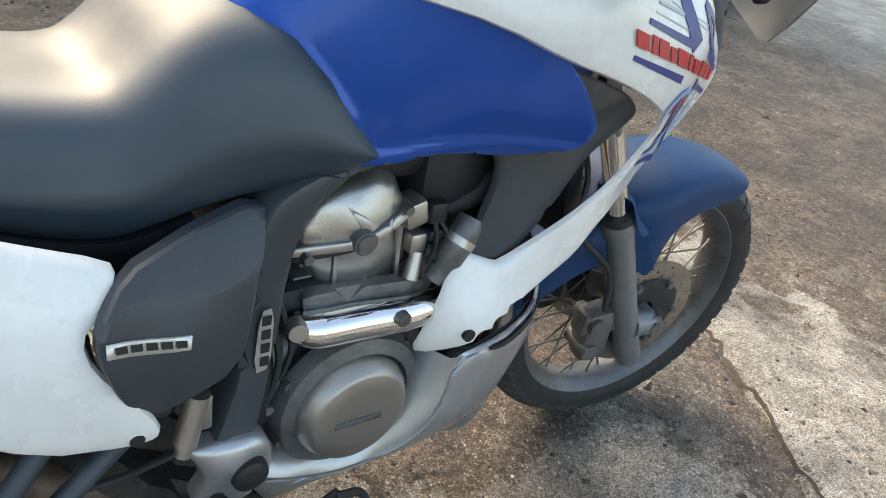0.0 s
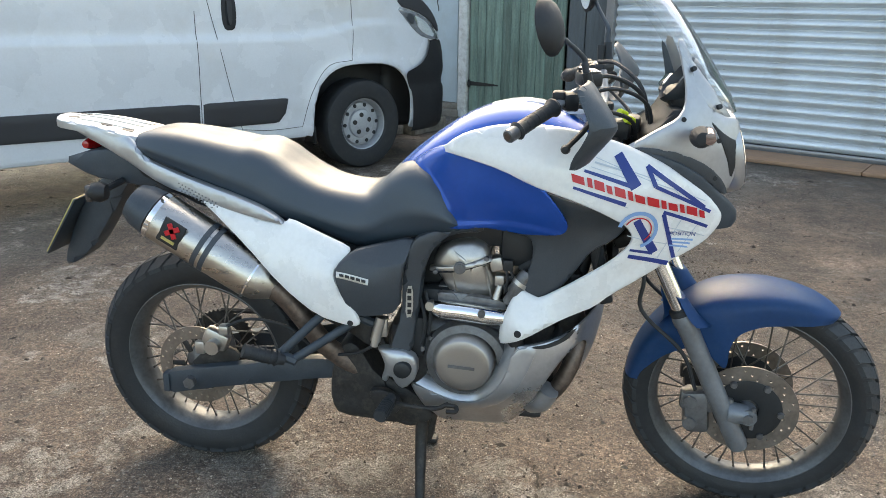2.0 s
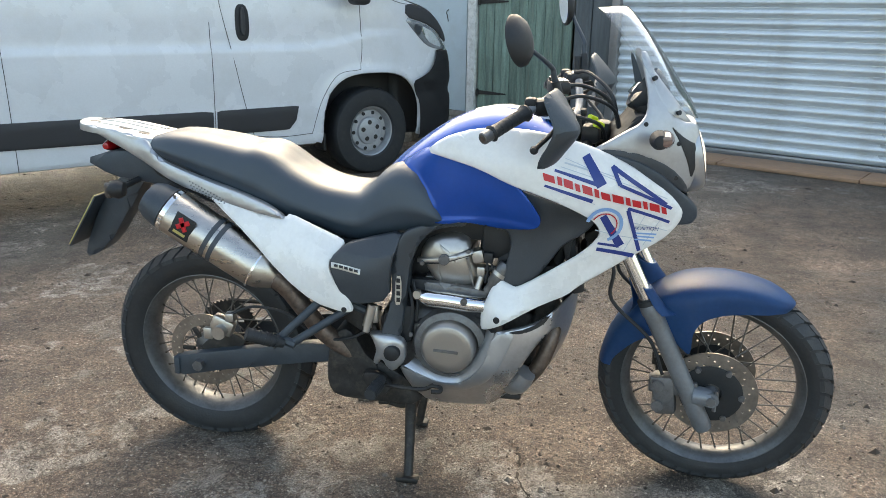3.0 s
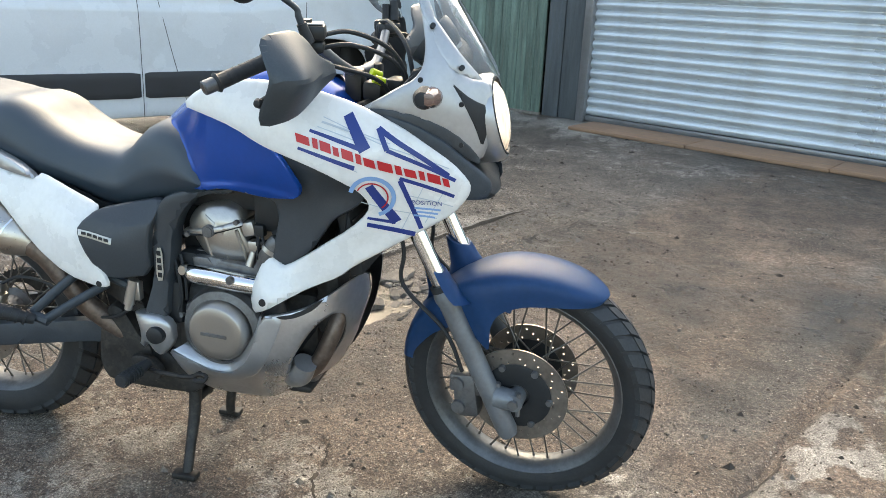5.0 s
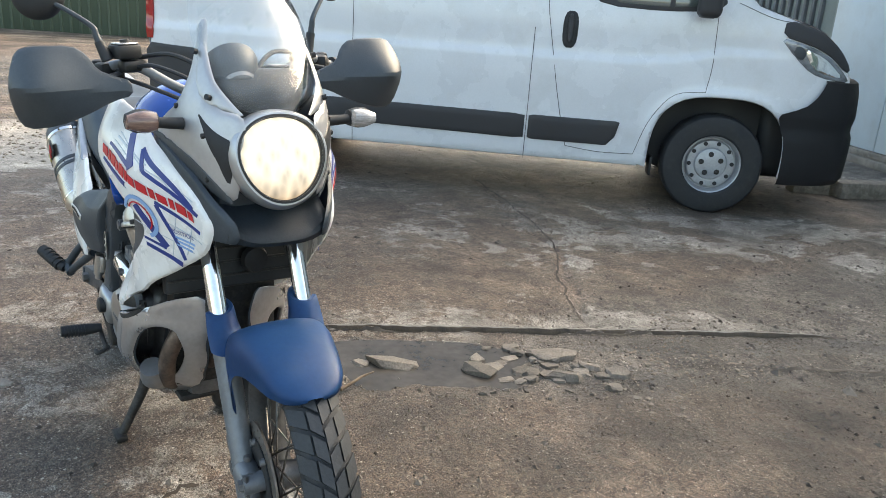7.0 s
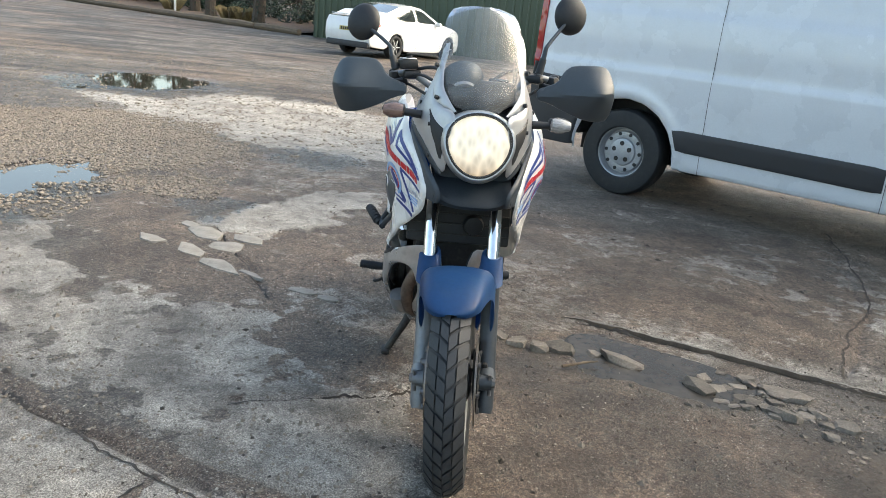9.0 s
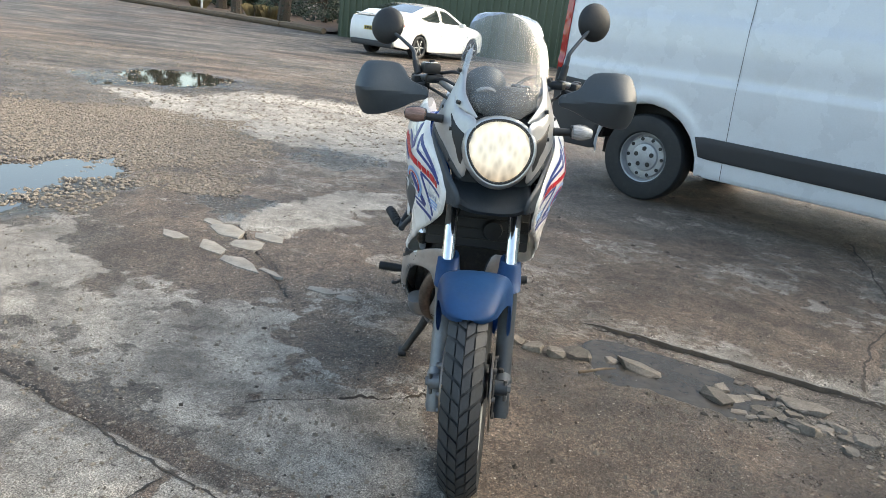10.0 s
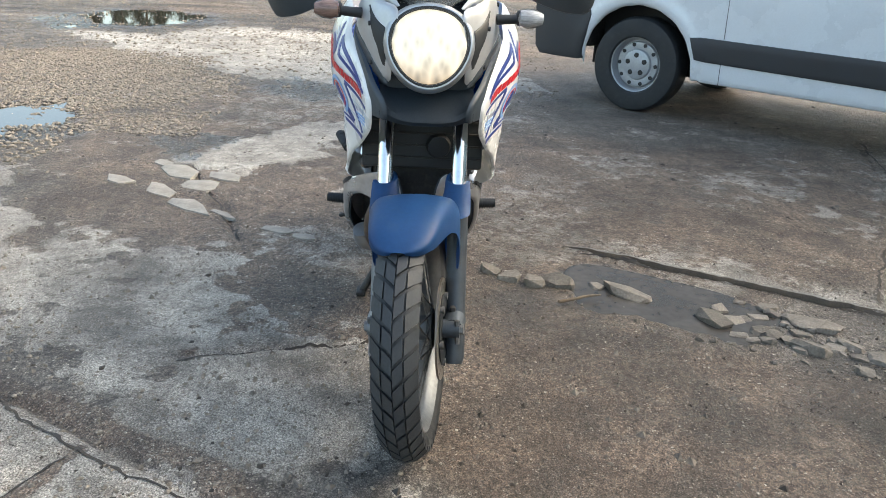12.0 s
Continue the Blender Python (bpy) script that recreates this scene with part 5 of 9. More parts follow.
bt = dead_tree(5)
q = E0 + ed * (el - 4.6) + inn * 1.6
bt.matrix_basis = pose(q.x, q.y, 0, 0, 0, 40)
for a, b, r in ((el - 2.0, 3.2, 100), (el - 9.0, 2.4, 200), (el - 12.5, 4.0, 300)):
    q = E0 + ed * a + inn * b
    copy_thing(bt, pose(q.x, q.y, 0, 0, 0, r))


def grass_tuft(seed):
    rnd = random.Random(seed)
    verts, faces = [], []
    for _ in range(130):
        a, r, hh = rnd.uniform(0, 6.28), rnd.uniform(0, 0.3), rnd.uniform(0.3, 0.85)
        x, y = math.cos(a) * r, math.sin(a) * r
        lx, ly = math.cos(a) * hh * 0.5, math.sin(a) * hh * 0.5
        k = len(verts)
        verts += [(x - 0.012, y, 0), (x + 0.012, y, 0), (x + lx * 0.5, y + ly * 0.5, hh * 0.8), (x + lx, y + ly, hh * 0.75)]
        faces += [(k, k + 1, k + 2), (k + 1, k + 3, k + 2)]
    me = bpy.data.meshes.new("grass_tuft")
    me.from_pydata(verts, [], faces)
    me.materials.append(M["drygrass"])
    return new("grass_tuft", me)


gt = grass_tuft(1)
for i, (a, b) in enumerate(((el - 6.2, 1.3), (el - 5.7, 1.7), (el - 11.0, 1.6))):
    q = E0 + ed * a + inn * b
    m = pose(q.x, q.y, 0.08, 0, 0, 70 * i)
    if i == 0:
        gt.matrix_basis = m
        tagged(gt, "dry straw-coloured grass tuft", "grass", "grass along the yard edge")
    else:
        copy_thing(gt, m)
post = E0 + ed * (el - 8.6) + inn * 0.2
tagged(part("marker_post", rbox((0, 0, 0.5), (0.10, 0.10, 1.1), 0.02), M["whitepost"], m=pose(post.x, post.y, 0, 0, 0, 20)), "short weathered pale marker post", "post")


# ---- vehicles ----
def arch(cx, cz, r, a0, a1, n=7):
    return [(cx + r * math.cos(radians(a0 + (a1 - a0) * k / (n - 1))), cz + r * math.sin(radians(a0 + (a1 - a0) * k / (n - 1)))) for k in range(n)]


def strip(points, half, crown=0.02, n=10):
    """A sheet across the vehicle through side points (x, z), from flank to flank."""
    bm = bmesh.new()
    rows = []
    for x, z in points:
        w = float(half([(x, z)])[0])
        rows.append([bm.verts.new((x, w * (2 * k / n - 1), z + crown * (1 - (2 * k / n - 1) ** 2))) for k in range(n + 1)])
    for a, b in zip(rows, rows[1:]):
        for k in range(n):
            bm.faces.new((a[k], a[k + 1], b[k + 1], b[k]))
    return bm


def road_wheel(name, parent, m, r, width, rim_r, rim_mat, holes, bolts, label, spokes=0):
    """A wheel turned round y, its outer face towards -y."""
    w = width / 2
    rim = lathe([(rim_r, -w * 0.86), (rim_r * 1.03, -w * 0.80), (rim_r * 0.95, -w * 0.74), (rim_r * 0.92, -w * 0.45), (rim_r * 0.88, -w * 0.16), (rim_r * 0.84, -w * 0.16), (rim_r * 0.79, -w * 0.42), (rim_r * 0.62, -w * 0.46), (rim_r * 0.56, -w * 0.44), (rim_r * 0.52, -w * 0.60), (rim_r * 0.30, -w * 0.70), (0, -w * 0.70)], 48)
    body = part(name, rim, rim_mat, parent, label, m)
    tyre = lathe([(rim_r * 0.98, -w * 0.82), (rim_r * 1.04, -w * 0.94), (r * 0.86, -w * 1.0), (r * 0.95, -w * 0.93), (r * 0.985, -w * 0.78), (r, -w * 0.5), (r, w * 0.5), (r * 0.985, w * 0.78), (r * 0.95, w * 0.93), (r * 0.86, w), (rim_r, w * 0.8), (rim_r * 0.95, 0)], 56)
    part("tyre", tyre, M["tyre"], body)
    if holes:
        h = part("vent_hole", lathe([(0, -0.006), (rim_r * 0.072, -0.006), (rim_r * 0.072, 0.01), (0, 0.01)], 12), M["black"], body, m=pose(0, 0, 0))
        for k in range(holes):
            a = 2 * math.pi * k / holes
            mm = Matrix.Translation((math.cos(a) * rim_r * 0.72, -w * 0.43, math.sin(a) * rim_r * 0.72))
            if k == 0:
                h.matrix_basis = mm
            else:
                share("vent_hole", h, body, mm)
    if bolts:
        h = part("wheel_bolt", lathe([(0, -0.004), (0.016, -0.004), (0.020, -0.002), (0.020, 0.016)], 12), M["blackdirty"], body)
        for k in range(bolts):
            a = 2 * math.pi * (k + 0.3) / bolts
            mm = Matrix.Translation((math.cos(a) * rim_r * 0.34, -w * 0.69, math.sin(a) * rim_r * 0.34))
            if k == 0:
                h.matrix_basis = mm
            else:
                share("wheel_bolt", h, body, mm)
    for k in range(spokes):
        a = 360 * k / spokes
        sp = rbox((rim_r * 0.52, -w * 0.72, 0), (rim_r * 0.85, 0.03, rim_r * 0.14), 0.01)
        if k == 0:
            first = part("spoke", sp, M["steel"], body, m=pose(0, 0, 0, 0, a, 0))
        else:
            sp.free()
            share("spoke", first, body, pose(0, 0, 0, 0, a, 0))
    return body


VDIR = Vector((0.672, 0.741, 0))
VLEFT = Vector((-0.741, 0.672, 0))
VPOS = Vector((-2.95, 1.72, 0)) + VLEFT * 0.985
VM = Matrix(((VDIR.x, VLEFT.x, 0, VPOS.x), (VDIR.y, VLEFT.y, 0, VPOS.y), (0, 0, 1, 0), (0, 0, 0, 1)))


def arch_van(cx, r, grow=0.0):
    """The squarish edge of a van's wheel arch, from front to rear."""
    pts = []
    for k in range(25):
        a = radians(-6 + 192 * k / 24)
        ca, sa = math.cos(a), math.sin(a)
        d = (abs(ca) ** 3 + abs(sa) ** 3) ** (1 / 3)
        pts.append((cx + (r + grow) * ca / d, 0.36 + (r + grow + 0.02) * sa / d))
    return pts


def van_half(p):
    p = np.atleast_2d(np.array(p, float))
    x, z = p[:, 0], p[:, 1]
    h = 1.0 - 0.115 * np.clip((z - 1.3) / 1.2, 0, 1) ** 1.3 - 0.03 * np.clip((0.6 - z) / 0.3, 0, 1)
    h = h - 0.20 * np.clip((x - 3.55) / 0.87, 0, 1) ** 3.6 - 0.04 * np.clip((-0.7 - x) / 0.25, 0, 1) ** 2
    low = 1.09 + 0.10 * np.clip((x - 2.7) / 0.7, 0, 1) ** 2
    h = h + 0.016 * (1 - smooth01(z, low - 0.015, low + 0.02)) * smooth01(z, 0.62, 0.95) * (1 - smooth01(x, 3.5, 4.0))
    h = h - 0.016 * smooth01(z, 1.525, 1.56) * (1 - smooth01(z, 2.02, 2.08)) * smooth01(2.06 - x, 0, 0.04) * smooth01(x, -0.84, -0.80)
    h = h + 0.020 * np.exp(-(((np.abs(x - 3.46) ** 3 + np.abs(z - 0.36) ** 3) ** (1 / 3) - 0.51) / 0.045) ** 2) * (z > 0.36)
    h = h + 0.018 * np.exp(-((np.hypot(x, z - 0.36) - 0.52) / 0.05) ** 2) * (z > 0.4)
    return h


def van():
    v = thing("panel_van", "white panel van with black plastic bumpers and rubbing strips", "van", VM)

    def right(a, b, h):
        return (a, -h, b)

    def left(a, b, h):
        return (a, h, b)

    up = [(-0.94, 0.45), (-0.96, 0.8), (-0.96, 1.4), (-0.93, 2.1), (-0.86, 2.42), (-0.6, 2.50), (1.0, 2.53), (2.3, 2.50), (2.72, 2.42), (3.05, 2.12), (3.58, 1.53), (3.80, 1.46), (4.06, 1.38), (4.26, 1.22), (4.37, 1.04), (4.41, 0.6), (4.36, 0.34)]
    outline = up + [(4.0, 0.29)] + arch_van(3.46, 0.485) + [(2.92, 0.32), (1.7, 0.32), (0.54, 0.32)] + arch(0, 0.36, 0.47, -6, 186, 11) + [(-0.5, 0.40)]
    for nm, pl in (("side_panel", right), ("side_panel", left)):
        part(nm, panel(outline, van_half, pl, 0.032, 0.02, 0.02, 1, cut=0.12), M["van"], v)
    fine = [tuple(q) for q in spline_n(np.array(up[:8]), 40)]
    part("roof", strip(fine, van_half, 0.04), M["van"], v)
    part("windscreen", strip(up[7:9] + [(2.85, 2.30)] + up[9:11], van_half, 0.03), M["glass"], v)
    part("scuttle", strip(up[10:12], van_half, 0.05), M["vanblack"], v)
    part("bonnet", strip([tuple(q) for q in spline_n(np.array(up[11:14]), 8)], van_half, 0.06), M["van"], v)
    rows = []
    for z, grow, x0 in ((0.265, -0.06, 3.955), (0.275, -0.025, 3.94), (0.32, 0.0, 3.932), (0.45, 0.008, 3.928), (0.56, 0.010, 3.920), (0.62, 0.008, 3.910), (0.66, -0.006, 3.895), (0.70, -0.006, 3.88), (0.76, 0.006, 3.855), (0.79, 0.008, 3.87), (0.825, 0.006, 3.97), (0.86, 0.004, 4.045), (0.92, 0.0, 4.105), (0.98, -0.008, 4.145), (1.03, -0.02, 4.175), (1.05, -0.045, 4.185), (1.06, -0.085, 4.19)):
        half_row = []
        a0 = math.asin(((x0 - 3.55) / 1.02) ** (1 / 0.56))
        for k in range(22):
            a = a0 + (math.pi / 2 - a0) * k / 21
            half_row.append((3.55 + (1.02 + grow) * math.sin(a) ** 0.56, (1.035 + grow) * math.cos(a) ** 0.56 if k < 21 else 0.0))
        rows.append([Vector((x, -y, z)) for x, y in half_row] + [Vector((x, y, z)) for x, y in half_row[:-1][::-1]])
    bm = loft(rows, False, False)
    bmesh.ops.solidify(bm, geom=bm.faces[:], thickness=-0.02)
    part("front_bumper", bm, M["vanblack"], v, "black plastic front bumper", angle=28)
    part("bumper_backing", rbox((4.05, 0, 0.62), (0.5, 1.5, 0.7), 0.1, 3), M["black"], v)
    part("underbody", join(rbox((1.73, 0, 0.50), (2.5, 1.84, 0.40), 0.05), rbox((1.5, 0.0, 0.34), (0.9, 0.5, 0.16), 0.04), tube([(2.7, 0.25, 0.31), (1.0, 0.3, 0.30), (-0.9, 0.45, 0.33)], 0.05, 10), rbox((3.46, 0, 0.62), (1.0, 1.0, 0.6), 0.05), rbox((0, 0, 0.62), (1.0, 1.2, 0.6), 0.05), rbox((4.0, 0, 0.5), (0.5, 1.2, 0.3), 0.04), rbox((-0.65, 0, 0.55), (0.4, 1.8, 0.2), 0.03)), M["blackdirty"], v)
    for s, pl in ((-1, right), (1, left)):
        for c in (0, 3.46):
            w = panel([(c - 0.54, 0.3)] + arch_van(c, 0.53)[::-1] + [(c + 0.54, 0.3)], 0.70, pl, 0.1, 0, 0.02, 0)
            part("wheel_liner", w, M["black"], v)

        def on(lift):
            return lambda p: van_half(p) + lift

        part("rubbing_strip", panel([(0.44, 0.645), (0.50, 0.47), (2.035, 0.45), (2.035, 0.635)], on(0.012), pl, 0.05, 0.006, 0.03, 1, cut=0.05), M["vanblack"], v, "black plastic rubbing strip")
        part("rubbing_strip", panel([(2.065, 0.635), (2.065, 0.45), (2.66, 0.45), (2.72, 0.52), (2.745, 0.635)], on(0.012), pl, 0.05, 0.006, 0.03, 1, cut=0.05), M["vanblack"], v, "black plastic rubbing strip")
        part("bonnet_edge", panel([(3.80, 1.445), (4.05, 1.385), (4.22, 1.265), (4.335, 1.13), (4.30, 1.10), (4.15, 1.215), (4.0, 1.275), (3.79, 1.325)], on(0.012), pl, 0.03, 0.006, 0.02, 1), M["vanblack"], v)
        part("rear_bumper_corner", panel([(-0.97, 0.35), (-0.99, 0.95), (-0.54, 0.93), (-0.41, 0.73), (-0.435, 0.60), (-0.475, 0.45), (-0.48, 0.35)], on(0.012), pl, 0.05, 0.012, 0.03, 1, cut=0.1), M["vanblack"], v)
        hl = part("headlamp", panel([(3.765, 1.325), (4.0, 1.272), (4.15, 1.210), (4.295, 1.095), (4.345, 1.035), (4.17, 1.045), (4.03, 1.085), (3.91, 1.18)], on(0.010), pl, 0.03, 0.010, 0.02, 1), M["lampclear"], v, "clear headlamp cover")
        part("lamp_bowl", panel([(3.86, 1.255), (3.93, 1.270), (3.98, 1.225), (3.95, 1.165), (3.90, 1.195)], on(0.0125), pl, 0.03, 0.004, 0.006, 1), M["darkgrey"], hl)
        part("reflector", panel([(3.94, 1.26), (4.10, 1.205), (4.24, 1.105), (4.28, 1.065), (4.16, 1.07), (4.03, 1.12)], on(0.013), pl, 0.03, 0.004, 0.006, 1), M["chrome"], hl)
        part("tail_lamp", panel([(-0.985, 0.98), (-0.985, 1.95), (-0.93, 1.95), (-0.915, 1.45), (-0.92, 0.98)], on(0.016), pl, 0.04, 0.01, 0.02, 1, cut=0.1), M["lens_red"], v)
        win = part("side_window", panel([(2.42, 1.56), (2.40, 2.12), (2.62, 2.22), (2.86, 2.15), (3.12, 1.86), (3.36, 1.56), (3.30, 1.49), (2.95, 1.465), (2.55, 1.48)], on(0.006), pl, 0.05, 0.008, 0.012, 1), M["tint"], v)
        part("window_seal", panel([(2.385, 1.55), (2.365, 2.13), (2.61, 2.255), (2.88, 2.18), (3.15, 1.88), (3.41, 1.55), (3.32, 1.462), (2.95, 1.438), (2.53, 1.452)], on(0.003), pl, 0.05, 0.004, 0.010, 1), M["vanblack"], win)
        part("window_pillar", panel([(2.985, 1.47), (2.985, 1.98), (3.02, 1.94), (3.02, 1.47)], on(0.011), pl, 0.05, 0.003, 0.01, 0), M["vanblack"], win)
        hd = part("door_handle", panel([(2.25, 1.14), (2.25, 1.40), (2.36, 1.40), (2.36, 1.14)], on(0.005), pl, 0.03, 0.004, 0.012, 2), M["black"], v, "black recessed door handle")
        part("handle_grip", panel([(2.285, 1.18), (2.285, 1.38), (2.325, 1.38), (2.325, 1.18)], on(0.024), pl, 0.02, 0.008, 0.02, 2), M["vanblack"], hd)
        seams = [[(2.36, 0.42), (2.27, 0.76), (2.195, 1.12), (2.125, 1.5), (2.11, 2.0), (2.18, 2.32)], [(2.05, 0.30), (2.05, 0.8), (2.05, 1.27)], [(3.33, 1.50), (3.34, 1.1), (3.32, 0.90)], [(3.32, 0.90), (3.10, 0.86), (2.95, 0.66), (2.87, 0.40)], [(2.87, 0.40), (2.6, 0.395), (2.36, 0.42)], [(0.70, 0.30), (0.69, 1.0), (0.66, 2.4)], [(3.93, 1.42), (3.72, 1.44), (3.46, 1.53)]]
        for sm in seams:
            pts = [tuple(q) for q in spline_n(np.array(sm), 14)]
            hh = van_half(pts)
            part("panel_gap", tube([(a, s * (h + 0.0014), b) for (a, b), h in zip(pts, hh)], 0.0024, 5, 1), M["seam"], v)
        mb = join(rbox((3.23, s * 1.16, 1.56), (0.16, 0.17, 0.30), 0.05, 3), rbox((3.26, s * 1.03, 1.50), (0.13, 0.16, 0.08), 0.02))
        mr = part("door_mirror", mb, M["vanblack"], v, "black door mirror")
        part("repeater", rbox((3.305, s * 1.19, 1.60), (0.02, 0.10, 0.05), 0.008), M["chrome"], mr)
        part("sill", tube([(-0.45 + 0.99, s * 0.945, 0.335), (2.91, s * 0.945, 0.335)], 0.026, 8), M["van"], v)
    for x in (0, 3.46):
        for s in (-1, 1):
            road_wheel("wheel", v, Matrix.Translation((x, s * 0.865, 0.370)) @ pose(0, 0, 0, 0, 20 * x, 0 if s < 0 else 180), 0.372, 0.235, 0.218, M["steel"], 10, 5, "plain silver steel wheel")
    part("mud_flap", rbox((3.02, -0.84, 0.31), (0.02, 0.16, 0.14), 0.005), M["black"], v)
    part("grille", rbox((4.40, 0, 0.75), (0.03, 1.0, 0.2), 0.01), M["black"], v)


van()


def car_half(p):
    p = np.atleast_2d(np.array(p, float))
    x, z = p[:, 0], p[:, 1]
    h = 0.90 - 0.26 * np.clip((z - 0.85) / 0.6, 0, 1) ** 1.2 - 0.05 * np.clip((0.45 - z) / 0.25, 0, 1)
    h = h - 0.22 * np.clip((x - 2.6) / 1.05, 0, 1) ** 2 - 0.14 * np.clip((-0.3 - x) / 0.75, 0, 1) ** 2
    return h + 0.018 * np.exp(-((np.hypot(x, z - 0.32) - 0.42) / 0.06) ** 2) + 0.018 * np.exp(-((np.hypot(x - 2.74, z - 0.32) - 0.42) / 0.06) ** 2)


def coupe():
    d = Vector((-0.811, 0.588, 0)).normalized()
    lf = Vector((-d.y, d.x, 0))
    pos = Vector((-18.6, -0.31, 0)) + lf * 0.85
    c = thing("parked_car", "white five-door saloon parked before the shed", "car", Matrix(((d.x, lf.x, 0, pos.x), (d.y, lf.y, 0, pos.y), (0, 0, 1, 0), (0, 0, 0, 1))))
    up = [(-0.98, 0.30), (-1.06, 0.55), (-1.04, 0.82), (-0.98, 1.02), (-0.72, 1.06), (-0.30, 1.22), (0.35, 1.41), (0.95, 1.47), (1.45, 1.42), (2.25, 1.03), (3.0, 0.92), (3.45, 0.75), (3.60, 0.5), (3.55, 0.25)]
    out = up + [(3.2, 0.2)] + arch(2.74, 0.32, 0.37, 0, 180, 7) + [(2.3, 0.2), (0.45, 0.2)] + arch(0, 0.32, 0.37, 0, 180, 7) + [(-0.5, 0.25)]

    def right(a, b, h):
        return (a, -h, b)

    def left(a, b, h):
        return (a, h, b)

    part("tail", strip([tuple(q) for q in spline_n(np.array(up[:4]), 12)], car_half, 0), M["carwhite"], c)
    part("boot_lid", strip([tuple(q) for q in spline_n(np.array(up[3:6]), 6)], car_half, 0.02), M["carwhite"], c)
    part("rear_window", strip(up[5:7], car_half, 0.03), M["glass"], c)
    part("roof", strip([tuple(q) for q in spline_n(np.array(up[6:9]), 8)], car_half, 0.03), M["carwhite"], c)
    part("windscreen", strip(up[8:10], car_half, 0.03), M["glass"], c)
    part("bonnet", strip([tuple(q) for q in spline_n(np.array(up[9:]), 12)], car_half, 0.02), M["carwhite"], c)
    part("underbody", rbox((1.3, 0, 0.36), (3.6, 1.2, 0.3), 0.05), M["black"], c)
    for s, pl in ((-1, right), (1, left)):
        part("side_panel", panel(out, car_half, pl, 0.06, 0.02, 0.02, 1, cut=0.15), M["carwhite"], c)
        part("side_window", panel([(-0.05, 1.10), (0.35, 1.32), (0.95, 1.39), (0.98, 1.04), (0.4, 1.03)], lambda p: car_half(p) + 0.006, pl, 0.06, 0.006, 0.01, 1, cut=0.12), M["glass"], c)
        part("side_window", panel([(1.03, 1.39), (1.42, 1.35), (2.08, 1.02), (1.06, 1.03)], lambda p: car_half(p) + 0.006, pl, 0.06, 0.006, 0.01, 1, cut=0.12), M["glass"], c)
        part("tail_lamp", panel([(-1.05, 0.78), (-1.0, 0.98), (-0.72, 0.95), (-0.66, 0.86), (-0.85, 0.80)], lambda p: car_half(p) + 0.008, pl, 0.05, 0.006, 0.01, 1), M["lens_red"], c)
        part("door_mirror", rbox((1.98, s * 0.96, 1.02), (0.12, 0.18, 0.12), 0.04), M["carwhite"], c)
        part("wheel_liner", join(*[panel([(q - 0.4, 0.2)] + arch(q, 0.32, 0.40, 180, 0, 7) + [(q + 0.4, 0.2)], 0.62, pl, 0.1, 0, 0.02, 0) for q in (0, 2.74)]), M["black"], c)
        for q in (0, 2.74):
            road_wheel("wheel", c, Matrix.Translation((q, s * 0.80, 0.325)) @ pose(0, 0, 0, 0, 0, 0 if s < 0 else 180), 0.325, 0.21, 0.23, M["black"], 0, 0, "dark wheel with pale alloy spokes", 6)
        for x0 in (1.005, 0.02):
            pts = [(x0, 0.3), (x0 + 0.01, 0.7), (x0, 1.0)]
            part("panel_gap", tube([(a, s * (h - 0.001), b) for (a, b), h in zip(pts, car_half(pts))], 0.006, 5, 3), M["seam"], c)
    part("number_plate", rbox((-1.065, 0, 0.72), (0.02, 0.52, 0.11), 0.004), M["yellow"], c, "yellow rear plate")
    for k in range(6):
        part("plate_mark", rbox((-1.078, -0.19 + 0.075 * k, 0.72), (0.004, 0.045, 0.07)), M["black"], c)
    part("rear_valance", rbox((-0.98, 0, 0.33), (0.16, 1.45, 0.16), 0.03), M["vanblack"], c)
    part("spoiler", rbox((-0.90, 0, 1.09), (0.16, 1.3, 0.02), 0.008), M["carwhite"], c)


coupe()


# ---- motorcycle ----
BIKE = thing("motorcycle", "white, blue and silver adventure motorcycle on its centre stand, headlamp lit", "motorcycle", Matrix.Translation((0, -0.02, 0)))


def R(a, b, h):
    return (a, -h, b)


def Lf(a, b, h):
    return (a, h, b)


SIDES = ((-1, R), (1, Lf))
RAKE = Vector((-0.447, 0, 0.894))
HEAD = Vector((1.185, 0, 0.85))
STEER = Matrix.Translation(HEAD) @ Matrix.Rotation(radians(-9), 4, RAKE) @ Matrix.Translation(-HEAD)
AXLE = Vector((1.521, 0, 0.329))
REAR = Vector((-0.026, 0, 0.327))


def tread(r, width, pitches, crown):
    """Chevron blocks proud of a tyre's crown."""
    bm = bmesh.new()

    def at(ang, v, lift):
        rr = r - crown * (abs(v) * 2) ** 2.2 + lift
        return bm.verts.new((rr * math.cos(ang), v * width, rr * math.sin(ang)))

    da = 2 * math.pi / pitches
    for k in range(pitches):
        for s in (-1, 1):
            off = 0.5 * da if s > 0 else 0.0
            for v0, v1, e0, e1, slant in ((0.014, 0.225, 0.07, 0.86, 0.42), (0.265, 0.53, 0.07, 0.84, 0.50)):
                base = off + (0.45 * da if v0 > 0.2 else 0.0)
                q = [(k * da + base + (e + slant * (v - v0) / (v1 - v0)) * da, s * v) for v, e in ((v0, e0), (v1, e0), (v1, e1), (v0, e1))]
                top = [at(a, v, 0.0) for a, v in q]
                low = [at(a, v, -0.012) for a, v in q]
                bm.faces.new(top)
                for i in range(4):
                    bm.faces.new((top[i], low[i], low[(i + 1) % 4], top[(i + 1) % 4]))
    return bm


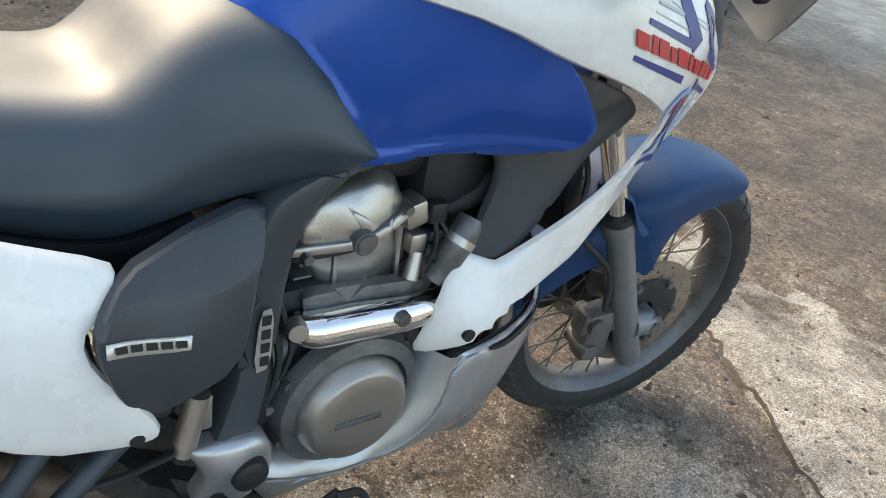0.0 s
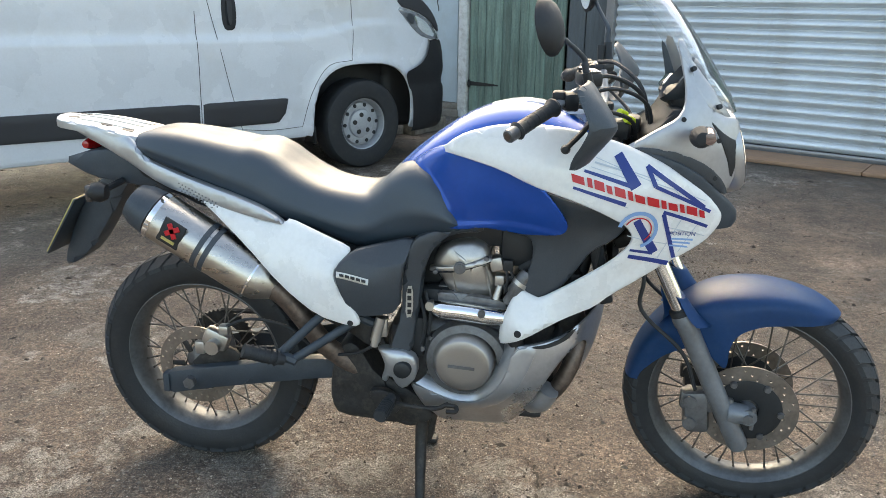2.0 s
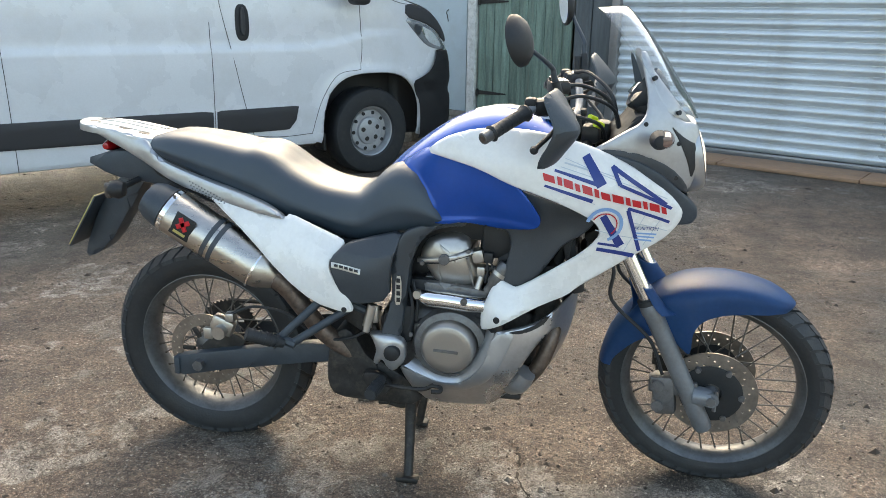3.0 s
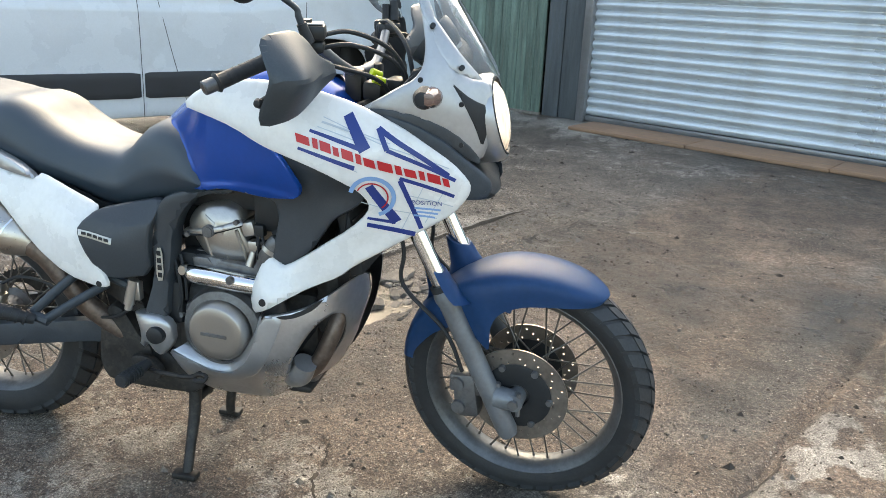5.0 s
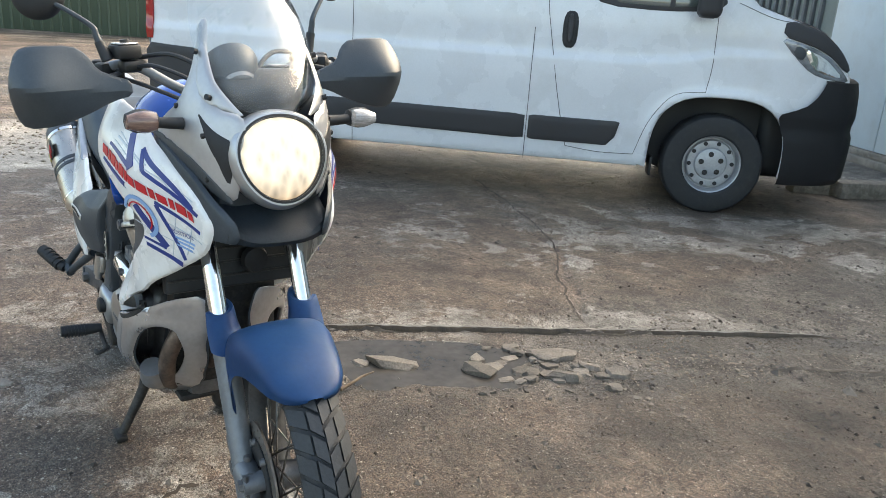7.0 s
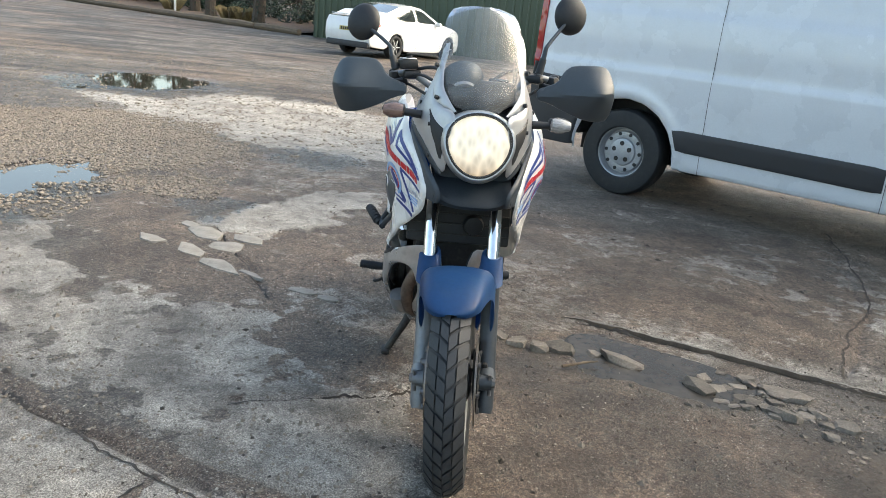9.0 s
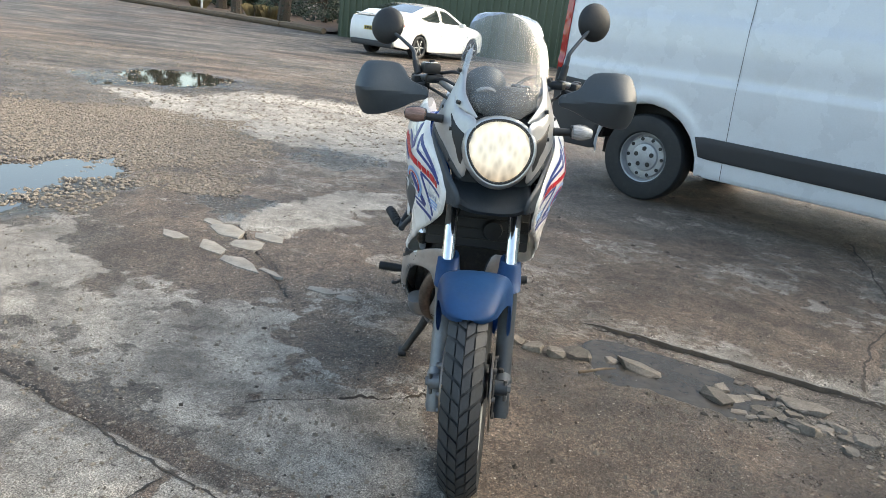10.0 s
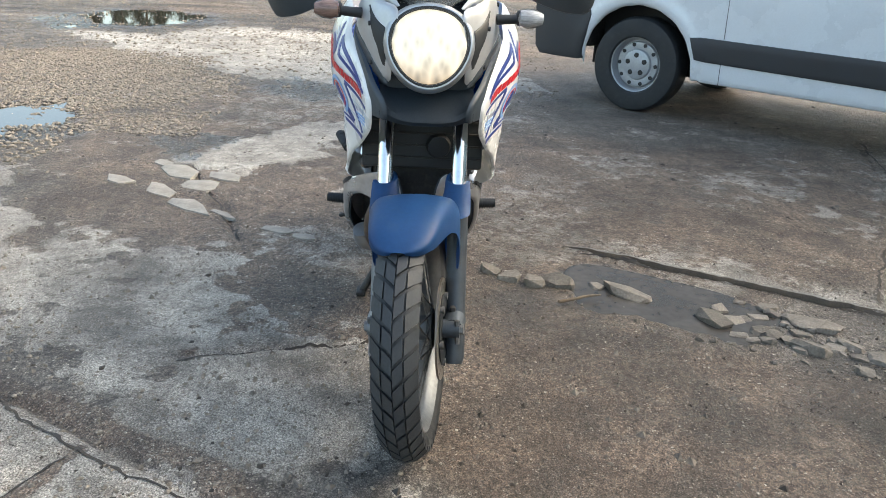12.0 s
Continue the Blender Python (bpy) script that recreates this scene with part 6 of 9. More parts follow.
def ring_disc(r1, r0, thick, holes, hr, rows):
    """A drilled brake disc in the xz plane."""
    circ = [(r1 * math.cos(2 * math.pi * k / 72), r1 * math.sin(2 * math.pi * k / 72)) for k in range(72)]
    inner = [(r0 * math.cos(2 * math.pi * k / 36), r0 * math.sin(2 * math.pi * k / 36)) for k in range(36)]
    hs = [inner]
    for k in range(holes):
        a = 2 * math.pi * k / holes
        rr = rows[k % len(rows)]
        hs.append([(rr * math.cos(a) + hr * math.cos(b), rr * math.sin(a) + hr * math.sin(b)) for b in (2 * math.pi * j / 6 for j in range(6))])
    return panel(circ, thick / 2, lambda a, b, h: (a, h, b), 0.016, 0, thick, 0, hs, hole_smooth=0)


def wheel(name, m, r, width, rim_r, hub_w, label, pitches):
    w = width / 2
    rw = w * 0.78
    rim = lathe([(rim_r + 0.014, -rw), (rim_r + 0.014, -rw + 0.005), (rim_r + 0.002, -rw + 0.011), (rim_r - 0.004, -rw * 0.45), (rim_r - 0.006, 0), (rim_r - 0.004, rw * 0.45), (rim_r + 0.002, rw - 0.011), (rim_r + 0.014, rw - 0.005), (rim_r + 0.014, rw), (rim_r + 0.006, rw + 0.002), (rim_r - 0.002, rw - 0.006), (rim_r - 0.013, rw * 0.55), (rim_r - 0.016, rw * 0.3), (rim_r - 0.017, 0), (rim_r - 0.016, -rw * 0.3), (rim_r - 0.013, -rw * 0.55), (rim_r - 0.002, -rw + 0.006), (rim_r + 0.006, -rw - 0.002)], 64, True)
    body = part(name, rim, M["rim"], BIKE, label, m)
    ty = lathe([(rim_r + 0.002, -rw * 0.95), (rim_r + 0.02, -w * 0.92), (rim_r + (r - rim_r) * 0.5, -w * 1.0), (r * 0.910, -w * 0.93), (r * 0.940, -w * 0.74), (r * 0.962, -w * 0.45), (r * 0.975, 0), (r * 0.962, w * 0.45), (r * 0.940, w * 0.74), (r * 0.910, w * 0.93), (rim_r + (r - rim_r) * 0.5, w), (rim_r + 0.02, w * 0.92), (rim_r + 0.002, rw * 0.95)], 72)
    part("tyre", ty, M["tyre"], body)
    part("tread", tread(r, width * 0.95, pitches, 0.026), M["tread"], body)
    hub = lathe([(0.0, -hub_w), (0.022, -hub_w), (0.030, -hub_w * 0.92), (0.050, -hub_w * 0.80), (0.052, -hub_w * 0.70), (0.034, -hub_w * 0.55), (0.028, 0), (0.034, hub_w * 0.55), (0.052, hub_w * 0.70), (0.050, hub_w * 0.80), (0.030, hub_w * 0.92), (0.022, hub_w), (0, hub_w)], 28)
    part("hub", hub, M["alloydark"], body)
    # crossed wire spokes
    first = {}
    n = 36
    for k in range(n):
        side = -1 if k % 2 else 1
        lead = 1 if (k // 2) % 2 else -1
        key = (side, lead)
        if key not in first:
            a = radians(lead * 52)
            p0 = (0.050 * math.cos(a), side * hub_w * 0.75, 0.050 * math.sin(a))
            p1 = (rim_r - 0.014, side * rw * 0.12, 0)
            sp = join(tube([p0, p1], 0.0024, 5, curve=False), tube([Vector(p1) * 0.955 + Vector(p0) * 0.045, p1], 0.0034, 5, curve=False))
            first[key] = part("spoke", sp, M["spoke"], body, m=pose(0, 0, 0, 0, 360 * k / n, 0))
        else:
            share("spoke", first[key], body, pose(0, 0, 0, 0, 360 * k / n, 0))
    return body


# rear wheel
rw = wheel("rear_wheel", Matrix.Translation(REAR), 0.335, 0.135, 0.230, 0.075, "wire-spoked rear wheel with dull alloy rim", 36)
part("brake_disc", ring_disc(0.120, 0.082, 0.005, 36, 0.0034, (0.095, 0.104, 0.112)), M["disc"], rw, "drilled steel brake disc", Matrix.Translation((0, -0.088, 0)))
arm = part("disc_carrier", rbox((0.066, 0, 0), (0.045, 0.006, 0.016), 0.002), M["blackdirty"], rw, m=pose(0, -0.086, 0))
for k in range(1, 6):
    share("disc_carrier", arm, rw, pose(0, -0.086, 0, 0, 60 * k, 0))
spr = [(0.098 + (0.008 if k % 2 else 0)) for k in range(86)]
part("sprocket", panel([(r * math.cos(2 * math.pi * k / 86), r * math.sin(2 * math.pi * k / 86)) for k, r in enumerate(spr)], 0.004, lambda a, b, h: (a, 0.086 + h, b), 0.03, 0, 0.007, 0, [[(0.06 * math.cos(q) + 0.0, 0.06 * math.sin(q)) for q in (2 * math.pi * j / 20 for j in range(20))]]), M["blackdirty"], rw)

# front wheel
FW = STEER @ Matrix.Translation(AXLE)
fw = wheel("front_wheel", FW, 0.329, 0.105, 0.248, 0.062, "wire-spoked front wheel with dull alloy rim", 42)
for s in (-1, 1):
    part("brake_disc", ring_disc(0.128, 0.078, 0.005, 40, 0.0034, (0.092, 0.104, 0.116)), M["disc"], fw, "drilled steel brake disc", Matrix.Translation((0, s * 0.070, 0)))
    part("disc_carrier", lathe([(0.03, s * 0.060), (0.086, s * 0.066), (0.088, s * 0.076), (0.072, s * 0.080), (0.03, s * 0.074)], 30), M["black"], fw)
    for k in range(6):
        a = 2 * math.pi * k / 6
        part("disc_bolt", move(lathe([(0, -0.006), (0.008, -0.006), (0.010, 0.004), (0, 0.004)], 10), Matrix.Translation((0.083 * math.cos(a), s * 0.079, 0.083 * math.sin(a)))), M["alloydark"], fw)

# fork


def leg_at(z, y):
    p = AXLE + Vector((-0.060, 0, 0))
    t = (z - p.z) / RAKE.z
    q = p + RAKE * t
    return Vector((q.x, y, q.z))


fork = part("fork", join(rbox((0, 0, 0), (0.11, 0.25, 0.035), 0.012, m=pose(0, 0, 0, 0, -26.6, 0))), M["blackdirty"], BIKE, "telescopic fork with grey sliders", STEER @ Matrix.Translation(leg_at(0.80, 0) + Vector((-0.035, 0, 0))))
fi = (STEER @ Matrix.Translation(leg_at(0.80, 0) + Vector((-0.035, 0, 0)))).inverted()


def under_fork(name, bm, material, label=""):
    return part(name, move(bm, fi @ STEER), material, fork, label)


for s in (-1, 1):
    y = s * 0.098
    under_fork("stanchion", tube([leg_at(1.02, y), leg_at(0.52, y)], 0.0205, 20, curve=False), M["chrome"], "polished chrome fork tube")
    sl = join(tube([leg_at(0.600, y), leg_at(0.590, y), leg_at(0.575, y), leg_at(0.565, y), leg_at(0.36, y), leg_at(0.24, y), leg_at(0.225, y)], [0.026, 0.030, 0.030, 0.027, 0.026, 0.027, 0.022], 20, curve=False),
              tube([AXLE + Vector((-0.05, y, 0)), AXLE + Vector((0.0, y, 0))], [0.030, 0.026], 14, curve=False), tube([AXLE + Vector((0.0, y - s * 0.030, 0)), AXLE + Vector((0, y + s * 0.018, 0))], 0.023, 16, curve=False))
    # the left slider's shade is painted by a darker material
    under_fork("slider", sl, M["forkgrey"] if s < 0 else M["forkshade"], "grey painted fork slider" if s < 0 else "grimy fork slider, shade put into its paint")
    under_fork("dust_seal", tube([leg_at(0.612, y), leg_at(0.598, y)], 0.029, 20, curve=False), M["rubber"])
    under_fork("axle_nut", tube([AXLE + Vector((0, y + s * 0.016, 0)), AXLE + Vector((0, y + s * 0.028, 0))], 0.014, 6, curve=False), M["alloydark"])
    under_fork("pinch_bolt", tube([AXLE + Vector((0.012, y + s * 0.012, -0.035)), AXLE + Vector((0.012, y + s * 0.012, 0.03))], 0.006, 6, curve=False), M["alloydark"])
    cal = AXLE + Vector((-0.128, s * 0.082, -0.015))
    cb = join(rbox((0, 0, 0), (0.065, 0.052, 0.125), 0.014, 2, pose(0, 0, 0, 0, -8, 0)), rbox((-0.03, 0, 0.03), (0.03, 0.04, 0.05), 0.008), tube([(-0.02, -0.034, 0.035), (-0.02, 0.034, 0.035)], 0.018, 12, curve=False), tube([(-0.015, -0.034, -0.03), (-0.015, 0.034, -0.03)], 0.018, 12, curve=False), rbox((0.055, s * 0.012, 0.03), (0.07, 0.016, 0.05), 0.006))
    under_fork("brake_caliper", move(cb, Matrix.Translation(cal)), M["alloydark"] if s < 0 else M["blackdirty"], "grimy cast brake caliper")
    under_fork("brake_hose", tube([cal + Vector((-0.01, s * 0.02, 0.07)), cal + Vector((-0.055, s * 0.03, 0.18)), leg_at(0.60, y) + Vector((-0.10, s * 0.012, 0.0)), leg_at(0.70, y) + Vector((-0.055, 0, 0)), leg_at(0.86, y * 0.6) + Vector((-0.06, 0, 0))], 0.0055, 8), M["rubber"])
under_fork("axle", tube([AXLE + Vector((0, -0.1, 0)), AXLE + Vector((0, 0.1, 0))], 0.012, 12, curve=False), M["alloydark"])
under_fork("top_clamp", move(rbox((0, 0, 0), (0.10, 0.25, 0.028), 0.012, 2, pose(0, 0, 0, 0, -26.6, 0)), Matrix.Translation(leg_at(1.01, 0) + Vector((-0.03, 0, 0)))), M["blackdirty"])
under_fork("steering_stem", tube([leg_at(0.80, 0) + Vector((-0.045, 0, 0)), leg_at(1.02, 0) + Vector((-0.045, 0, 0))], 0.03, 14, curve=False), M["black"])


# front mudguard
def mudguard():
    c = AXLE
    rows = []
    table = [(173, 0.336, 0.058, 0.022), (162, 0.339, 0.072, 0.040), (146, 0.341, 0.086, 0.056), (134, 0.342, 0.098, 0.072), (127, 0.343, 0.098, 0.108), (121, 0.343, 0.102, 0.160), (115, 0.344, 0.110, 0.150), (109, 0.345, 0.112, 0.106), (102, 0.346, 0.108, 0.078), (92, 0.348, 0.100, 0.064), (82, 0.350, 0.091, 0.056), (73, 0.352, 0.083, 0.050), (66, 0.353, 0.075, 0.042), (61.5, 0.352, 0.064, 0.033), (58.5, 0.351, 0.050, 0.022), (56.7, 0.350, 0.034, 0.014), (55.8, 0.349, 0.016, 0.006)]
    for ang, r, w, drop in spline_n(np.array(table), 60):
        a = radians(ang)
        rad = Vector((math.cos(a), 0, math.sin(a)))
        ring = []
        for k in range(29):
            u = -1 + 2 * k / 28
            au = abs(u)
            yy = math.copysign(w * math.sin(min(1, au / 0.78) * math.pi / 2) ** 0.92, u) if au else 0
            dd = 0.009 + 0.055 * au**2 * min(1, w / 0.09) + (max(0, drop - 0.034) * ((au - 0.42) / 0.58) ** 1.7 if au > 0.42 else 0)
            ring.append(c + rad * (r - dd) + Vector((0, yy, 0)))
        rows.append(ring)
    bm = loft(rows, False, False)
    bmesh.ops.solidify(bm, geom=bm.faces[:], thickness=0.004)
    return move(bm, STEER)


mg = part("front_mudguard", mudguard(), M["fender"], BIKE, "satin blue front mudguard", angle=70)
for s, pl in SIDES:
    # a collar that rises round each fork tube
    rows = []
    for f, grow in ((0.0, 2.0), (0.15, 1.55), (0.33, 1.28), (0.6, 1.12), (0.93, 1.04), (1.0, 0.98), (1.0, 0.72)):
        q = leg_at(0.578 + 0.078 * f, s * 0.098)
        ring = []
        for k in range(15):
            an = radians(115 + 225 * k / 14)
            ring.append(q + Vector((-math.cos(an) * 0.034 * grow, s * math.sin(an) * (0.0325 if math.sin(an) > 0 else 0.034) * min(grow, 1.15 if math.sin(an) > 0 else 9), 0.010 * math.cos(an) * f - 0.03 * max(0, math.cos(an)) * (1 - f))))
        rows.append(ring)
    bm = loft(rows, False, False)
    bmesh.ops.solidify(bm, geom=bm.faces[:], thickness=0.004)
    part("fork_collar", move(bm, STEER), M["fender"], mg)

# seat
SEAT = [(-0.185, 0.985, 0.958, 0.085), (-0.10, 1.008, 0.930, 0.122), (0.03, 0.998, 0.880, 0.140), (0.133, 0.980, 0.842, 0.152), (0.186, 0.980, 0.815, 0.158), (0.23, 0.964, 0.79, 0.160), (0.29, 0.922, 0.775, 0.158), (0.365, 0.886, 0.755, 0.152), (0.434, 0.872, 0.728, 0.150), (0.486, 0.872, 0.722, 0.156), (0.52, 0.893, 0.730, 0.162), (0.56, 0.932, 0.742, 0.168), (0.61, 0.955, 0.755, 0.176), (0.66, 0.945, 0.765, 0.186), (0.70, 0.912, 0.778, 0.194), (0.735, 0.862, 0.795, 0.196), (0.75, 0.835, 0.812, 0.188)]
rows = []
for x, zt, zb, w in spline_n(np.array(SEAT), 70):
    ring = []
    for k in range(40):
        a = 2 * math.pi * k / 40
        ca, sa = math.cos(a), math.sin(a)
        e = 5.5 if sa > 0 else 5
        den = (abs(ca) ** e + abs(sa) ** e) ** (1 / e)
        zc = zb + (zt - zb) * 0.42
        up = (zt - zc) if sa > 0 else (zc - zb)
        wz = w * (1.0 - (0.17 if sa > 0 else 0.10) * abs(sa / den))
        ring.append(Vector((x, wz * ca / den, zc + up * sa / den)))
    rows.append(ring)
part("seat", loft(rows), M["vinyl"], BIKE, "one-piece black vinyl seat, sun-bleached on top", angle=60)

rows = []
for x, zt, zb, w in spline_n(np.array(SEAT[:12]), 30):
    rows.append([Vector((x, sgn * w * f, zb + dz)) for sgn, f, dz in ((-1, 0.80, -0.060), (-1, 0.90, -0.03), (-1, 0.90, 0.012), (1, 0.90, 0.012), (1, 0.90, -0.03), (1, 0.80, -0.060))])
part("seat_base", loft(rows), M["black"], BIKE)

# tank
TANK = [(0.545, 0.905, 0.070), (0.567, 0.940, 0.085), (0.621, 0.990, 0.110), (0.702, 1.050, 0.140), (0.766, 1.086, 0.165), (0.829, 1.106, 0.185), (0.885, 1.112, 0.196), (0.94, 1.104, 0.196), (1.00, 1.082, 0.188), (1.06, 1.045, 0.172), (1.10, 1.0, 0.15)]
rows = []
for x, zt, w in spline_n(np.array(TANK), 46):
    ring = []
    zb = 0.80
    for k in range(32):
        a = 2 * math.pi * k / 32
        ca, sa = math.cos(a), math.sin(a)
        e = 2.3 if sa > 0 else 4
        den = (abs(ca) ** e + abs(sa) ** e) ** (1 / e)
        zc = zb + (zt - zb) * 0.35
        ring.append(Vector((x, w * ca / den, zc + ((zt - zc) if sa > 0 else (zc - zb)) * sa / den)))
    rows.append(ring)
tank = part("fuel_tank", loft(rows), M["blue"], BIKE, "glossy blue fuel tank", angle=60)
part("tank_pad", panel([(0.80, -0.028), (0.80, 0.028), (0.95, 0.040), (1.0, 0.0), (0.95, -0.040)], tps([(0.80, 0, 1.098), (0.88, 0, 1.113), (0.95, 0, 1.103), (1.0, 0, 1.084), (0.9, 0.06, 1.108), (0.9, -0.06, 1.108)]), lambda a, b, h: (a, b, h + 0.002), 0.02, 0.002, 0.004), M["white"], tank, "narrow white strip on the tank top")
part("filler_cap", move(lathe([(0, 0.012), (0.030, 0.012), (0.036, 0.006), (0.038, 0)], 28), pose(1.01, 0, 1.082, 90, 0, 0) @ pose(0, 0, 0, 0, 0, 0)), M["silver"], tank)

# tank flanks, shrouds, inner panels
FLANK = tps([(0.66, 0.97, 0.150), (0.72, 0.92, 0.182), (0.763, 0.87, 0.200), (0.735, 0.81, 0.190), (0.85, 0.95, 0.215), (0.85, 0.82, 0.202), (0.92, 0.92, 0.236), (1.0, 0.84, 0.246), (0.96, 0.80, 0.216), (0.70, 0.99, 0.165), (0.90, 0.87, 0.230), (0.917, 0.80, 0.204)])
SHROUD = tps([(0.70, 1.005, 0.178), (0.78, 1.06, 0.192), (0.85, 1.07, 0.205), (0.85, 0.975, 0.232), (0.97, 1.00, 0.262), (1.0, 0.975, 0.263), (0.98, 1.07, 0.222), (1.05, 1.06, 0.212), (1.12, 1.04, 0.205), (1.2, 0.95, 0.228), (1.335, 0.875, 0.158), (1.30, 0.95, 0.165), (1.26, 0.975, 0.180), (1.20, 0.74, 0.182), (1.05, 0.70, 0.222), (0.95, 0.645, 0.206), (0.894, 0.666, 0.186), (0.90, 0.557, 0.228), (0.85, 0.51, 0.182), (1.12, 0.82, 0.240), (1.30, 0.82, 0.158)])
WHITE = [(0.688, 1.002), (0.734, 1.041), (0.794, 1.064), (0.852, 1.076), (0.924, 1.079), (0.981, 1.075), (1.044, 1.062), (1.122, 1.040), (1.193, 1.010), (1.268, 0.966), (1.331, 0.920), (1.367, 0.879), (1.373, 0.859), (1.367, 0.836), (1.338, 0.796), (1.296, 0.768), (1.247, 0.740), (1.191, 0.706), (1.120, 0.666), (1.085, 0.635), (1.035, 0.613), (0.977, 0.582), (0.926, 0.549), (0.871, 0.511), (0.850, 0.504), (0.853, 0.565), (0.874, 0.623), (0.893, 0.665), (0.935, 0.649), (0.950, 0.646), (1.001, 0.680), (1.058, 0.722), (1.113, 0.760), (1.153, 0.800), (1.158, 0.825), (1.141, 0.850), (1.119, 0.865), (1.061, 0.894), (0.990, 0.920), (0.919, 0.941), (0.844, 0.970), (0.751, 0.989)]
INNER = tps([(1.13, 0.84, 0.196), (1.10, 0.79, 0.188), (0.91, 0.92, 0.212), (1.06, 0.88, 0.224), (1.08, 0.84, 0.190), (1.05, 0.78, 0.195), (0.95, 0.645, 0.194), (0.91, 0.68, 0.186), (0.92, 0.77, 0.186), (0.88, 0.81, 0.180)])
BLUE_ARM = [(0.598, 0.952), (0.612, 0.940), (0.650, 0.905), (0.695, 0.860), (0.700, 0.815), (0.735, 0.808), (0.800, 0.822), (0.846, 0.818), (0.906, 0.811), (0.965, 0.817), (1.002, 0.827), (1.008, 0.852), (0.992, 0.876), (0.965, 0.912), (0.920, 0.955), (0.845, 0.995), (0.781, 1.020), (0.700, 1.012), (0.640, 0.980)]


def tank_side(p):
    """Half width of the tank at side points (x, z)."""
    p = np.atleast_2d(np.array(p, float))
    t = np.array(TANK)
    zt, w = np.interp(p[:, 0], t[:, 0], t[:, 1]), np.interp(p[:, 0], t[:, 0], t[:, 2])
    zc = 0.80 + (zt - 0.80) * 0.35
    f = np.clip((p[:, 1] - zc) / (zt - zc), 0, 1)
    return w * np.maximum(1 - f**2.3, 0) ** (1 / 2.3)


def flank(p):
    """The tank side swelling out of the tank with a soft crease above its lower lip."""
    p = np.atleast_2d(np.array(p, float))
    a, b = tank_side(p) + 0.002, FLANK(p)
    fade = np.clip((p[:, 0] - 0.60) / 0.16, 0, 1) ** 0.7
    b = a + np.maximum(b - a, 0) * fade
    lip = 0.818 + 0.014 * np.sin((p[:, 0] - 0.73) / 0.27 * math.pi)
    rim = np.minimum(near_line(p[:, 0], p[:, 1], (0.598, 0.955), (0.662, 0.898)), near_line(p[:, 0], p[:, 1], (0.662, 0.898), (0.698, 0.852)))
    rim = np.minimum(rim, near_line(p[:, 0], p[:, 1], (0.698, 0.852), (0.702, 0.812)))
    raised = (1 - smooth01(rim, 0.016, 0.026)) * smooth01(p[:, 0], 0.60, 0.64)
    top_edge = np.minimum(near_line(p[:, 0], p[:, 1], (0.598, 0.955), (0.64, 0.980)), near_line(p[:, 0], p[:, 1], (0.64, 0.980), (0.70, 1.012)))
    b = b - 0.012 * (1 - smooth01(top_edge, 0.0, 0.014))
    return b + 0.006 * smooth01(lip + 0.012 - p[:, 1], 0.0, 0.012) + 0.005 * raised


def graphic(a, b, w0, w1=None):
    """A straight bar on the shroud from a to b."""
    w1 = w0 if w1 is None else w1
    a, b = np.array(a), np.array(b)
    d = (b - a) / np.linalg.norm(b - a)
    nn = np.array((-d[1], d[0]))
    return [tuple(a + nn * w0), tuple(b + nn * w1), tuple(b - nn * w1), tuple(a - nn * w0)]


def decal(name, outline, material, parent, pl, lift=0.0016, smooth=0, holes=()):
    return part(name, panel(outline, lambda p: SHROUD(p) + lift, pl, 0.012, 0, 0.0012, smooth, holes), material, parent)


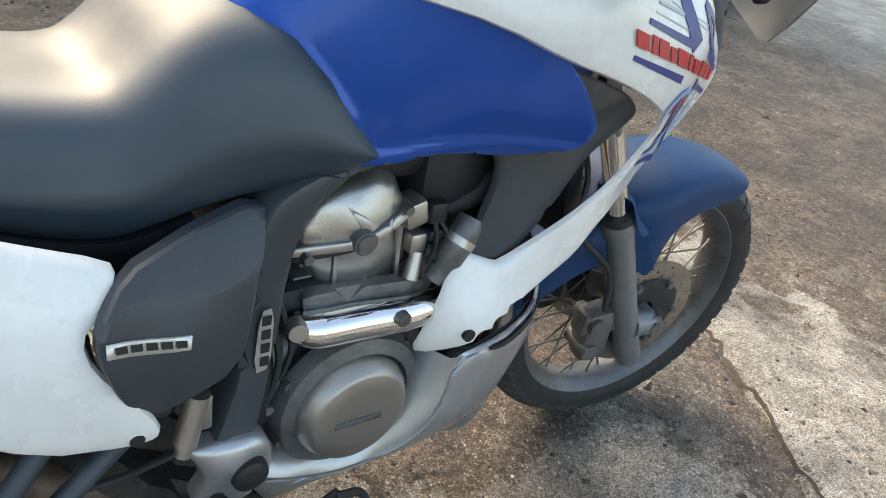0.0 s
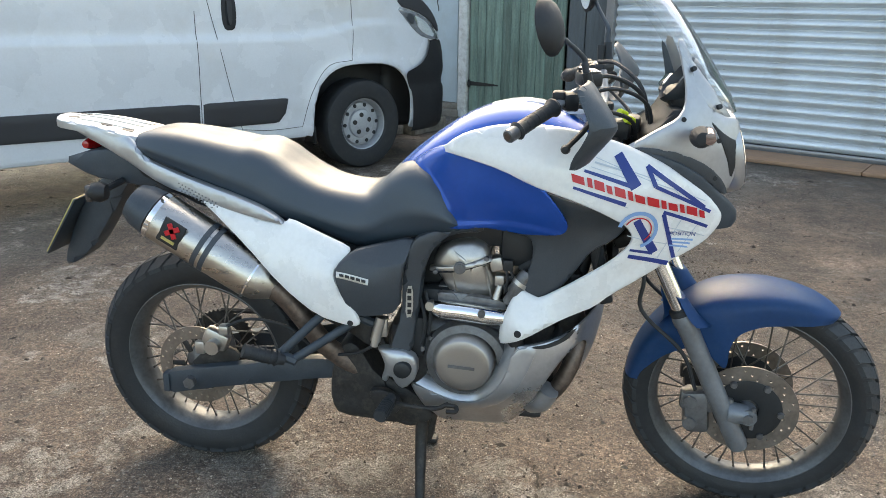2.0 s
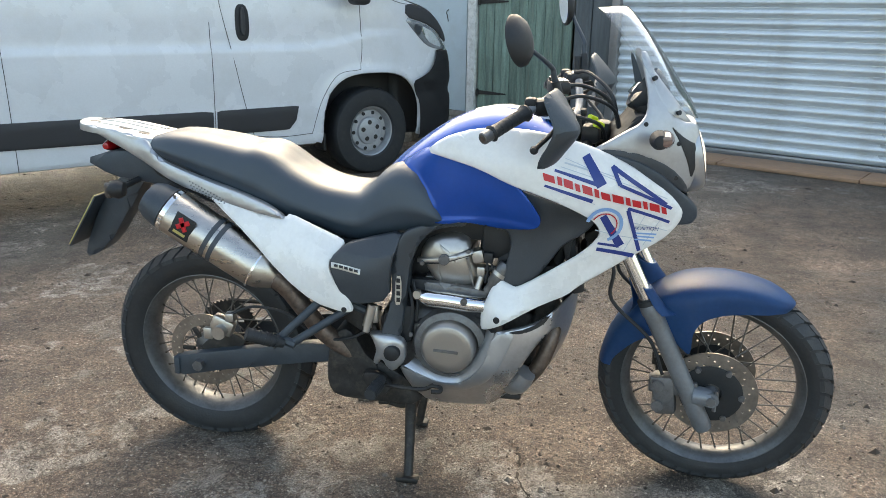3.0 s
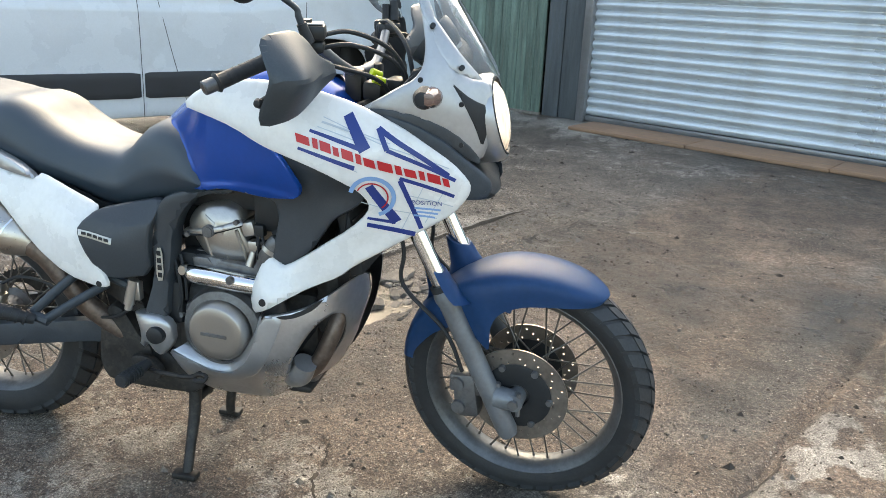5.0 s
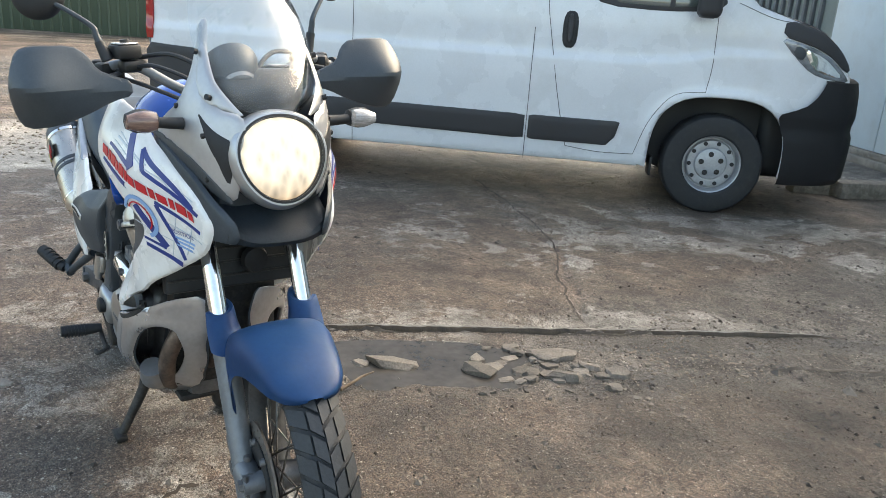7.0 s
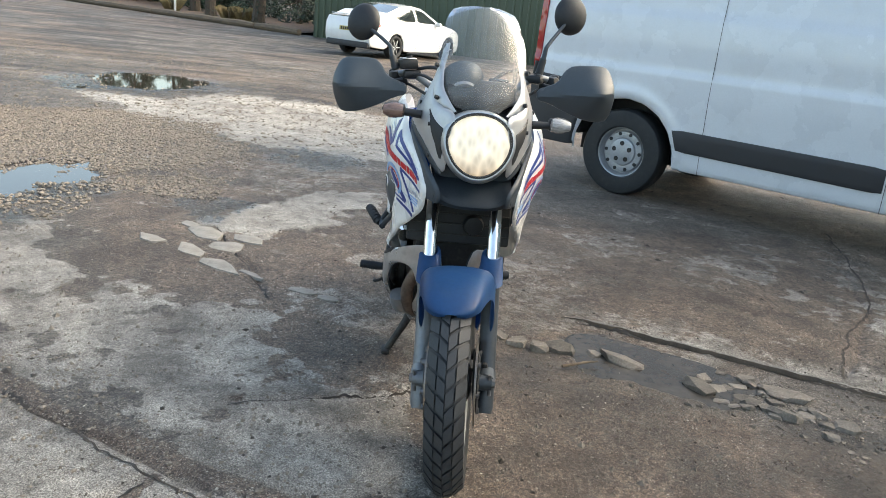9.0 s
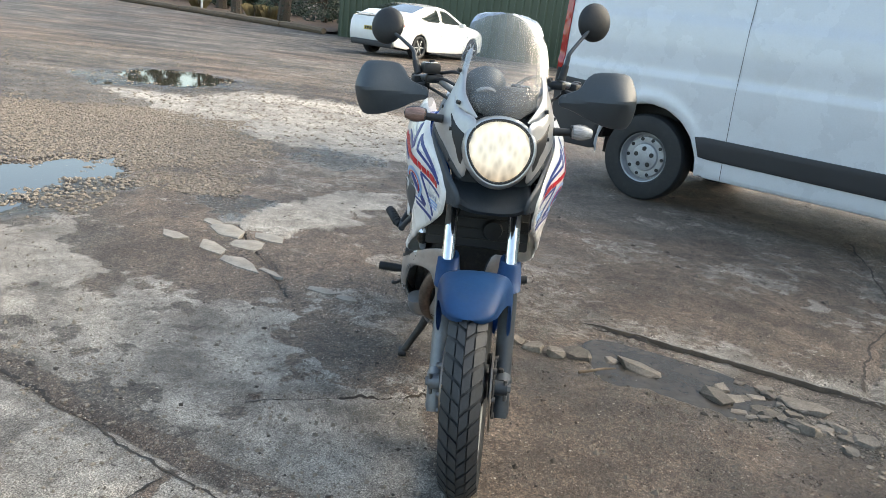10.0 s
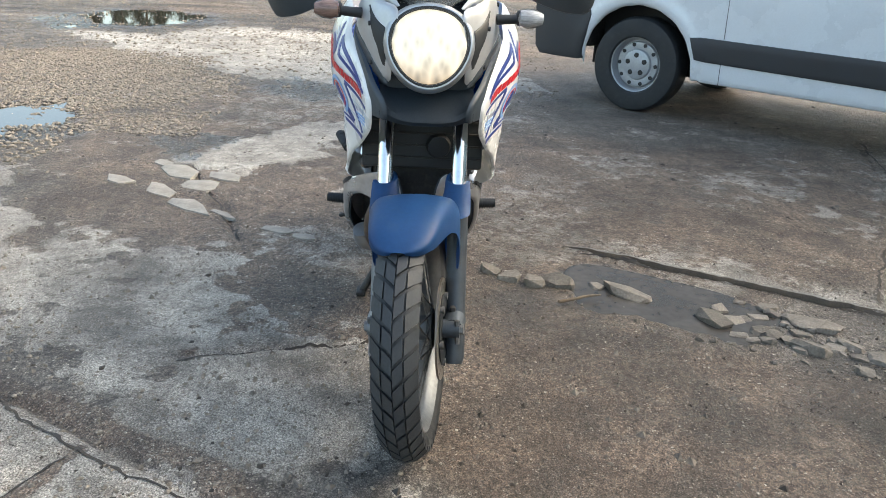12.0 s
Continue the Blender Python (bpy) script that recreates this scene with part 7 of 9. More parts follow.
for s, pl in SIDES:
    part("tank_flank", panel(BLUE_ARM, flank, pl, 0.007, 0.003, 0.02, 2), M["blue"], tank, "glossy blue tank side")
    part("inner_panel", panel([(0.905, 0.932), (0.990, 0.912), (1.062, 0.888), (1.125, 0.862), (1.148, 0.836), (1.118, 0.800), (1.066, 0.770), (1.046, 0.738), (1.001, 0.673), (0.950, 0.641), (0.919, 0.649), (0.906, 0.666), (0.916, 0.704), (0.929, 0.761), (0.920, 0.799), (0.874, 0.801), (0.95, 0.83)], INNER, pl, 0.02, 0.008, 0.012, 2), M["darkgrey"], BIKE, "dark grey inner cowl")
    sh = part("shroud", panel(WHITE, SHROUD, pl, 0.016, 0.009, 0.008, 1, cut=0.25), M["white"], BIKE, "white side cowl with blue and red graphics")
    part("bolt", tube([(0.900, s * 0.220, 0.557), (0.900, s * 0.2305, 0.557)], 0.009, 12, curve=False), M["black"], sh)
    for a, b, w0, w1 in (((1.110, 1.019), (1.155, 0.947), 0.010, 0.013), ((1.035, 0.984), (1.150, 0.948), 0.003, 0.005), ((1.178, 0.994), (1.325, 0.889), 0.005, 0.005), ((1.178, 0.994), (1.200, 0.948), 0.005, 0.005), ((1.200, 0.948), (1.340, 0.878), 0.004, 0.004), ((1.225, 0.885), (1.338, 0.840), 0.004, 0.004), ((1.012, 0.946), (1.134, 0.908), 0.003, 0.005), ((1.163, 0.868), (1.215, 0.778), 0.009, 0.011), ((1.155, 0.790), (1.212, 0.776), 0.003, 0.004), ((1.226, 0.880), (1.266, 0.760), 0.005, 0.005), ((1.153, 0.773), (1.253, 0.746), 0.005, 0.006)):
        decal("stripe", graphic(a, b, w0, w1), M["navy"], sh, pl)
    for r0, r1, a0, a1, mt in ((0.040, 0.049, 165, -75, M["paleblue"]), (0.031, 0.034, 150, -55, M["red"])):
        arc = [(1.168 + r1 * math.cos(radians(a0 + (a1 - a0) * k / 16)), 0.842 + r1 * math.sin(radians(a0 + (a1 - a0) * k / 16))) for k in range(17)]
        arc += [(1.168 + r0 * math.cos(radians(a1 + (a0 - a1) * k / 16)), 0.842 + r0 * math.sin(radians(a1 + (a0 - a1) * k / 16))) for k in range(17)]
        decal("stripe", arc, mt, sh, pl, 0.0028)
    for a, b in (((1.06, 1.012), (1.325, 0.905)), ((1.05, 0.992), (1.16, 0.958)), ((1.135, 0.985), (1.205, 0.962)), ((1.20, 0.985), (1.225, 0.955)), ((1.245, 0.94), (1.262, 0.92)), ((1.18, 0.815), (1.30, 0.785)), ((1.235, 0.845), (1.335, 0.815)), ((1.275, 0.868), (1.225, 0.76)), ((1.315, 0.85), (1.275, 0.775)), ((1.09, 0.92), (1.14, 0.90)), ((1.145, 0.83), (1.20, 0.81))):
        decal("hairline", graphic(a, b, 0.0009), M["hairline"], sh, pl, 0.0010)
    # a red emblem band of plain slanted bars
    d, up_ = np.array((0.956, -0.293)), np.array((0.15, 0.989))
    o = np.array((1.008, 0.9605))
    for k, (u, wd) in enumerate(((0.0, 0.030), (0.037, 0.012), (0.054, 0.024), (0.084, 0.013), (0.103, 0.026), (0.135, 0.012), (0.153, 0.024), (0.183, 0.030), (0.219, 0.013), (0.238, 0.024), (0.268, 0.012), (0.286, 0.028), (0.320, 0.014))):
        q, ht = o + d * (u + 0.002), 0.0190 if k % 3 else 0.0165
        decal("emblem_bar", [tuple(q), tuple(q + d * wd), tuple(q + d * (wd - 0.007) + up_ * ht), tuple(q - d * 0.007 + up_ * ht)], M["red"], sh, pl, 0.0034)
    for k in range(3):
        decal("small_print", graphic((1.250, 0.8125 - 0.009 * k), (1.308 - 0.006 * k, 0.805 - 0.009 * k), 0.0022), M["paleblue"], sh, pl)
    decal("small_print", graphic((1.058, 1.002), (1.118, 0.985), 0.0020), M["hairline"], sh, pl)


def lettering(text, origin, along, size, material, parent, s):
    """Printed words that follow the shroud."""
    cu = bpy.data.curves.new("lettering", "FONT")
    cu.body, cu.size = text, size
    tmp = bpy.data.objects.new("lettering", cu)
    scene.collection.objects.link(tmp)
    dg = bpy.context.evaluated_depsgraph_get()
    me = bpy.data.meshes.new_from_object(tmp.evaluated_get(dg))
    bpy.data.objects.remove(tmp)
    d, u = np.array(along) / np.linalg.norm(along), None
    u = np.array((-d[1], d[0]))
    if d[0] < 0:
        u = -u
    for v in me.vertices:
        p = np.array(origin) + d * v.co.x + u * v.co.y
        v.co = Vector((p[0], s * (float(SHROUD([p])[0]) + 0.003), p[1]))
    me.materials.append(material)
    ob = new("lettering", me)
    ob.parent = parent
    return ob


for sh, s in zip([o for o in BIKE.children if o.name.startswith("shroud")], (-1, 1)):
    if s < 0:
        lettering("POSITION", (1.247, 0.8225), (0.99, -0.10), 0.0145, M["navy"], sh, s)
    else:
        lettering("POSITION", (1.315, 0.815), (-0.99, 0.10), 0.0145, M["navy"], sh, s)

# tail
TAILW = tps([(-0.37, 1.02, 0.062), (-0.29, 1.0, 0.090), (-0.16, 0.97, 0.112), (-0.11, 0.92, 0.122), (-0.04, 0.89, 0.134), (0.05, 0.86, 0.152), (0.155, 0.84, 0.172), (0.285, 0.80, 0.192), (-0.30, 0.98, 0.086), (-0.17, 0.925, 0.108), (-0.16, 0.995, 0.100), (-0.30, 1.02, 0.080)])
WTAIL = tps([(0.065, 0.844, 0.160), (0.175, 0.735, 0.200), (0.27, 0.62, 0.225), (0.45, 0.53, 0.230), (0.49, 0.55, 0.234), (0.436, 0.68, 0.236), (0.46, 0.74, 0.208), (0.30, 0.81, 0.182), (0.09, 0.845, 0.160)])
COVER_FLAT = tps([(0.436, 0.699, 0.243), (0.474, 0.744, 0.212), (0.627, 0.777, 0.182), (0.60, 0.69, 0.205), (0.59, 0.573, 0.202), (0.47, 0.555, 0.228), (0.446, 0.687, 0.242), (0.521, 0.675, 0.236), (0.55, 0.745, 0.200)])


def COVER(p):
    """The side cover with its folded upper facet."""
    p = np.atleast_2d(np.array(p, float))
    fold = np.interp(p[:, 0], [0.44, 0.475, 0.55, 0.60, 0.63], [0.712, 0.728, 0.712, 0.716, 0.735])
    return COVER_FLAT(p) + 0.010 - 0.42 * np.clip(p[:, 1] - fold, 0, 1) - 0.10 * np.clip(fold - p[:, 1], 0, 1)


for s, pl in SIDES:
    tf = part("tail_cowl", panel([(-0.395, 1.020), (-0.359, 1.028), (-0.287, 1.020), (-0.219, 1.008), (-0.164, 0.996), (-0.143, 0.976), (-0.114, 0.939), (-0.041, 0.913), (0.05, 0.887), (0.153, 0.862), (0.238, 0.834), (0.292, 0.802), (0.282, 0.794), (0.158, 0.816), (0.046, 0.841), (-0.062, 0.867), (-0.167, 0.922), (-0.249, 0.964), (-0.328, 0.995), (-0.385, 1.008)], TAILW, pl, 0.014, 0.008, 0.022, 1), M["silver"], BIKE, "silver tail cowl")
    for k in range(34):
        gx, gz = -0.01 + 0.010 * (k % 12) + 0.004 * (k // 12), 0.880 - 0.0038 * (k % 12) - 0.010 * (k // 12)
        gh = float(TAILW([(gx, gz)])[0])
        part("grip_dimple", tube([(gx, s * (gh - 0.002), gz), (gx, s * (gh + 0.0012), gz)], 0.0024, 6, curve=False), M["forkgrey"], tf)
    part("tail_side_panel", panel([(0.056, 0.839), (0.083, 0.818), (0.183, 0.741), (0.286, 0.641), (0.385, 0.568), (0.465, 0.545), (0.494, 0.548), (0.498, 0.565), (0.468, 0.617), (0.437, 0.664), (0.431, 0.694), (0.450, 0.709), (0.469, 0.738), (0.464, 0.752), (0.379, 0.784), (0.303, 0.812), (0.292, 0.801), (0.246, 0.801), (0.160, 0.820), (0.081, 0.840)], WTAIL, pl, 0.018, 0.008, 0.010, 1), M["white"], BIKE, "white rear side panel")
    part("panel_bolt", tube([(0.472, s * 0.222, 0.557), (0.472, s * 0.2345, 0.557)], 0.008, 10, curve=False), M["black"], BIKE)
    cv = part("side_cover", panel([(0.439, 0.710), (0.472, 0.744), (0.524, 0.755), (0.626, 0.777), (0.619, 0.742), (0.603, 0.696), (0.594, 0.580), (0.511, 0.568), (0.478, 0.574), (0.454, 0.627), (0.437, 0.683)], COVER, pl, 0.009, 0.006, 0.02, 1), M["darkgrey"], BIKE, "dark grey plastic side cover", angle=14)
    bd = part("badge", panel([(0.444, 0.701), (0.524, 0.682), (0.522, 0.667), (0.444, 0.686)], lambda p: COVER(p) + 0.004, pl, 0.02, 0.001, 0.003, 0), M["badge"], cv, "small silver maker's plate")
    for k in range(5):
        a = 0.452 + 0.0138 * k
        part("badge_mark", panel([(a, 0.6965 - 0.0033 * k), (a + 0.0105, 0.694 - 0.0033 * k), (a + 0.0105, 0.687 - 0.0033 * k), (a, 0.6895 - 0.0033 * k)], lambda p: COVER(p) + 0.0056, pl, 0.02, 0, 0.001, 0), M["black"], bd)
    part("frame_spar", panel([(0.631, 0.779), (0.669, 0.797), (0.738, 0.812), (0.80, 0.812), (0.80, 0.797), (0.745, 0.794), (0.708, 0.782), (0.670, 0.742), (0.651, 0.687), (0.644, 0.612), (0.634, 0.544), (0.623, 0.460), (0.582, 0.455), (0.562, 0.465), (0.599, 0.575), (0.599, 0.675), (0.612, 0.741)], tps([(0.63, 0.78, 0.188), (0.75, 0.80, 0.172), (0.64, 0.6, 0.190), (0.60, 0.46, 0.198)]), pl, 0.02, 0.008, 0.05, 1), M["darkgrey"], BIKE, "dark grey frame spar")
    pv = part("pivot_plate", panel([(0.528, 0.476), (0.605, 0.480), (0.640, 0.456), (0.641, 0.401), (0.606, 0.360), (0.585, 0.372), (0.570, 0.405), (0.556, 0.374), (0.541, 0.382), (0.556, 0.427), (0.546, 0.452)], tps([(0.53, 0.47, 0.196), (0.63, 0.44, 0.208), (0.60, 0.37, 0.204), (0.59, 0.44, 0.220), (0.55, 0.38, 0.200)]), pl, 0.015, 0.010, 0.03, 1), M["silver"], BIKE, "silver footrest hanger plate")
    part("pivot_cap", move(lathe([(0, -0.006), (0.014, -0.006), (0.022, -0.002), (0.024, 0.008), (0.024, 0.03)], 24), pose(0.604, s * 0.222, 0.428, 0, 0, 0 if s < 0 else 180)), M["black"], pv)
    # rider's and passenger's footrests
    o_ = 0.0 if s < 0 else 0.04
    pg = part("footrest", tube([(0.575, s * (0.215 - o_), 0.345), (0.572, s * (0.255 - o_), 0.345), (0.568, s * (0.325 - o_), 0.348)], [0.012, 0.017, 0.016], 10, 3), M["rubber"], BIKE, "ribbed rubber footrest")
    part("rib", join(*[tube([(0.574 - 0.001 * k, s * (0.26 - o_ + 0.009 * k), 0.3455), (0.574 - 0.001 * k, s * (0.263 - o_ + 0.009 * k), 0.3455)], 0.0195, 10, curve=False) for k in range(7)]), M["rubber"], pg)
    hg = part("footrest_hanger", join(tube([(0.475, s * 0.205, 0.548), (0.40, s * 0.228, 0.500), (0.315, s * 0.250, 0.445)], 0.012, 10), tube([(0.415, s * 0.195, 0.585), (0.36, s * 0.225, 0.535), (0.285, s * 0.250, 0.462)], 0.012, 10), tube([(0.33, s * 0.25, 0.445), (0.275, s * 0.252, 0.465)], 0.014, 8, curve=False), tube([(0.52, s * 0.175, 0.535), (0.40, s * 0.19, 0.585)], 0.012, 8, curve=False)), M["dark"], BIKE, "black tubular passenger footrest hanger")
    part("passenger_footrest", join(tube([(0.300, s * 0.262, 0.452), (0.262, s * 0.285, 0.470), (0.212, s * 0.312, 0.495)], [0.014, 0.019, 0.019], 10, 4), *[tube([(0.285 - 0.014 * k, s * (0.271 + 0.0075 * k), 0.459 + 0.0068 * k), (0.281 - 0.014 * k, s * (0.273 + 0.0075 * k), 0.461 + 0.0068 * k)], 0.0215, 10, curve=False) for k in range(5)]), M["rubber"], hg, "ribbed rubber passenger footrest")
    part("swingarm_leg", join(panel([(-0.108, 0.320), (0.05, 0.352), (0.34, 0.402), (0.40, 0.40), (0.40, 0.345), (0.34, 0.338), (0.05, 0.285), (-0.100, 0.252)], 0.140, pl, 0.04, 0.006, 0.032, 1, cut=0.1), rbox((-0.105, s * 0.125, 0.288), (0.02, 0.036, 0.058), 0.004)), M["dark"], BIKE, "box-section swingarm leg")
    part("axle_nut", tube([(-0.028, s * 0.140, 0.300), (-0.028, s * 0.158, 0.300)], 0.018, 6, curve=False), M["alloydark"], BIKE)
    # rear indicators
    ind = part("rear_indicator", join(move(lathe([(0, -0.030), (0.018, -0.028), (0.026, -0.012), (0.028, 0.004), (0.020, 0.020), (0, 0.024)], 16), pose(-0.225, s * 0.165, 0.852, 0, 0, 80 * s)), tube([(-0.20, s * 0.09, 0.868), (-0.215, s * 0.145, 0.858)], 0.010, 8, curve=False)), M["black"], BIKE)
    part("lens", rbox((-0.246, s * 0.165, 0.850), (0.022, 0.046, 0.048), 0.010, 3), M["lens_smoke"], ind, "smoked indicator lens")

RACK = tps([(-0.41, 0, 1.034), (-0.30, 0, 1.024), (-0.16, 0, 1.000), (-0.30, 0.09, 1.018), (-0.30, -0.09, 1.018), (-0.16, 0.1, 0.994), (-0.16, -0.1, 0.994), (-0.40, 0.06, 1.026), (-0.40, -0.06, 1.026)])
rk = part("luggage_rack", panel([(-0.412, -0.030), (-0.412, 0.030), (-0.395, 0.060), (-0.34, 0.080), (-0.25, 0.095), (-0.15, 0.104), (-0.13, 0.07), (-0.14, 0.0), (-0.13, -0.07), (-0.15, -0.104), (-0.25, -0.095), (-0.34, -0.080), (-0.395, -0.060)], RACK, lambda a, b, h: (a, b, h), 0.02, 0.006, 0.022, 1), M["silver"], BIKE, "silver grab rail and rack plate")
for a, b in ((-0.36, 0.03), (-0.36, -0.03), (-0.25, 0.055), (-0.25, -0.055), (-0.185, 0.06), (-0.185, -0.06)):
    part("slot", panel([(a - 0.016, b - 0.009), (a - 0.016, b + 0.009), (a + 0.016, b + 0.009), (a + 0.016, b - 0.009)], lambda p: RACK(p) + 0.001, lambda x, y, h: (x, y, h), 0.008, 0, 0.002, 2), M["black"], rk)
for b in (-0.045, 0.0, 0.045):
    part("ridge", panel([(-0.37, b - 0.004), (-0.37, b + 0.004), (-0.17, b + 0.006), (-0.17, b - 0.006)], lambda p: RACK(p) + 0.003, lambda x, y, h: (x, y, h), 0.02, 0.001, 0.005, 1), M["silver"], rk)
part("undertail", panel([(-0.385, 0.918), (-0.284, 0.950), (-0.231, 0.955), (-0.13, 0.940), (-0.02, 0.890), (0.16, 0.83), (0.16, 0.78), (0.02, 0.80), (-0.053, 0.838), (-0.194, 0.856), (-0.301, 0.872)], 0.085, R, 0.03, 0.012, 0.17, 1), M["dark"], BIKE, "dark plastic undertail")
part("tail_lamp", move(lathe([(0, -0.078), (0.010, -0.074), (0.018, -0.05), (0.019, 0.0), (0.018, 0.05), (0.010, 0.074), (0, 0.078)], 20), pose(-0.308, 0, 0.960)), M["lens_red"], BIKE, "red tail lamp")
part("plate_bracket", panel([(-0.310, 0.865), (-0.215, 0.860), (-0.252, 0.794), (-0.355, 0.640), (-0.438, 0.585), (-0.449, 0.610), (-0.395, 0.733)], 0.035, R, 0.03, 0.008, 0.07, 1), M["dark"], BIKE, "dark plastic plate bracket")
pm = pose(-0.408, 0, 0.728, 0, 33, 0)
np_ = part("number_plate", move(rbox((0, 0, 0), (0.004, 0.18, 0.19), 0.001), pm), M["yellow"], BIKE, "yellow rear plate")
part("plate_backing", move(rbox((0.005, 0, 0), (0.005, 0.186, 0.196), 0.001), pm), M["dark"], np_)
for k in range(7):
    part("plate_mark", move(rbox((-0.0035, -0.065 + 0.043 * (k % 4), 0.035 - 0.075 * (k // 4)), (0.002, 0.030, 0.052)), pm), M["black"], np_)

# silencer and pipes
A, B_ = Vector((-0.062, -0.174, 0.802)), Vector((0.245, -0.174, 0.622))
dv = (B_ - A).normalized()
can = part("silencer", tube([A, A + dv * 0.004, B_ - dv * 0.06, B_ - dv * 0.03, B_, B_ + dv * 0.012], [0.065, 0.066, 0.066, 0.060, 0.042, 0.034], 36, curve=False, flat=0.88), M["titan"], BIKE, "brushed steel aftermarket silencer")
part("end_cap", tube([A - dv * 0.075, A - dv * 0.070, A - dv * 0.045, A - dv * 0.004], [0.034, 0.048, 0.060, 0.0655], 36, curve=False, flat=0.88), M["dark"], can, "black carbon end cap")
for t in (0.0, 0.145, 0.168, 0.292):
    part("band", tube([A + dv * t, A + dv * (t + 0.014)], 0.0675 if t < 0.29 else 0.0650, 36, curve=False, flat=0.88), M["chrome"] if t in (0.0, 0.292) else M["darkgrey"], can)
for t in (0.007, 0.30):
    for an in (60, 180, 300):
        u = Vector((0, -math.cos(radians(an)), math.sin(radians(an))))
        part("rivet", move(lathe([(0, 0.004), (0.004, 0.003), (0.005, 0)], 8), Matrix.Translation(A + dv * t + Vector((u.z * 0.5 * 0.068, u.y * 0.059, u.z * 0.86 * 0.068)))), M["alloydark"], can)
nv = Vector((0, -1, 0))
upv = dv.cross(nv).normalized()
if upv.z < 0:
    upv = -upv
bmx = Matrix((dv, nv, upv)).transposed().to_4x4()
bmx = bmx @ Matrix.Scale(1.25, 4)
bmx.translation = A + dv * 0.074 + Vector((0, -0.0590, 0)) + upv * 0.006
pb = part("maker_patch", move(rbox((0, 0, 0), (0.050, 0.004, 0.056), 0.004), bmx), M["black"], can, "black patch with a red mark")
part("patch_mark", move(join(rbox((0, 0, 0), (0.011, 0.003, 0.034), 0.001, 1, pose(0, 0, 0, 0, 42, 0)), rbox((0, 0, 0), (0.011, 0.003, 0.034), 0.001, 1, pose(0, 0, 0, 0, -42, 0))), bmx @ Matrix.Translation((0, 0.003, 0.006))), M["red"], pb)
part("patch_bar", move(rbox((0, 0, 0), (0.030, 0.002, 0.006)), bmx @ Matrix.Translation((0, 0.003, -0.017))), M["yellow"], pb)
part("link_pipe", tube([B_ + dv * 0.005, (0.285, -0.170, 0.585), (0.335, -0.162, 0.515), (0.375, -0.15, 0.455), (0.43, -0.13, 0.40), (0.52, -0.11, 0.33)], [0.033, 0.029, 0.028, 0.028, 0.028, 0.028], 18), M["pipe"], BIKE, "heat-browned exhaust link pipe")
part("header_pipe", tube([(0.95, -0.02, 0.66), (1.03, -0.05, 0.60), (1.055, -0.11, 0.52), (1.035, -0.145, 0.43), (0.985, -0.135, 0.345), (0.90, -0.10, 0.295), (0.70, -0.09, 0.29), (0.5, -0.10, 0.32)], 0.022, 14), M["pipe"], BIKE, "rusty brown exhaust header")
part("header_pipe", tube([(0.90, 0.06, 0.66), (0.99, 0.07, 0.56), (1.01, 0.02, 0.44), (0.96, -0.04, 0.34), (0.8, -0.03, 0.29)], 0.022, 14), M["pipe"], BIKE, "rusty brown exhaust header")
part("pipe_collar", tube([(0.985, -0.175, 0.385), (0.965, -0.165, 0.348), (0.940, -0.14, 0.325)], [0.030, 0.034, 0.030], 18), M["silverdull"], BIKE)
part("exhaust_box", panel([(0.385, 0.345), (0.383, 0.275), (0.408, 0.232), (0.55, 0.226), (0.680, 0.228), (0.655, 0.300), (0.60, 0.345), (0.52, 0.370), (0.475, 0.452), (0.44, 0.468), (0.400, 0.43)], 0.150, R, 0.03, 0.02, 0.26, 1), M["blackdirty"], BIKE, "grimy black collector box")
part("brake_pedal", join(tube([(0.555, -0.215, 0.330), (0.628, -0.222, 0.326), (0.695, -0.226, 0.328), (0.728, -0.230, 0.346)], 0.0065, 8), tube([(0.722, -0.236, 0.346), (0.750, -0.244, 0.348), (0.752, -0.262, 0.344), (0.728, -0.262, 0.342)], 0.006, 8)), M["blackdirty"], BIKE, "black brake pedal")
part("heel_guard", panel([(0.500, 0.345), (0.56, 0.35), (0.60, 0.31), (0.58, 0.275), (0.53, 0.28)], 0.190, R, 0.02, 0.006, 0.02, 2), M["blackdirty"], BIKE)
part("master_cylinder", join(tube([(0.530, -0.205, 0.50), (0.546, -0.20, 0.565)], 0.014, 12, curve=False), tube([(0.527, -0.206, 0.485), (0.531, -0.205, 0.502)], 0.010, 10, curve=False), rbox((0.552, -0.195, 0.535), (0.02, 0.02, 0.05), 0.004)), M["alloy"], BIKE, "small rear brake cylinder")
part("subframe_plate", panel([(0.40, 0.56), (0.50, 0.54), (0.56, 0.47), (0.56, 0.44), (0.50, 0.47), (0.44, 0.51), (0.37, 0.54)], 0.172, R, 0.03, 0.004, 0.02, 1), M["blackdirty"], BIKE)

# rear caliper
part("rear_caliper", join(rbox((0.045, -0.108, 0.425), (0.075, 0.035, 0.055), 0.012, 2, pose(0, 0, 0, 0, 25, 0)), tube([(0.045, -0.150, 0.412), (0.045, -0.09, 0.412)], 0.021, 18, curve=False), rbox((0.072, -0.11, 0.455), (0.03, 0.03, 0.03), 0.006), rbox((-0.005, -0.11, 0.395), (0.03, 0.02, 0.04), 0.006)), M["alloy"], BIKE, "cast rear brake caliper")
part("rear_brake_hose", tube([(0.075, -0.112, 0.465), (0.16, -0.125, 0.50), (0.27, -0.14, 0.49), (0.36, -0.15, 0.43), (0.46, -0.17, 0.44), (0.53, -0.20, 0.485)], 0.0045, 8), M["rubber"], BIKE)
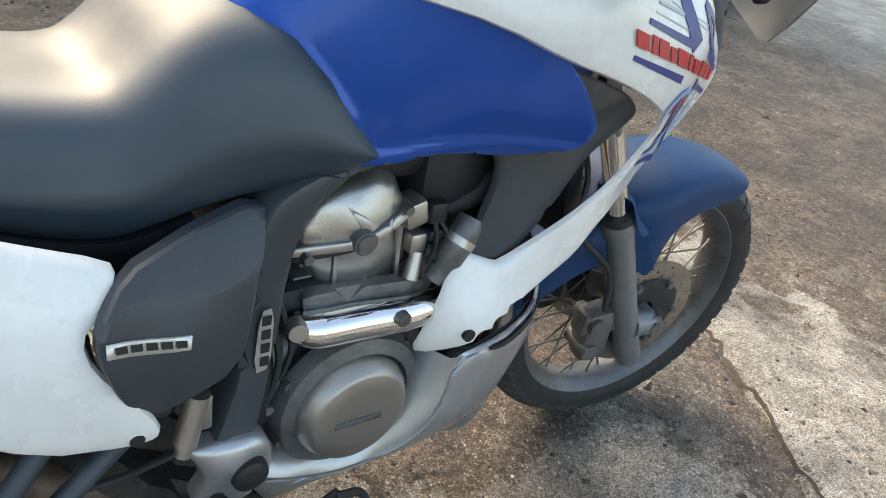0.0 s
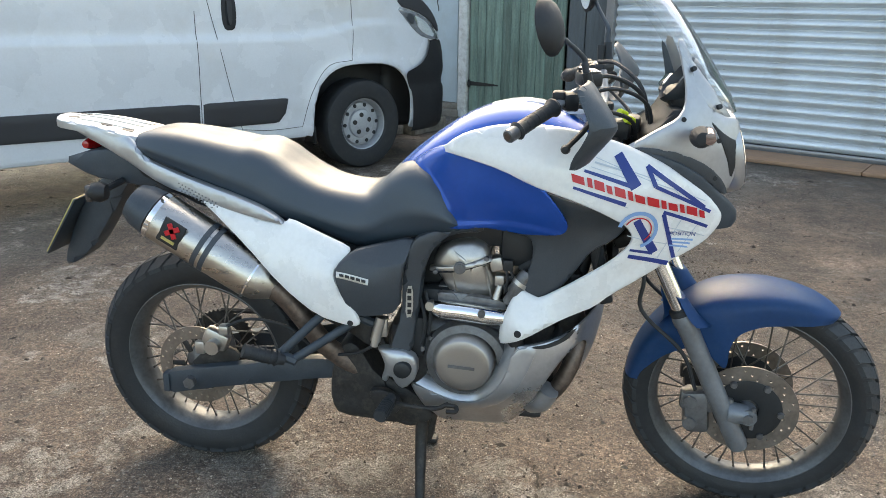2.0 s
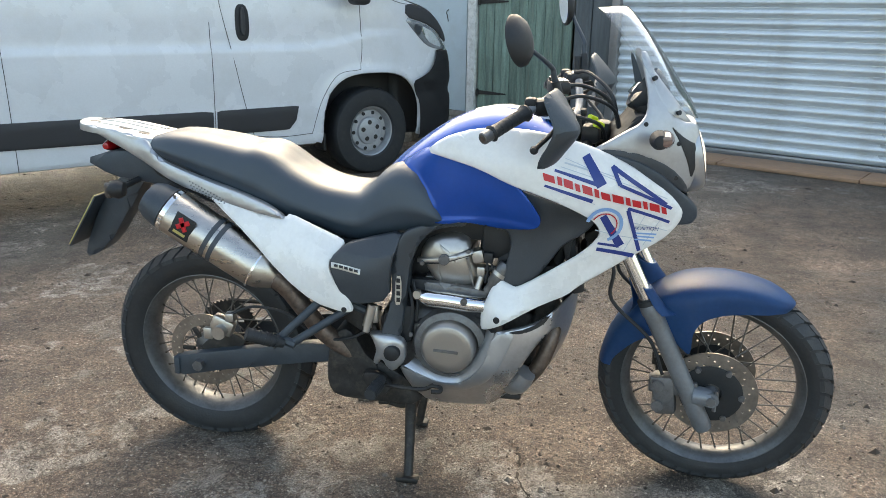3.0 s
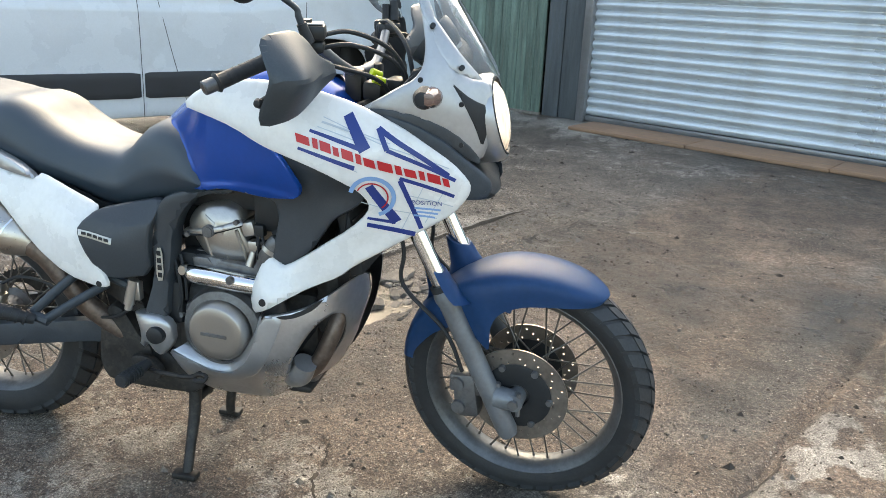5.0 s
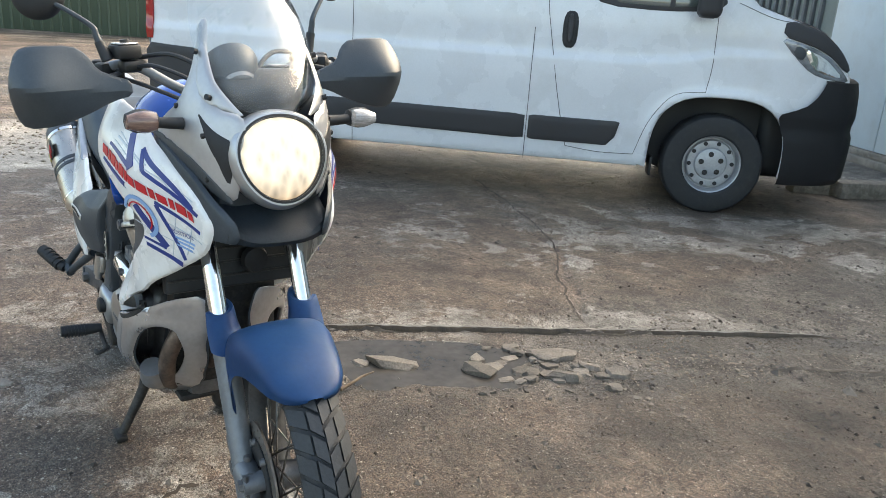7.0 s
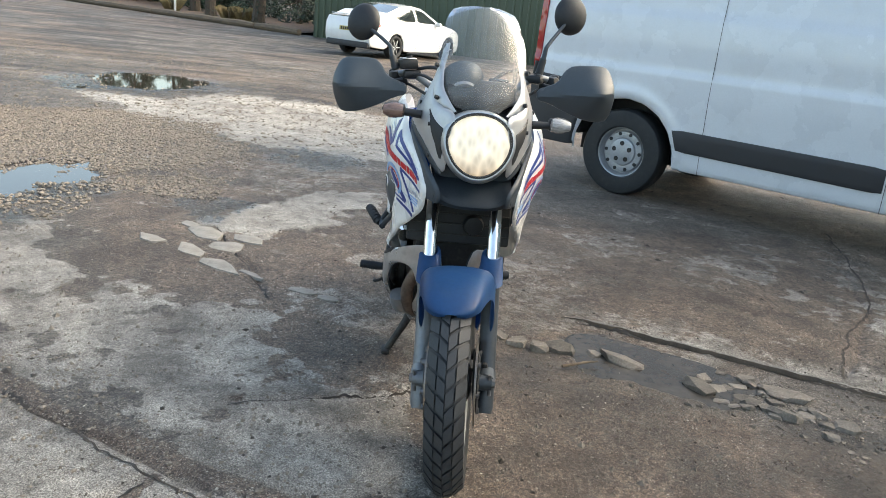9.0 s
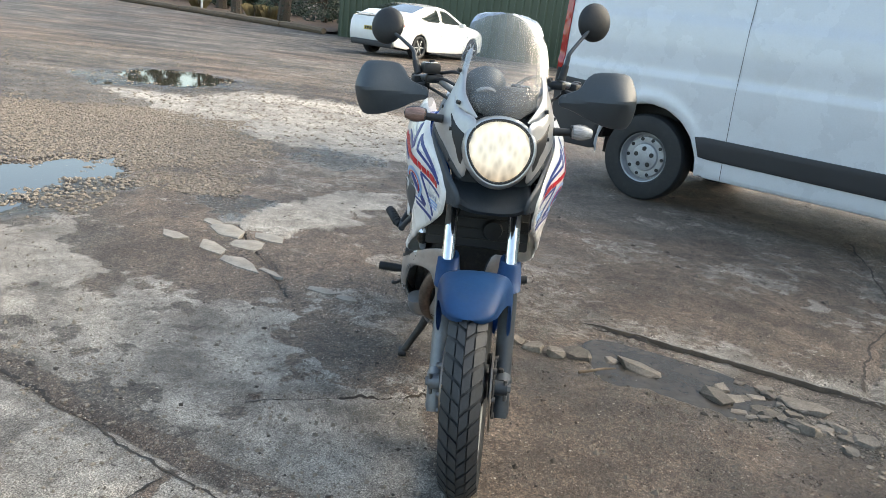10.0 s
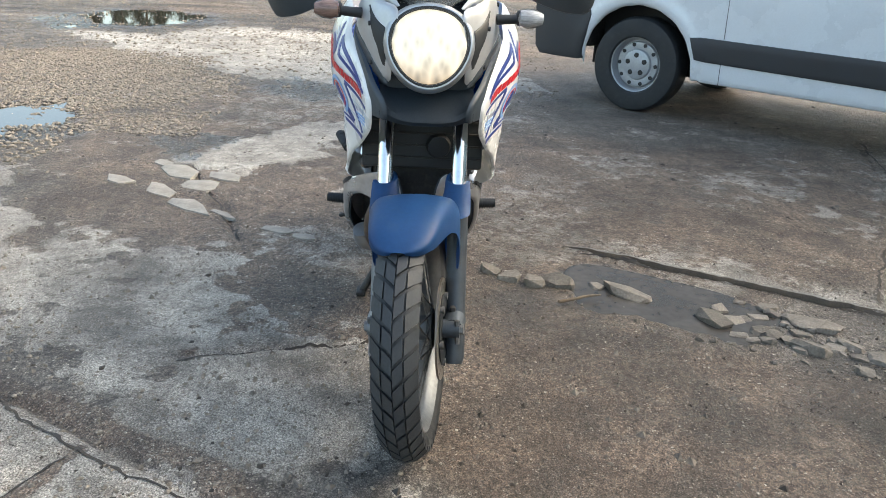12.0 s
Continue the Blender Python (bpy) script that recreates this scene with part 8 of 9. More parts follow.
part("caliper_bracket", panel([(-0.05, 0.33), (0.02, 0.40), (0.09, 0.40), (0.12, 0.37), (0.05, 0.33)], 0.112, R, 0.03, 0.003, 0.012, 1), M["blackdirty"], BIKE)
part("rear_shock", tube([(0.42, 0, 0.68), (0.46, 0, 0.42)], 0.035, 14, curve=False), M["black"], BIKE)
part("chain", join(tube([(-0.028, 0.088, 0.428), (0.50, 0.088, 0.44)], 0.008, 6, curve=False), tube([(-0.028, 0.088, 0.224), (0.50, 0.088, 0.36)], 0.008, 6, curve=False)), M["blackdirty"], BIKE)
part("inner_guard", panel([(0.10, 0.78), (0.20, 0.80), (0.40, 0.74), (0.40, 0.52), (0.34, 0.50), (0.26, 0.60)], 0.06, R, 0.04, 0.01, 0.12, 1), M["black"], BIKE)

# engine
part("crankcase", join(rbox((0.76, 0, 0.42), (0.32, 0.27, 0.26), 0.05, 3), rbox((0.60, 0, 0.42), (0.12, 0.24, 0.20), 0.04, 2), rbox((0.90, 0, 0.50), (0.16, 0.20, 0.22), 0.04, 2, pose(0, 0, 0, 0, -30, 0)), rbox((0.80, 0, 0.31), (0.36, 0.16, 0.10), 0.03, 2)), M["alloydark"], BIKE, "stained alloy crankcase")
CASE = tps([(0.64, 0.46, 0.150), (0.67, 0.51, 0.156), (0.75, 0.54, 0.158), (0.85, 0.52, 0.152), (0.85, 0.38, 0.158), (0.76, 0.33, 0.160), (0.66, 0.37, 0.156), (0.76, 0.44, 0.170)])
cc = part("clutch_cover", panel([(0.632, 0.468), (0.664, 0.508), (0.71, 0.515), (0.753, 0.540), (0.80, 0.525), (0.858, 0.525), (0.862, 0.460), (0.850, 0.372), (0.800, 0.330), (0.757, 0.322), (0.690, 0.340), (0.655, 0.395), (0.665, 0.440)], CASE, R, 0.015, 0.012, 0.04, 2), M["alloydark"], BIKE, "bolted clutch cover")
part("clutch_lid", move(lathe([(0, -0.012), (0.045, -0.0125), (0.066, -0.0115), (0.071, -0.009), (0.080, 0.008), (0.083, 0.020), (0.083, 0.05)], 56), pose(0.761, -0.196, 0.447)), M["lid"], cc, "round alloy clutch lid")
part("lid_mark", move(rbox((0, 0, 0), (0.070, 0.0016, 0.009), 0.001, 1, pose(0, 0, 0, 0, 3, 0)), Matrix.Translation((0.758, -0.2095, 0.443))), M["alloydark"], cc)
for a, b in ((0.648, 0.468), (0.675, 0.498), (0.756, 0.528), (0.846, 0.512), (0.848, 0.392), (0.700, 0.352), (0.798, 0.345), (0.668, 0.402)):
    part("case_bolt", tube([(a, -0.150, b), (a, -0.168, b)], 0.0075, 8, curve=False), M["alloydark"], cc)
part("seal_ring", move(lathe([(0.084, -0.006), (0.104, 0.000), (0.112, 0.02), (0.084, 0.03)], 44), pose(0.766, -0.176, 0.445)), M["alloydark"], cc)
LID = tps([(0.672, 0.692, 0.150), (0.697, 0.752, 0.148), (0.777, 0.776, 0.146), (0.818, 0.738, 0.148), (0.745, 0.735, 0.172), (0.743, 0.702, 0.176), (0.812, 0.722, 0.160)])
hd = part("cylinder_head", panel([(0.676, 0.690), (0.743, 0.704), (0.816, 0.724), (0.822, 0.690), (0.848, 0.636), (0.842, 0.604), (0.742, 0.604), (0.710, 0.634)], tps([(0.68, 0.69, 0.142), (0.743, 0.70, 0.164), (0.816, 0.72, 0.148), (0.845, 0.62, 0.128), (0.742, 0.61, 0.138), (0.775, 0.66, 0.160)]), R, 0.014, 0.008, 0.15, 1, cut=0.14), M["alloy"], BIKE, "cast alloy rear cylinder head")
part("head_cover", panel([(0.671, 0.690), (0.675, 0.722), (0.696, 0.752), (0.735, 0.769), (0.777, 0.777), (0.808, 0.762), (0.819, 0.737), (0.813, 0.722), (0.743, 0.701)], LID, R, 0.012, 0.012, 0.16, 1, cut=0.18), M["alloy"], hd, "smooth cast head cover")
part("head_flange", panel([(0.664, 0.684), (0.664, 0.696), (0.742, 0.711), (0.822, 0.735), (0.826, 0.722), (0.743, 0.698)], lambda p: LID(p) + 0.007, R, 0.012, 0.003, 0.02, 1, cut=0.1), M["alloy"], hd)
part("head_seam", tube([(0.668, -0.156, 0.682), (0.743, -0.176, 0.6965), (0.822, -0.160, 0.7200)], 0.0026, 6), M["black"], hd)
part("raised_star", panel([(0.746, 0.712), (0.741, 0.726), (0.726, 0.748), (0.748, 0.735), (0.760, 0.726), (0.775, 0.716)], lambda p: LID(p) + 0.0015, R, 0.01, 0.002, 0.008, 0), M["alloy"], hd)
part("head_plug", join(tube([(0.746, -0.170, 0.706), (0.746, -0.186, 0.706)], 0.0155, 20, curve=False), tube([(0.746, -0.184, 0.706), (0.746, -0.189, 0.706)], 0.012, 20, curve=False)), M["alloydark"], hd)
for a, b, c, e in ((0.722, 0.690, 0.735, 0.615), (0.772, 0.702, 0.776, 0.612), (0.808, 0.708, 0.826, 0.622)):
    part("casting_rib", tube([(a, -0.160, b), (c, -0.142, e)], 0.0048, 6, curve=False), M["alloy"], hd)
for a, b in ((0.682, 0.688), (0.812, 0.730)):
    part("cover_bolt", tube([(a, -0.160, b), (a, -0.172, b)], 0.0065, 6, curve=False), M["alloydark"], hd)
cyl = part("cylinder", rbox((0.76, -0.02, 0.60), (0.13, 0.20, 0.10), 0.02), M["alloydark"], BIKE, "finned cylinder barrel")
for k in range(6):
    part("fin", rbox((0.76, -0.02, 0.565 + 0.014 * k), (0.15, 0.225, 0.006), 0.002), M["alloydark"], cyl)
part("thermostat", join(rbox((0.836, -0.138, 0.712), (0.034, 0.04, 0.036), 0.006, 2, pose(0, 0, 0, 0, -15, 0)), rbox((0.846, -0.14, 0.668), (0.026, 0.034, 0.030), 0.005), tube([(0.848, -0.152, 0.655), (0.838, -0.160, 0.620)], [0.009, 0.011], 10, curve=False)), M["alloy"], BIKE, "small alloy coolant housing")
part("injector_clip", join(rbox((0.866, -0.150, 0.712), (0.026, 0.024, 0.030), 0.004), rbox((0.872, -0.152, 0.680), (0.030, 0.020, 0.014), 0.003), tube([(0.862, -0.158, 0.705), (0.866, -0.165, 0.672), (0.860, -0.162, 0.640)], 0.0035, 6), tube([(0.872, -0.156, 0.70), (0.884, -0.166, 0.675), (0.880, -0.160, 0.636)], 0.0035, 6)), M["black"], BIKE, "black plastic connectors and leads")
can2 = part("water_filter", tube([(0.918, -0.166, 0.700), (0.912, -0.168, 0.690), (0.886, -0.172, 0.648), (0.882, -0.172, 0.640), (0.868, -0.170, 0.618)], [0.018, 0.0205, 0.0205, 0.015, 0.014], 16, curve=False), M["alloydark"], BIKE, "short grey metal canister")
part("canister_band", tube([(0.903, -0.169, 0.676), (0.897, -0.170, 0.667)], 0.0225, 16, curve=False), M["alloy"], can2)
part("coolant_hose", join(tube([(0.90, -0.13, 0.70), (0.93, -0.14, 0.72), (0.96, -0.14, 0.74), (1.02, -0.12, 0.76)], 0.016, 12), tube([(0.86, -0.15, 0.655), (0.90, -0.165, 0.64), (0.95, -0.13, 0.60)], 0.012, 10)), M["rubber"], BIKE)
part("airbox", join(rbox((0.83, 0, 0.80), (0.42, 0.27, 0.11), 0.03), rbox((0.90, -0.03, 0.76), (0.12, 0.24, 0.12), 0.03), rbox((0.66, 0, 0.66), (0.08, 0.18, 0.26), 0.02)), M["black"], BIKE, "black airbox")
part("front_cylinder", join(rbox((0.95, 0, 0.62), (0.16, 0.18, 0.22), 0.03, 2, pose(0, 0, 0, 0, 35, 0))), M["blackdirty"], BIKE)
pg = part("pipe_guard", tube([(0.672, -0.160, 0.592), (0.700, -0.172, 0.587), (0.76, -0.176, 0.585), (0.82, -0.178, 0.580), (0.885, -0.170, 0.574)], [0.018, 0.025, 0.025, 0.024, 0.022], 20), M["chrome"], BIKE, "polished chrome pipe guard")
part("guard_bolt", tube([(0.806, -0.196, 0.593), (0.806, -0.206, 0.593)], 0.010, 12, curve=False), M["alloydark"], pg)
part("end_plug", tube([(0.674, -0.168, 0.596), (0.670, -0.186, 0.598)], [0.015, 0.012], 14, curve=False), M["alloy"], pg)
part("guard_bracket", panel([(0.685, 0.632), (0.74, 0.630), (0.86, 0.618), (0.87, 0.59), (0.69, 0.60)], 0.164, R, 0.02, 0.006, 0.02, 1), M["alloydark"], BIKE)
part("side_engine_box", join(rbox((0.69, -0.12, 0.60), (0.10, 0.06, 0.07), 0.015), rbox((0.63, -0.12, 0.50), (0.05, 0.10, 0.12), 0.015)), M["black"], BIKE)
part("wiring", join(tube([(0.64, -0.165, 0.62), (0.655, -0.17, 0.56), (0.65, -0.165, 0.50), (0.63, -0.165, 0.46)], 0.005, 6), tube([(0.655, -0.16, 0.63), (0.67, -0.17, 0.57), (0.665, -0.16, 0.51)], 0.004, 6)), M["rubber"], BIKE)
part("frame_label", panel([(0.613, 0.655), (0.630, 0.657), (0.629, 0.572), (0.609, 0.568)], 0.2005, R, 0.02, 0.001, 0.002, 1), M["badge"], BIKE, "small worn data label")
for k in range(4):
    part("label_bar", rbox((0.6205, -0.2015, 0.643 - 0.019 * k), (0.010, 0.002, 0.012)), M["black"], BIKE)

# radiator
rad = part("radiator", rbox((0, 0, 0), (0.035, 0.34, 0.26), 0.008), M["black"], BIKE, "black radiator", pose(1.085, 0, 0.755, 0, -14, 0))
for k in range(7):
    part("fin_bar", rbox((0.020, 0, -0.10 + 0.034 * k), (0.006, 0.33, 0.006), 0.002), M["blackdirty"], rad)
for s, pl in SIDES:
    part("radiator_guard", join(*[tube([(1.075 + 0.006 * k, s * 0.165, 0.80 + 0.03 * k), (1.105 + 0.006 * k, s * 0.168, 0.79 + 0.03 * k)], 0.004, 6, curve=False) for k in range(3)], tube([(1.08, s * 0.166, 0.70), (1.10, s * 0.168, 0.86)], 0.006, 6, curve=False)), M["black"], BIKE)
part("frame_down_tube", join(*[tube([(1.13, s * 0.03, 0.95), (1.06, s * 0.09, 0.72), (1.00, s * 0.12, 0.50), (0.88, s * 0.11, 0.32)], 0.018, 10) for s in (-1, 1)]), M["black"], BIKE, "black frame down tubes")
part("horn", move(lathe([(0, -0.02), (0.03, -0.016), (0.035, 0.0), (0.02, 0.015), (0, 0.02)], 20), pose(1.135, 0.045, 0.70, 0, 0, 90)), M["black"], BIKE)

# belly pan
BELLY = tps([(0.76, 0.225, 0.105), (0.69, 0.23, 0.110), (0.89, 0.245, 0.115), (0.892, 0.511, 0.228), (0.992, 0.544, 0.228), (1.075, 0.60, 0.165), (1.115, 0.60, 0.085), (1.05, 0.51, 0.195), (1.105, 0.53, 0.080), (1.00, 0.42, 0.208), (1.07, 0.42, 0.085), (0.95, 0.45, 0.234), (0.955, 0.345, 0.180), (1.02, 0.33, 0.080), (0.88, 0.290, 0.150), (0.80, 0.258, 0.125), (0.70, 0.257, 0.125), (0.66, 0.30, 0.170), (0.62, 0.365, 0.188), (0.76, 0.335, 0.192), (0.88, 0.42, 0.230), (0.85, 0.33, 0.190), (0.94, 0.27, 0.080)])
PAN = [(0.892, 0.516), (0.935, 0.530), (0.992, 0.548), (1.04, 0.572), (1.085, 0.602), (1.115, 0.612), (1.118, 0.56), (1.105, 0.50), (1.080, 0.42), (1.035, 0.335), (0.965, 0.288), (0.890, 0.244), (0.82, 0.228), (0.76, 0.224), (0.690, 0.228), (0.660, 0.290), (0.619, 0.366), (0.630, 0.380), (0.679, 0.358), (0.72, 0.340), (0.761, 0.335), (0.80, 0.345), (0.841, 0.386), (0.868, 0.430), (0.882, 0.470)]
MOUTH = [(0.945, 0.330), (0.960, 0.400), (1.015, 0.495), (1.055, 0.530), (1.078, 0.515), (1.070, 0.455), (1.035, 0.385), (0.985, 0.335)]
for s, pl in SIDES:
    wide = 1.0 if s < 0 else 0.80

    def pan_h(p, lift=0.0):
        return BELLY(p) * wide + lift

    bp_ = part("belly_pan", panel(PAN, pan_h, pl, 0.015, 0.008, 0.010, 1, [MOUTH]), M["pansilver"], BIKE, "silver-grey belly pan")
    part("pan_lining", panel(PAN, lambda p: pan_h(p, -0.0125), pl, 0.02, 0, 0.003, 1, [MOUTH]), M["dark"], bp_)
    part("pan_edge", panel([(0.621, 0.368), (0.632, 0.378), (0.685, 0.358), (0.73, 0.338), (0.765, 0.333), (0.805, 0.345), (0.845, 0.388), (0.872, 0.435), (0.890, 0.512), (0.955, 0.532), (0.935, 0.47), (0.905, 0.40), (0.865, 0.345), (0.80, 0.305), (0.72, 0.295), (0.668, 0.305)], lambda p: pan_h(p, 0.003), pl, 0.015, 0.004, 0.006, 1), M["silver"], bp_)
    part("slot", panel([(0.931, 0.527), (0.985, 0.540), (1.050, 0.580), (1.030, 0.553), (0.990, 0.532), (0.955, 0.523)], lambda p: pan_h(p, 0.0035), pl, 0.007, 0, 0.002, 1), M["black"], bp_)
    inner = [(0.896, 0.520), (0.884, 0.470), (0.869, 0.430), (0.842, 0.386), (0.80, 0.346), (0.761, 0.336), (0.72, 0.341), (0.679, 0.359), (0.635, 0.380)]
    rows = []
    for f, dep in ((0.0, 0.0), (0.35, 0.12), (0.7, 0.55), (1.0, 1.0)):
        row = []
        for (a, b), h in zip(spline_n(np.array(inner), 26), pan_h(spline_n(np.array(inner), 26))):
            q = np.array((0.761, 0.447)) - np.array((a, b))
            q = q / np.linalg.norm(q) * 0.034 * f
            row.append(Vector((a + q[0], s * (h - 0.003 + (0.150 - h) * dep), b + q[1])))
        rows.append(row)
    part("pan_flange", loft(rows, False, False), M["silver"], bp_)
part("oil_cooler_block", join(rbox((0.955, 0, 0.43), (0.10, 0.25, 0.24), 0.03, 2), rbox((1.030, 0, 0.57), (0.07, 0.28, 0.26), 0.03, 2)), M["blackdirty"], BIKE)
part("pan_floor", rbox((0.82, 0, 0.262), (0.30, 0.20, 0.02), 0.008), M["blackdirty"], BIKE)

# centre stand
legs = []
for s_, fx, fy in ((-1, 0.648, 0.190), (1, 0.615, 0.135)):
    legs += [tube([(0.640, s_ * 0.10, 0.265), (0.638, s_ * 0.115, 0.16), ((0.640 + fx) / 2, s_ * (fy - 0.025), 0.06), (fx, s_ * fy, 0.014)], [0.019, 0.017, 0.014, 0.014], 10), rbox((fx - 0.003, s_ * (fy + 0.005), 0.010), (0.07, 0.034, 0.018), 0.006)]
stand = part("centre_stand", join(*legs, tube([(0.640, -0.115, 0.19), (0.640, 0.115, 0.19)], 0.014, 10, curve=False)), M["blackdirty"], BIKE, "black steel centre stand, down")
part("tang", join(tube([(0.635, -0.02, 0.17), (0.585, 0.0, 0.145), (0.535, 0.01, 0.150)], 0.009, 8), rbox((0.528, 0.01, 0.155), (0.035, 0.05, 0.010), 0.003)), M["blackdirty"], stand)

# front cowl
COWL = tps([(1.22, 1.25, 0.122), (1.30, 1.12, 0.146), (1.395, 1.075, 0.088), (1.405, 0.96, 0.092), (1.385, 0.915, 0.100), (1.315, 0.985, 0.152), (1.25, 1.08, 0.172), (1.14, 1.03, 0.188), (1.21, 1.16, 0.152), (1.35, 1.03, 0.140), (1.36, 0.95, 0.126)])
for s, pl in SIDES:
    cw = part("front_cowl", panel([(1.245, 1.272), (1.258, 1.248), (1.288, 1.184), (1.320, 1.126), (1.350, 1.098), (1.392, 1.092), (1.404, 1.06), (1.402, 0.96), (1.386, 0.912), (1.360, 0.928), (1.315, 0.985), (1.250, 1.010), (1.170, 1.022), (1.118, 1.024), (1.160, 1.048), (1.205, 1.076), (1.240, 1.095), (1.256, 1.122), (1.256, 1.165), (1.244, 1.215), (1.230, 1.270)], COWL, pl, 0.014, 0.009, 0.010, 1), M["cowlsilver"], BIKE, "silver headlamp cowl")
    part("cowl_vent", panel([(1.316, 1.094), (1.350, 1.064), (1.372, 1.050), (1.393, 1.040), (1.398, 0.985), (1.388, 0.945), (1.372, 0.995), (1.348, 1.045)], lambda p: COWL(p) + 0.002, pl, 0.012, 0.002, 0.004, 1), M["black"], cw)
    part("cowl_lower", panel([(1.118, 1.026), (1.18, 1.032), (1.26, 1.018), (1.33, 0.985), (1.375, 0.94), (1.388, 0.905), (1.355, 0.922), (1.30, 0.968), (1.20, 1.005)], lambda p: COWL(p) + 0.002, pl, 0.014, 0.004, 0.006, 1), M["darkgrey"], cw)
    for a, b in ((1.343, 1.045), (1.255, 1.095), (1.345, 0.955)):
        part("cowl_bolt", tube([(a, s * (float(COWL([(a, b)])[0]) - 0.004), b), (a, s * (float(COWL([(a, b)])[0]) + 0.004), b)], 0.0058, 10, curve=False), M["black"], cw)
    ind = part("indicator", join(tube([(1.285, s * 0.165, 1.062), (1.288, s * 0.225, 1.066)], [0.013, 0.011], 10, curve=False), move(lathe([(0, -0.030), (0.015, -0.026), (0.023, -0.008), (0.024, 0.010), (0.018, 0.034), (0, 0.042)], 18), pose(1.283, s * 0.250, 1.068, 0, 0, 0 if s < 0 else 180))), M["black"], BIKE, "front indicator on a short stalk")
    part("lens", move(lathe([(0, -0.036), (0.013, -0.032), (0.020, -0.012), (0.0225, 0.006), (0.019, 0.024), (0, 0.030)], 18), pose(1.297, s * 0.245, 1.069, 0, 0, 0 if s < 0 else 180)), M["indicator"] if s < 0 else M["clearlens"], ind, "smoked ribbed indicator lens" if s < 0 else "clear ribbed indicator lens")
CHIN = tps([(1.10, 1.03, 0.178), (1.20, 1.0, 0.190), (1.28, 0.955, 0.172), (1.34, 0.915, 0.150), (1.395, 0.885, 0.122), (1.40, 0.84, 0.112), (1.35, 0.835, 0.140), (1.28, 0.87, 0.158), (1.20, 0.93, 0.178), (1.36, 0.87, 0.142)])
nose = part("nose_cowl", rbox((1.27, 0, 0.925), (0.17, 0.24, 0.10), 0.03, 2), M["dark"], BIKE, "dark plastic nose under the headlamp")
for s, pl in SIDES:
    part("nose_side", panel([(1.10, 1.030), (1.17, 1.024), (1.25, 1.000), (1.31, 0.965), (1.355, 0.925), (1.392, 0.895), (1.412, 0.872), (1.416, 0.845), (1.402, 0.826), (1.350, 0.826), (1.310, 0.842), (1.25, 0.885), (1.17, 0.945), (1.11, 0.995)], CHIN, pl, 0.014, 0.008, 0.012, 1, cut=0.15), M["dark"], nose)
rows = []
for x, z, rise in ((1.345, 0.915, 0.0), (1.385, 0.880, 0.018), (1.412, 0.852, 0.026), (1.428, 0.838, 0.026), (1.432, 0.828, 0.020), (1.424, 0.818, 0.012), (1.395, 0.815, 0.012), (1.33, 0.822, 0.016)):
    row = []
    for k in range(19):
        u = -1 + 2 * k / 18
        row.append(Vector((x - 0.010 - 0.020 * u * u, 0.114 * u, z + rise * min(1, abs(u) * 1.15) ** 4)))
    rows.append(row)
bm = loft(rows, False, False)
bmesh.ops.solidify(bm, geom=bm.faces[:], thickness=0.004)
part("nose_lip", bm, M["dark"], nose, angle=30)


def shield(bm):
    """Draws a turned form into a rounded shield, its point downwards."""
    for v in bm.verts:
        k = 1 + 0.034 * math.cos(3 * (math.atan2(v.co.z, v.co.x) + math.pi / 2))
        v.co.x, v.co.z = v.co.x * k * 1.03, v.co.z * k
    return bm


LC = Vector((1.388, 0, 1.002))
tilt = pose(0, 0, 0, 0, -14, 0) @ pose(0, 0, 0, 0, 0, -90)
lamp = part("headlamp", move(shield(lathe([(0.087, 0.027), (0.096, 0.026), (0.102, 0.018), (0.105, 0.000), (0.103, -0.016), (0.096, -0.05), (0.06, -0.09), (0, -0.10)], 56)), tilt), M["silver"], BIKE, "round headlamp in a silver ring, lit", Matrix.Translation(LC))
part("lens", move(shield(lathe([(0, 0.044), (0.03, 0.042), (0.06, 0.036), (0.079, 0.026), (0.087, 0.014), (0.087, 0.0)], 48)), tilt), M["lens"], lamp, "lit headlamp lens")
part("ring_shadow", move(shield(lathe([(0.0850, 0.0230), (0.0880, 0.0285), (0.0925, 0.0278), (0.090, 0.018)], 56, True)), tilt), M["black"], lamp)

# windscreen
rows = []
for t_, (x, z, w) in enumerate(spline_n(np.array([(1.405, 1.098, 0.075), (1.388, 1.135, 0.112), (1.350, 1.192, 0.128), (1.306, 1.256, 0.130), (1.258, 1.318, 0.118), (1.214, 1.366, 0.098), (1.194, 1.381, 0.070)]), 26)):
    rows.append([Vector((x - 0.075 * (2 * k / 16 - 1) ** 2, w * (2 * k / 16 - 1), z - 0.006 * (2 * k / 16 - 1) ** 2)) for k in range(17)])
bm = loft(rows, False, False)
bmesh.ops.solidify(bm, geom=bm.faces[:], thickness=0.003)
bmesh.ops.recalc_face_normals(bm, faces=bm.faces[:])
ws = part("windscreen", bm, M["screen"], BIKE, "clear hazy acrylic windscreen", angle=70)
ws.visible_shadow = False
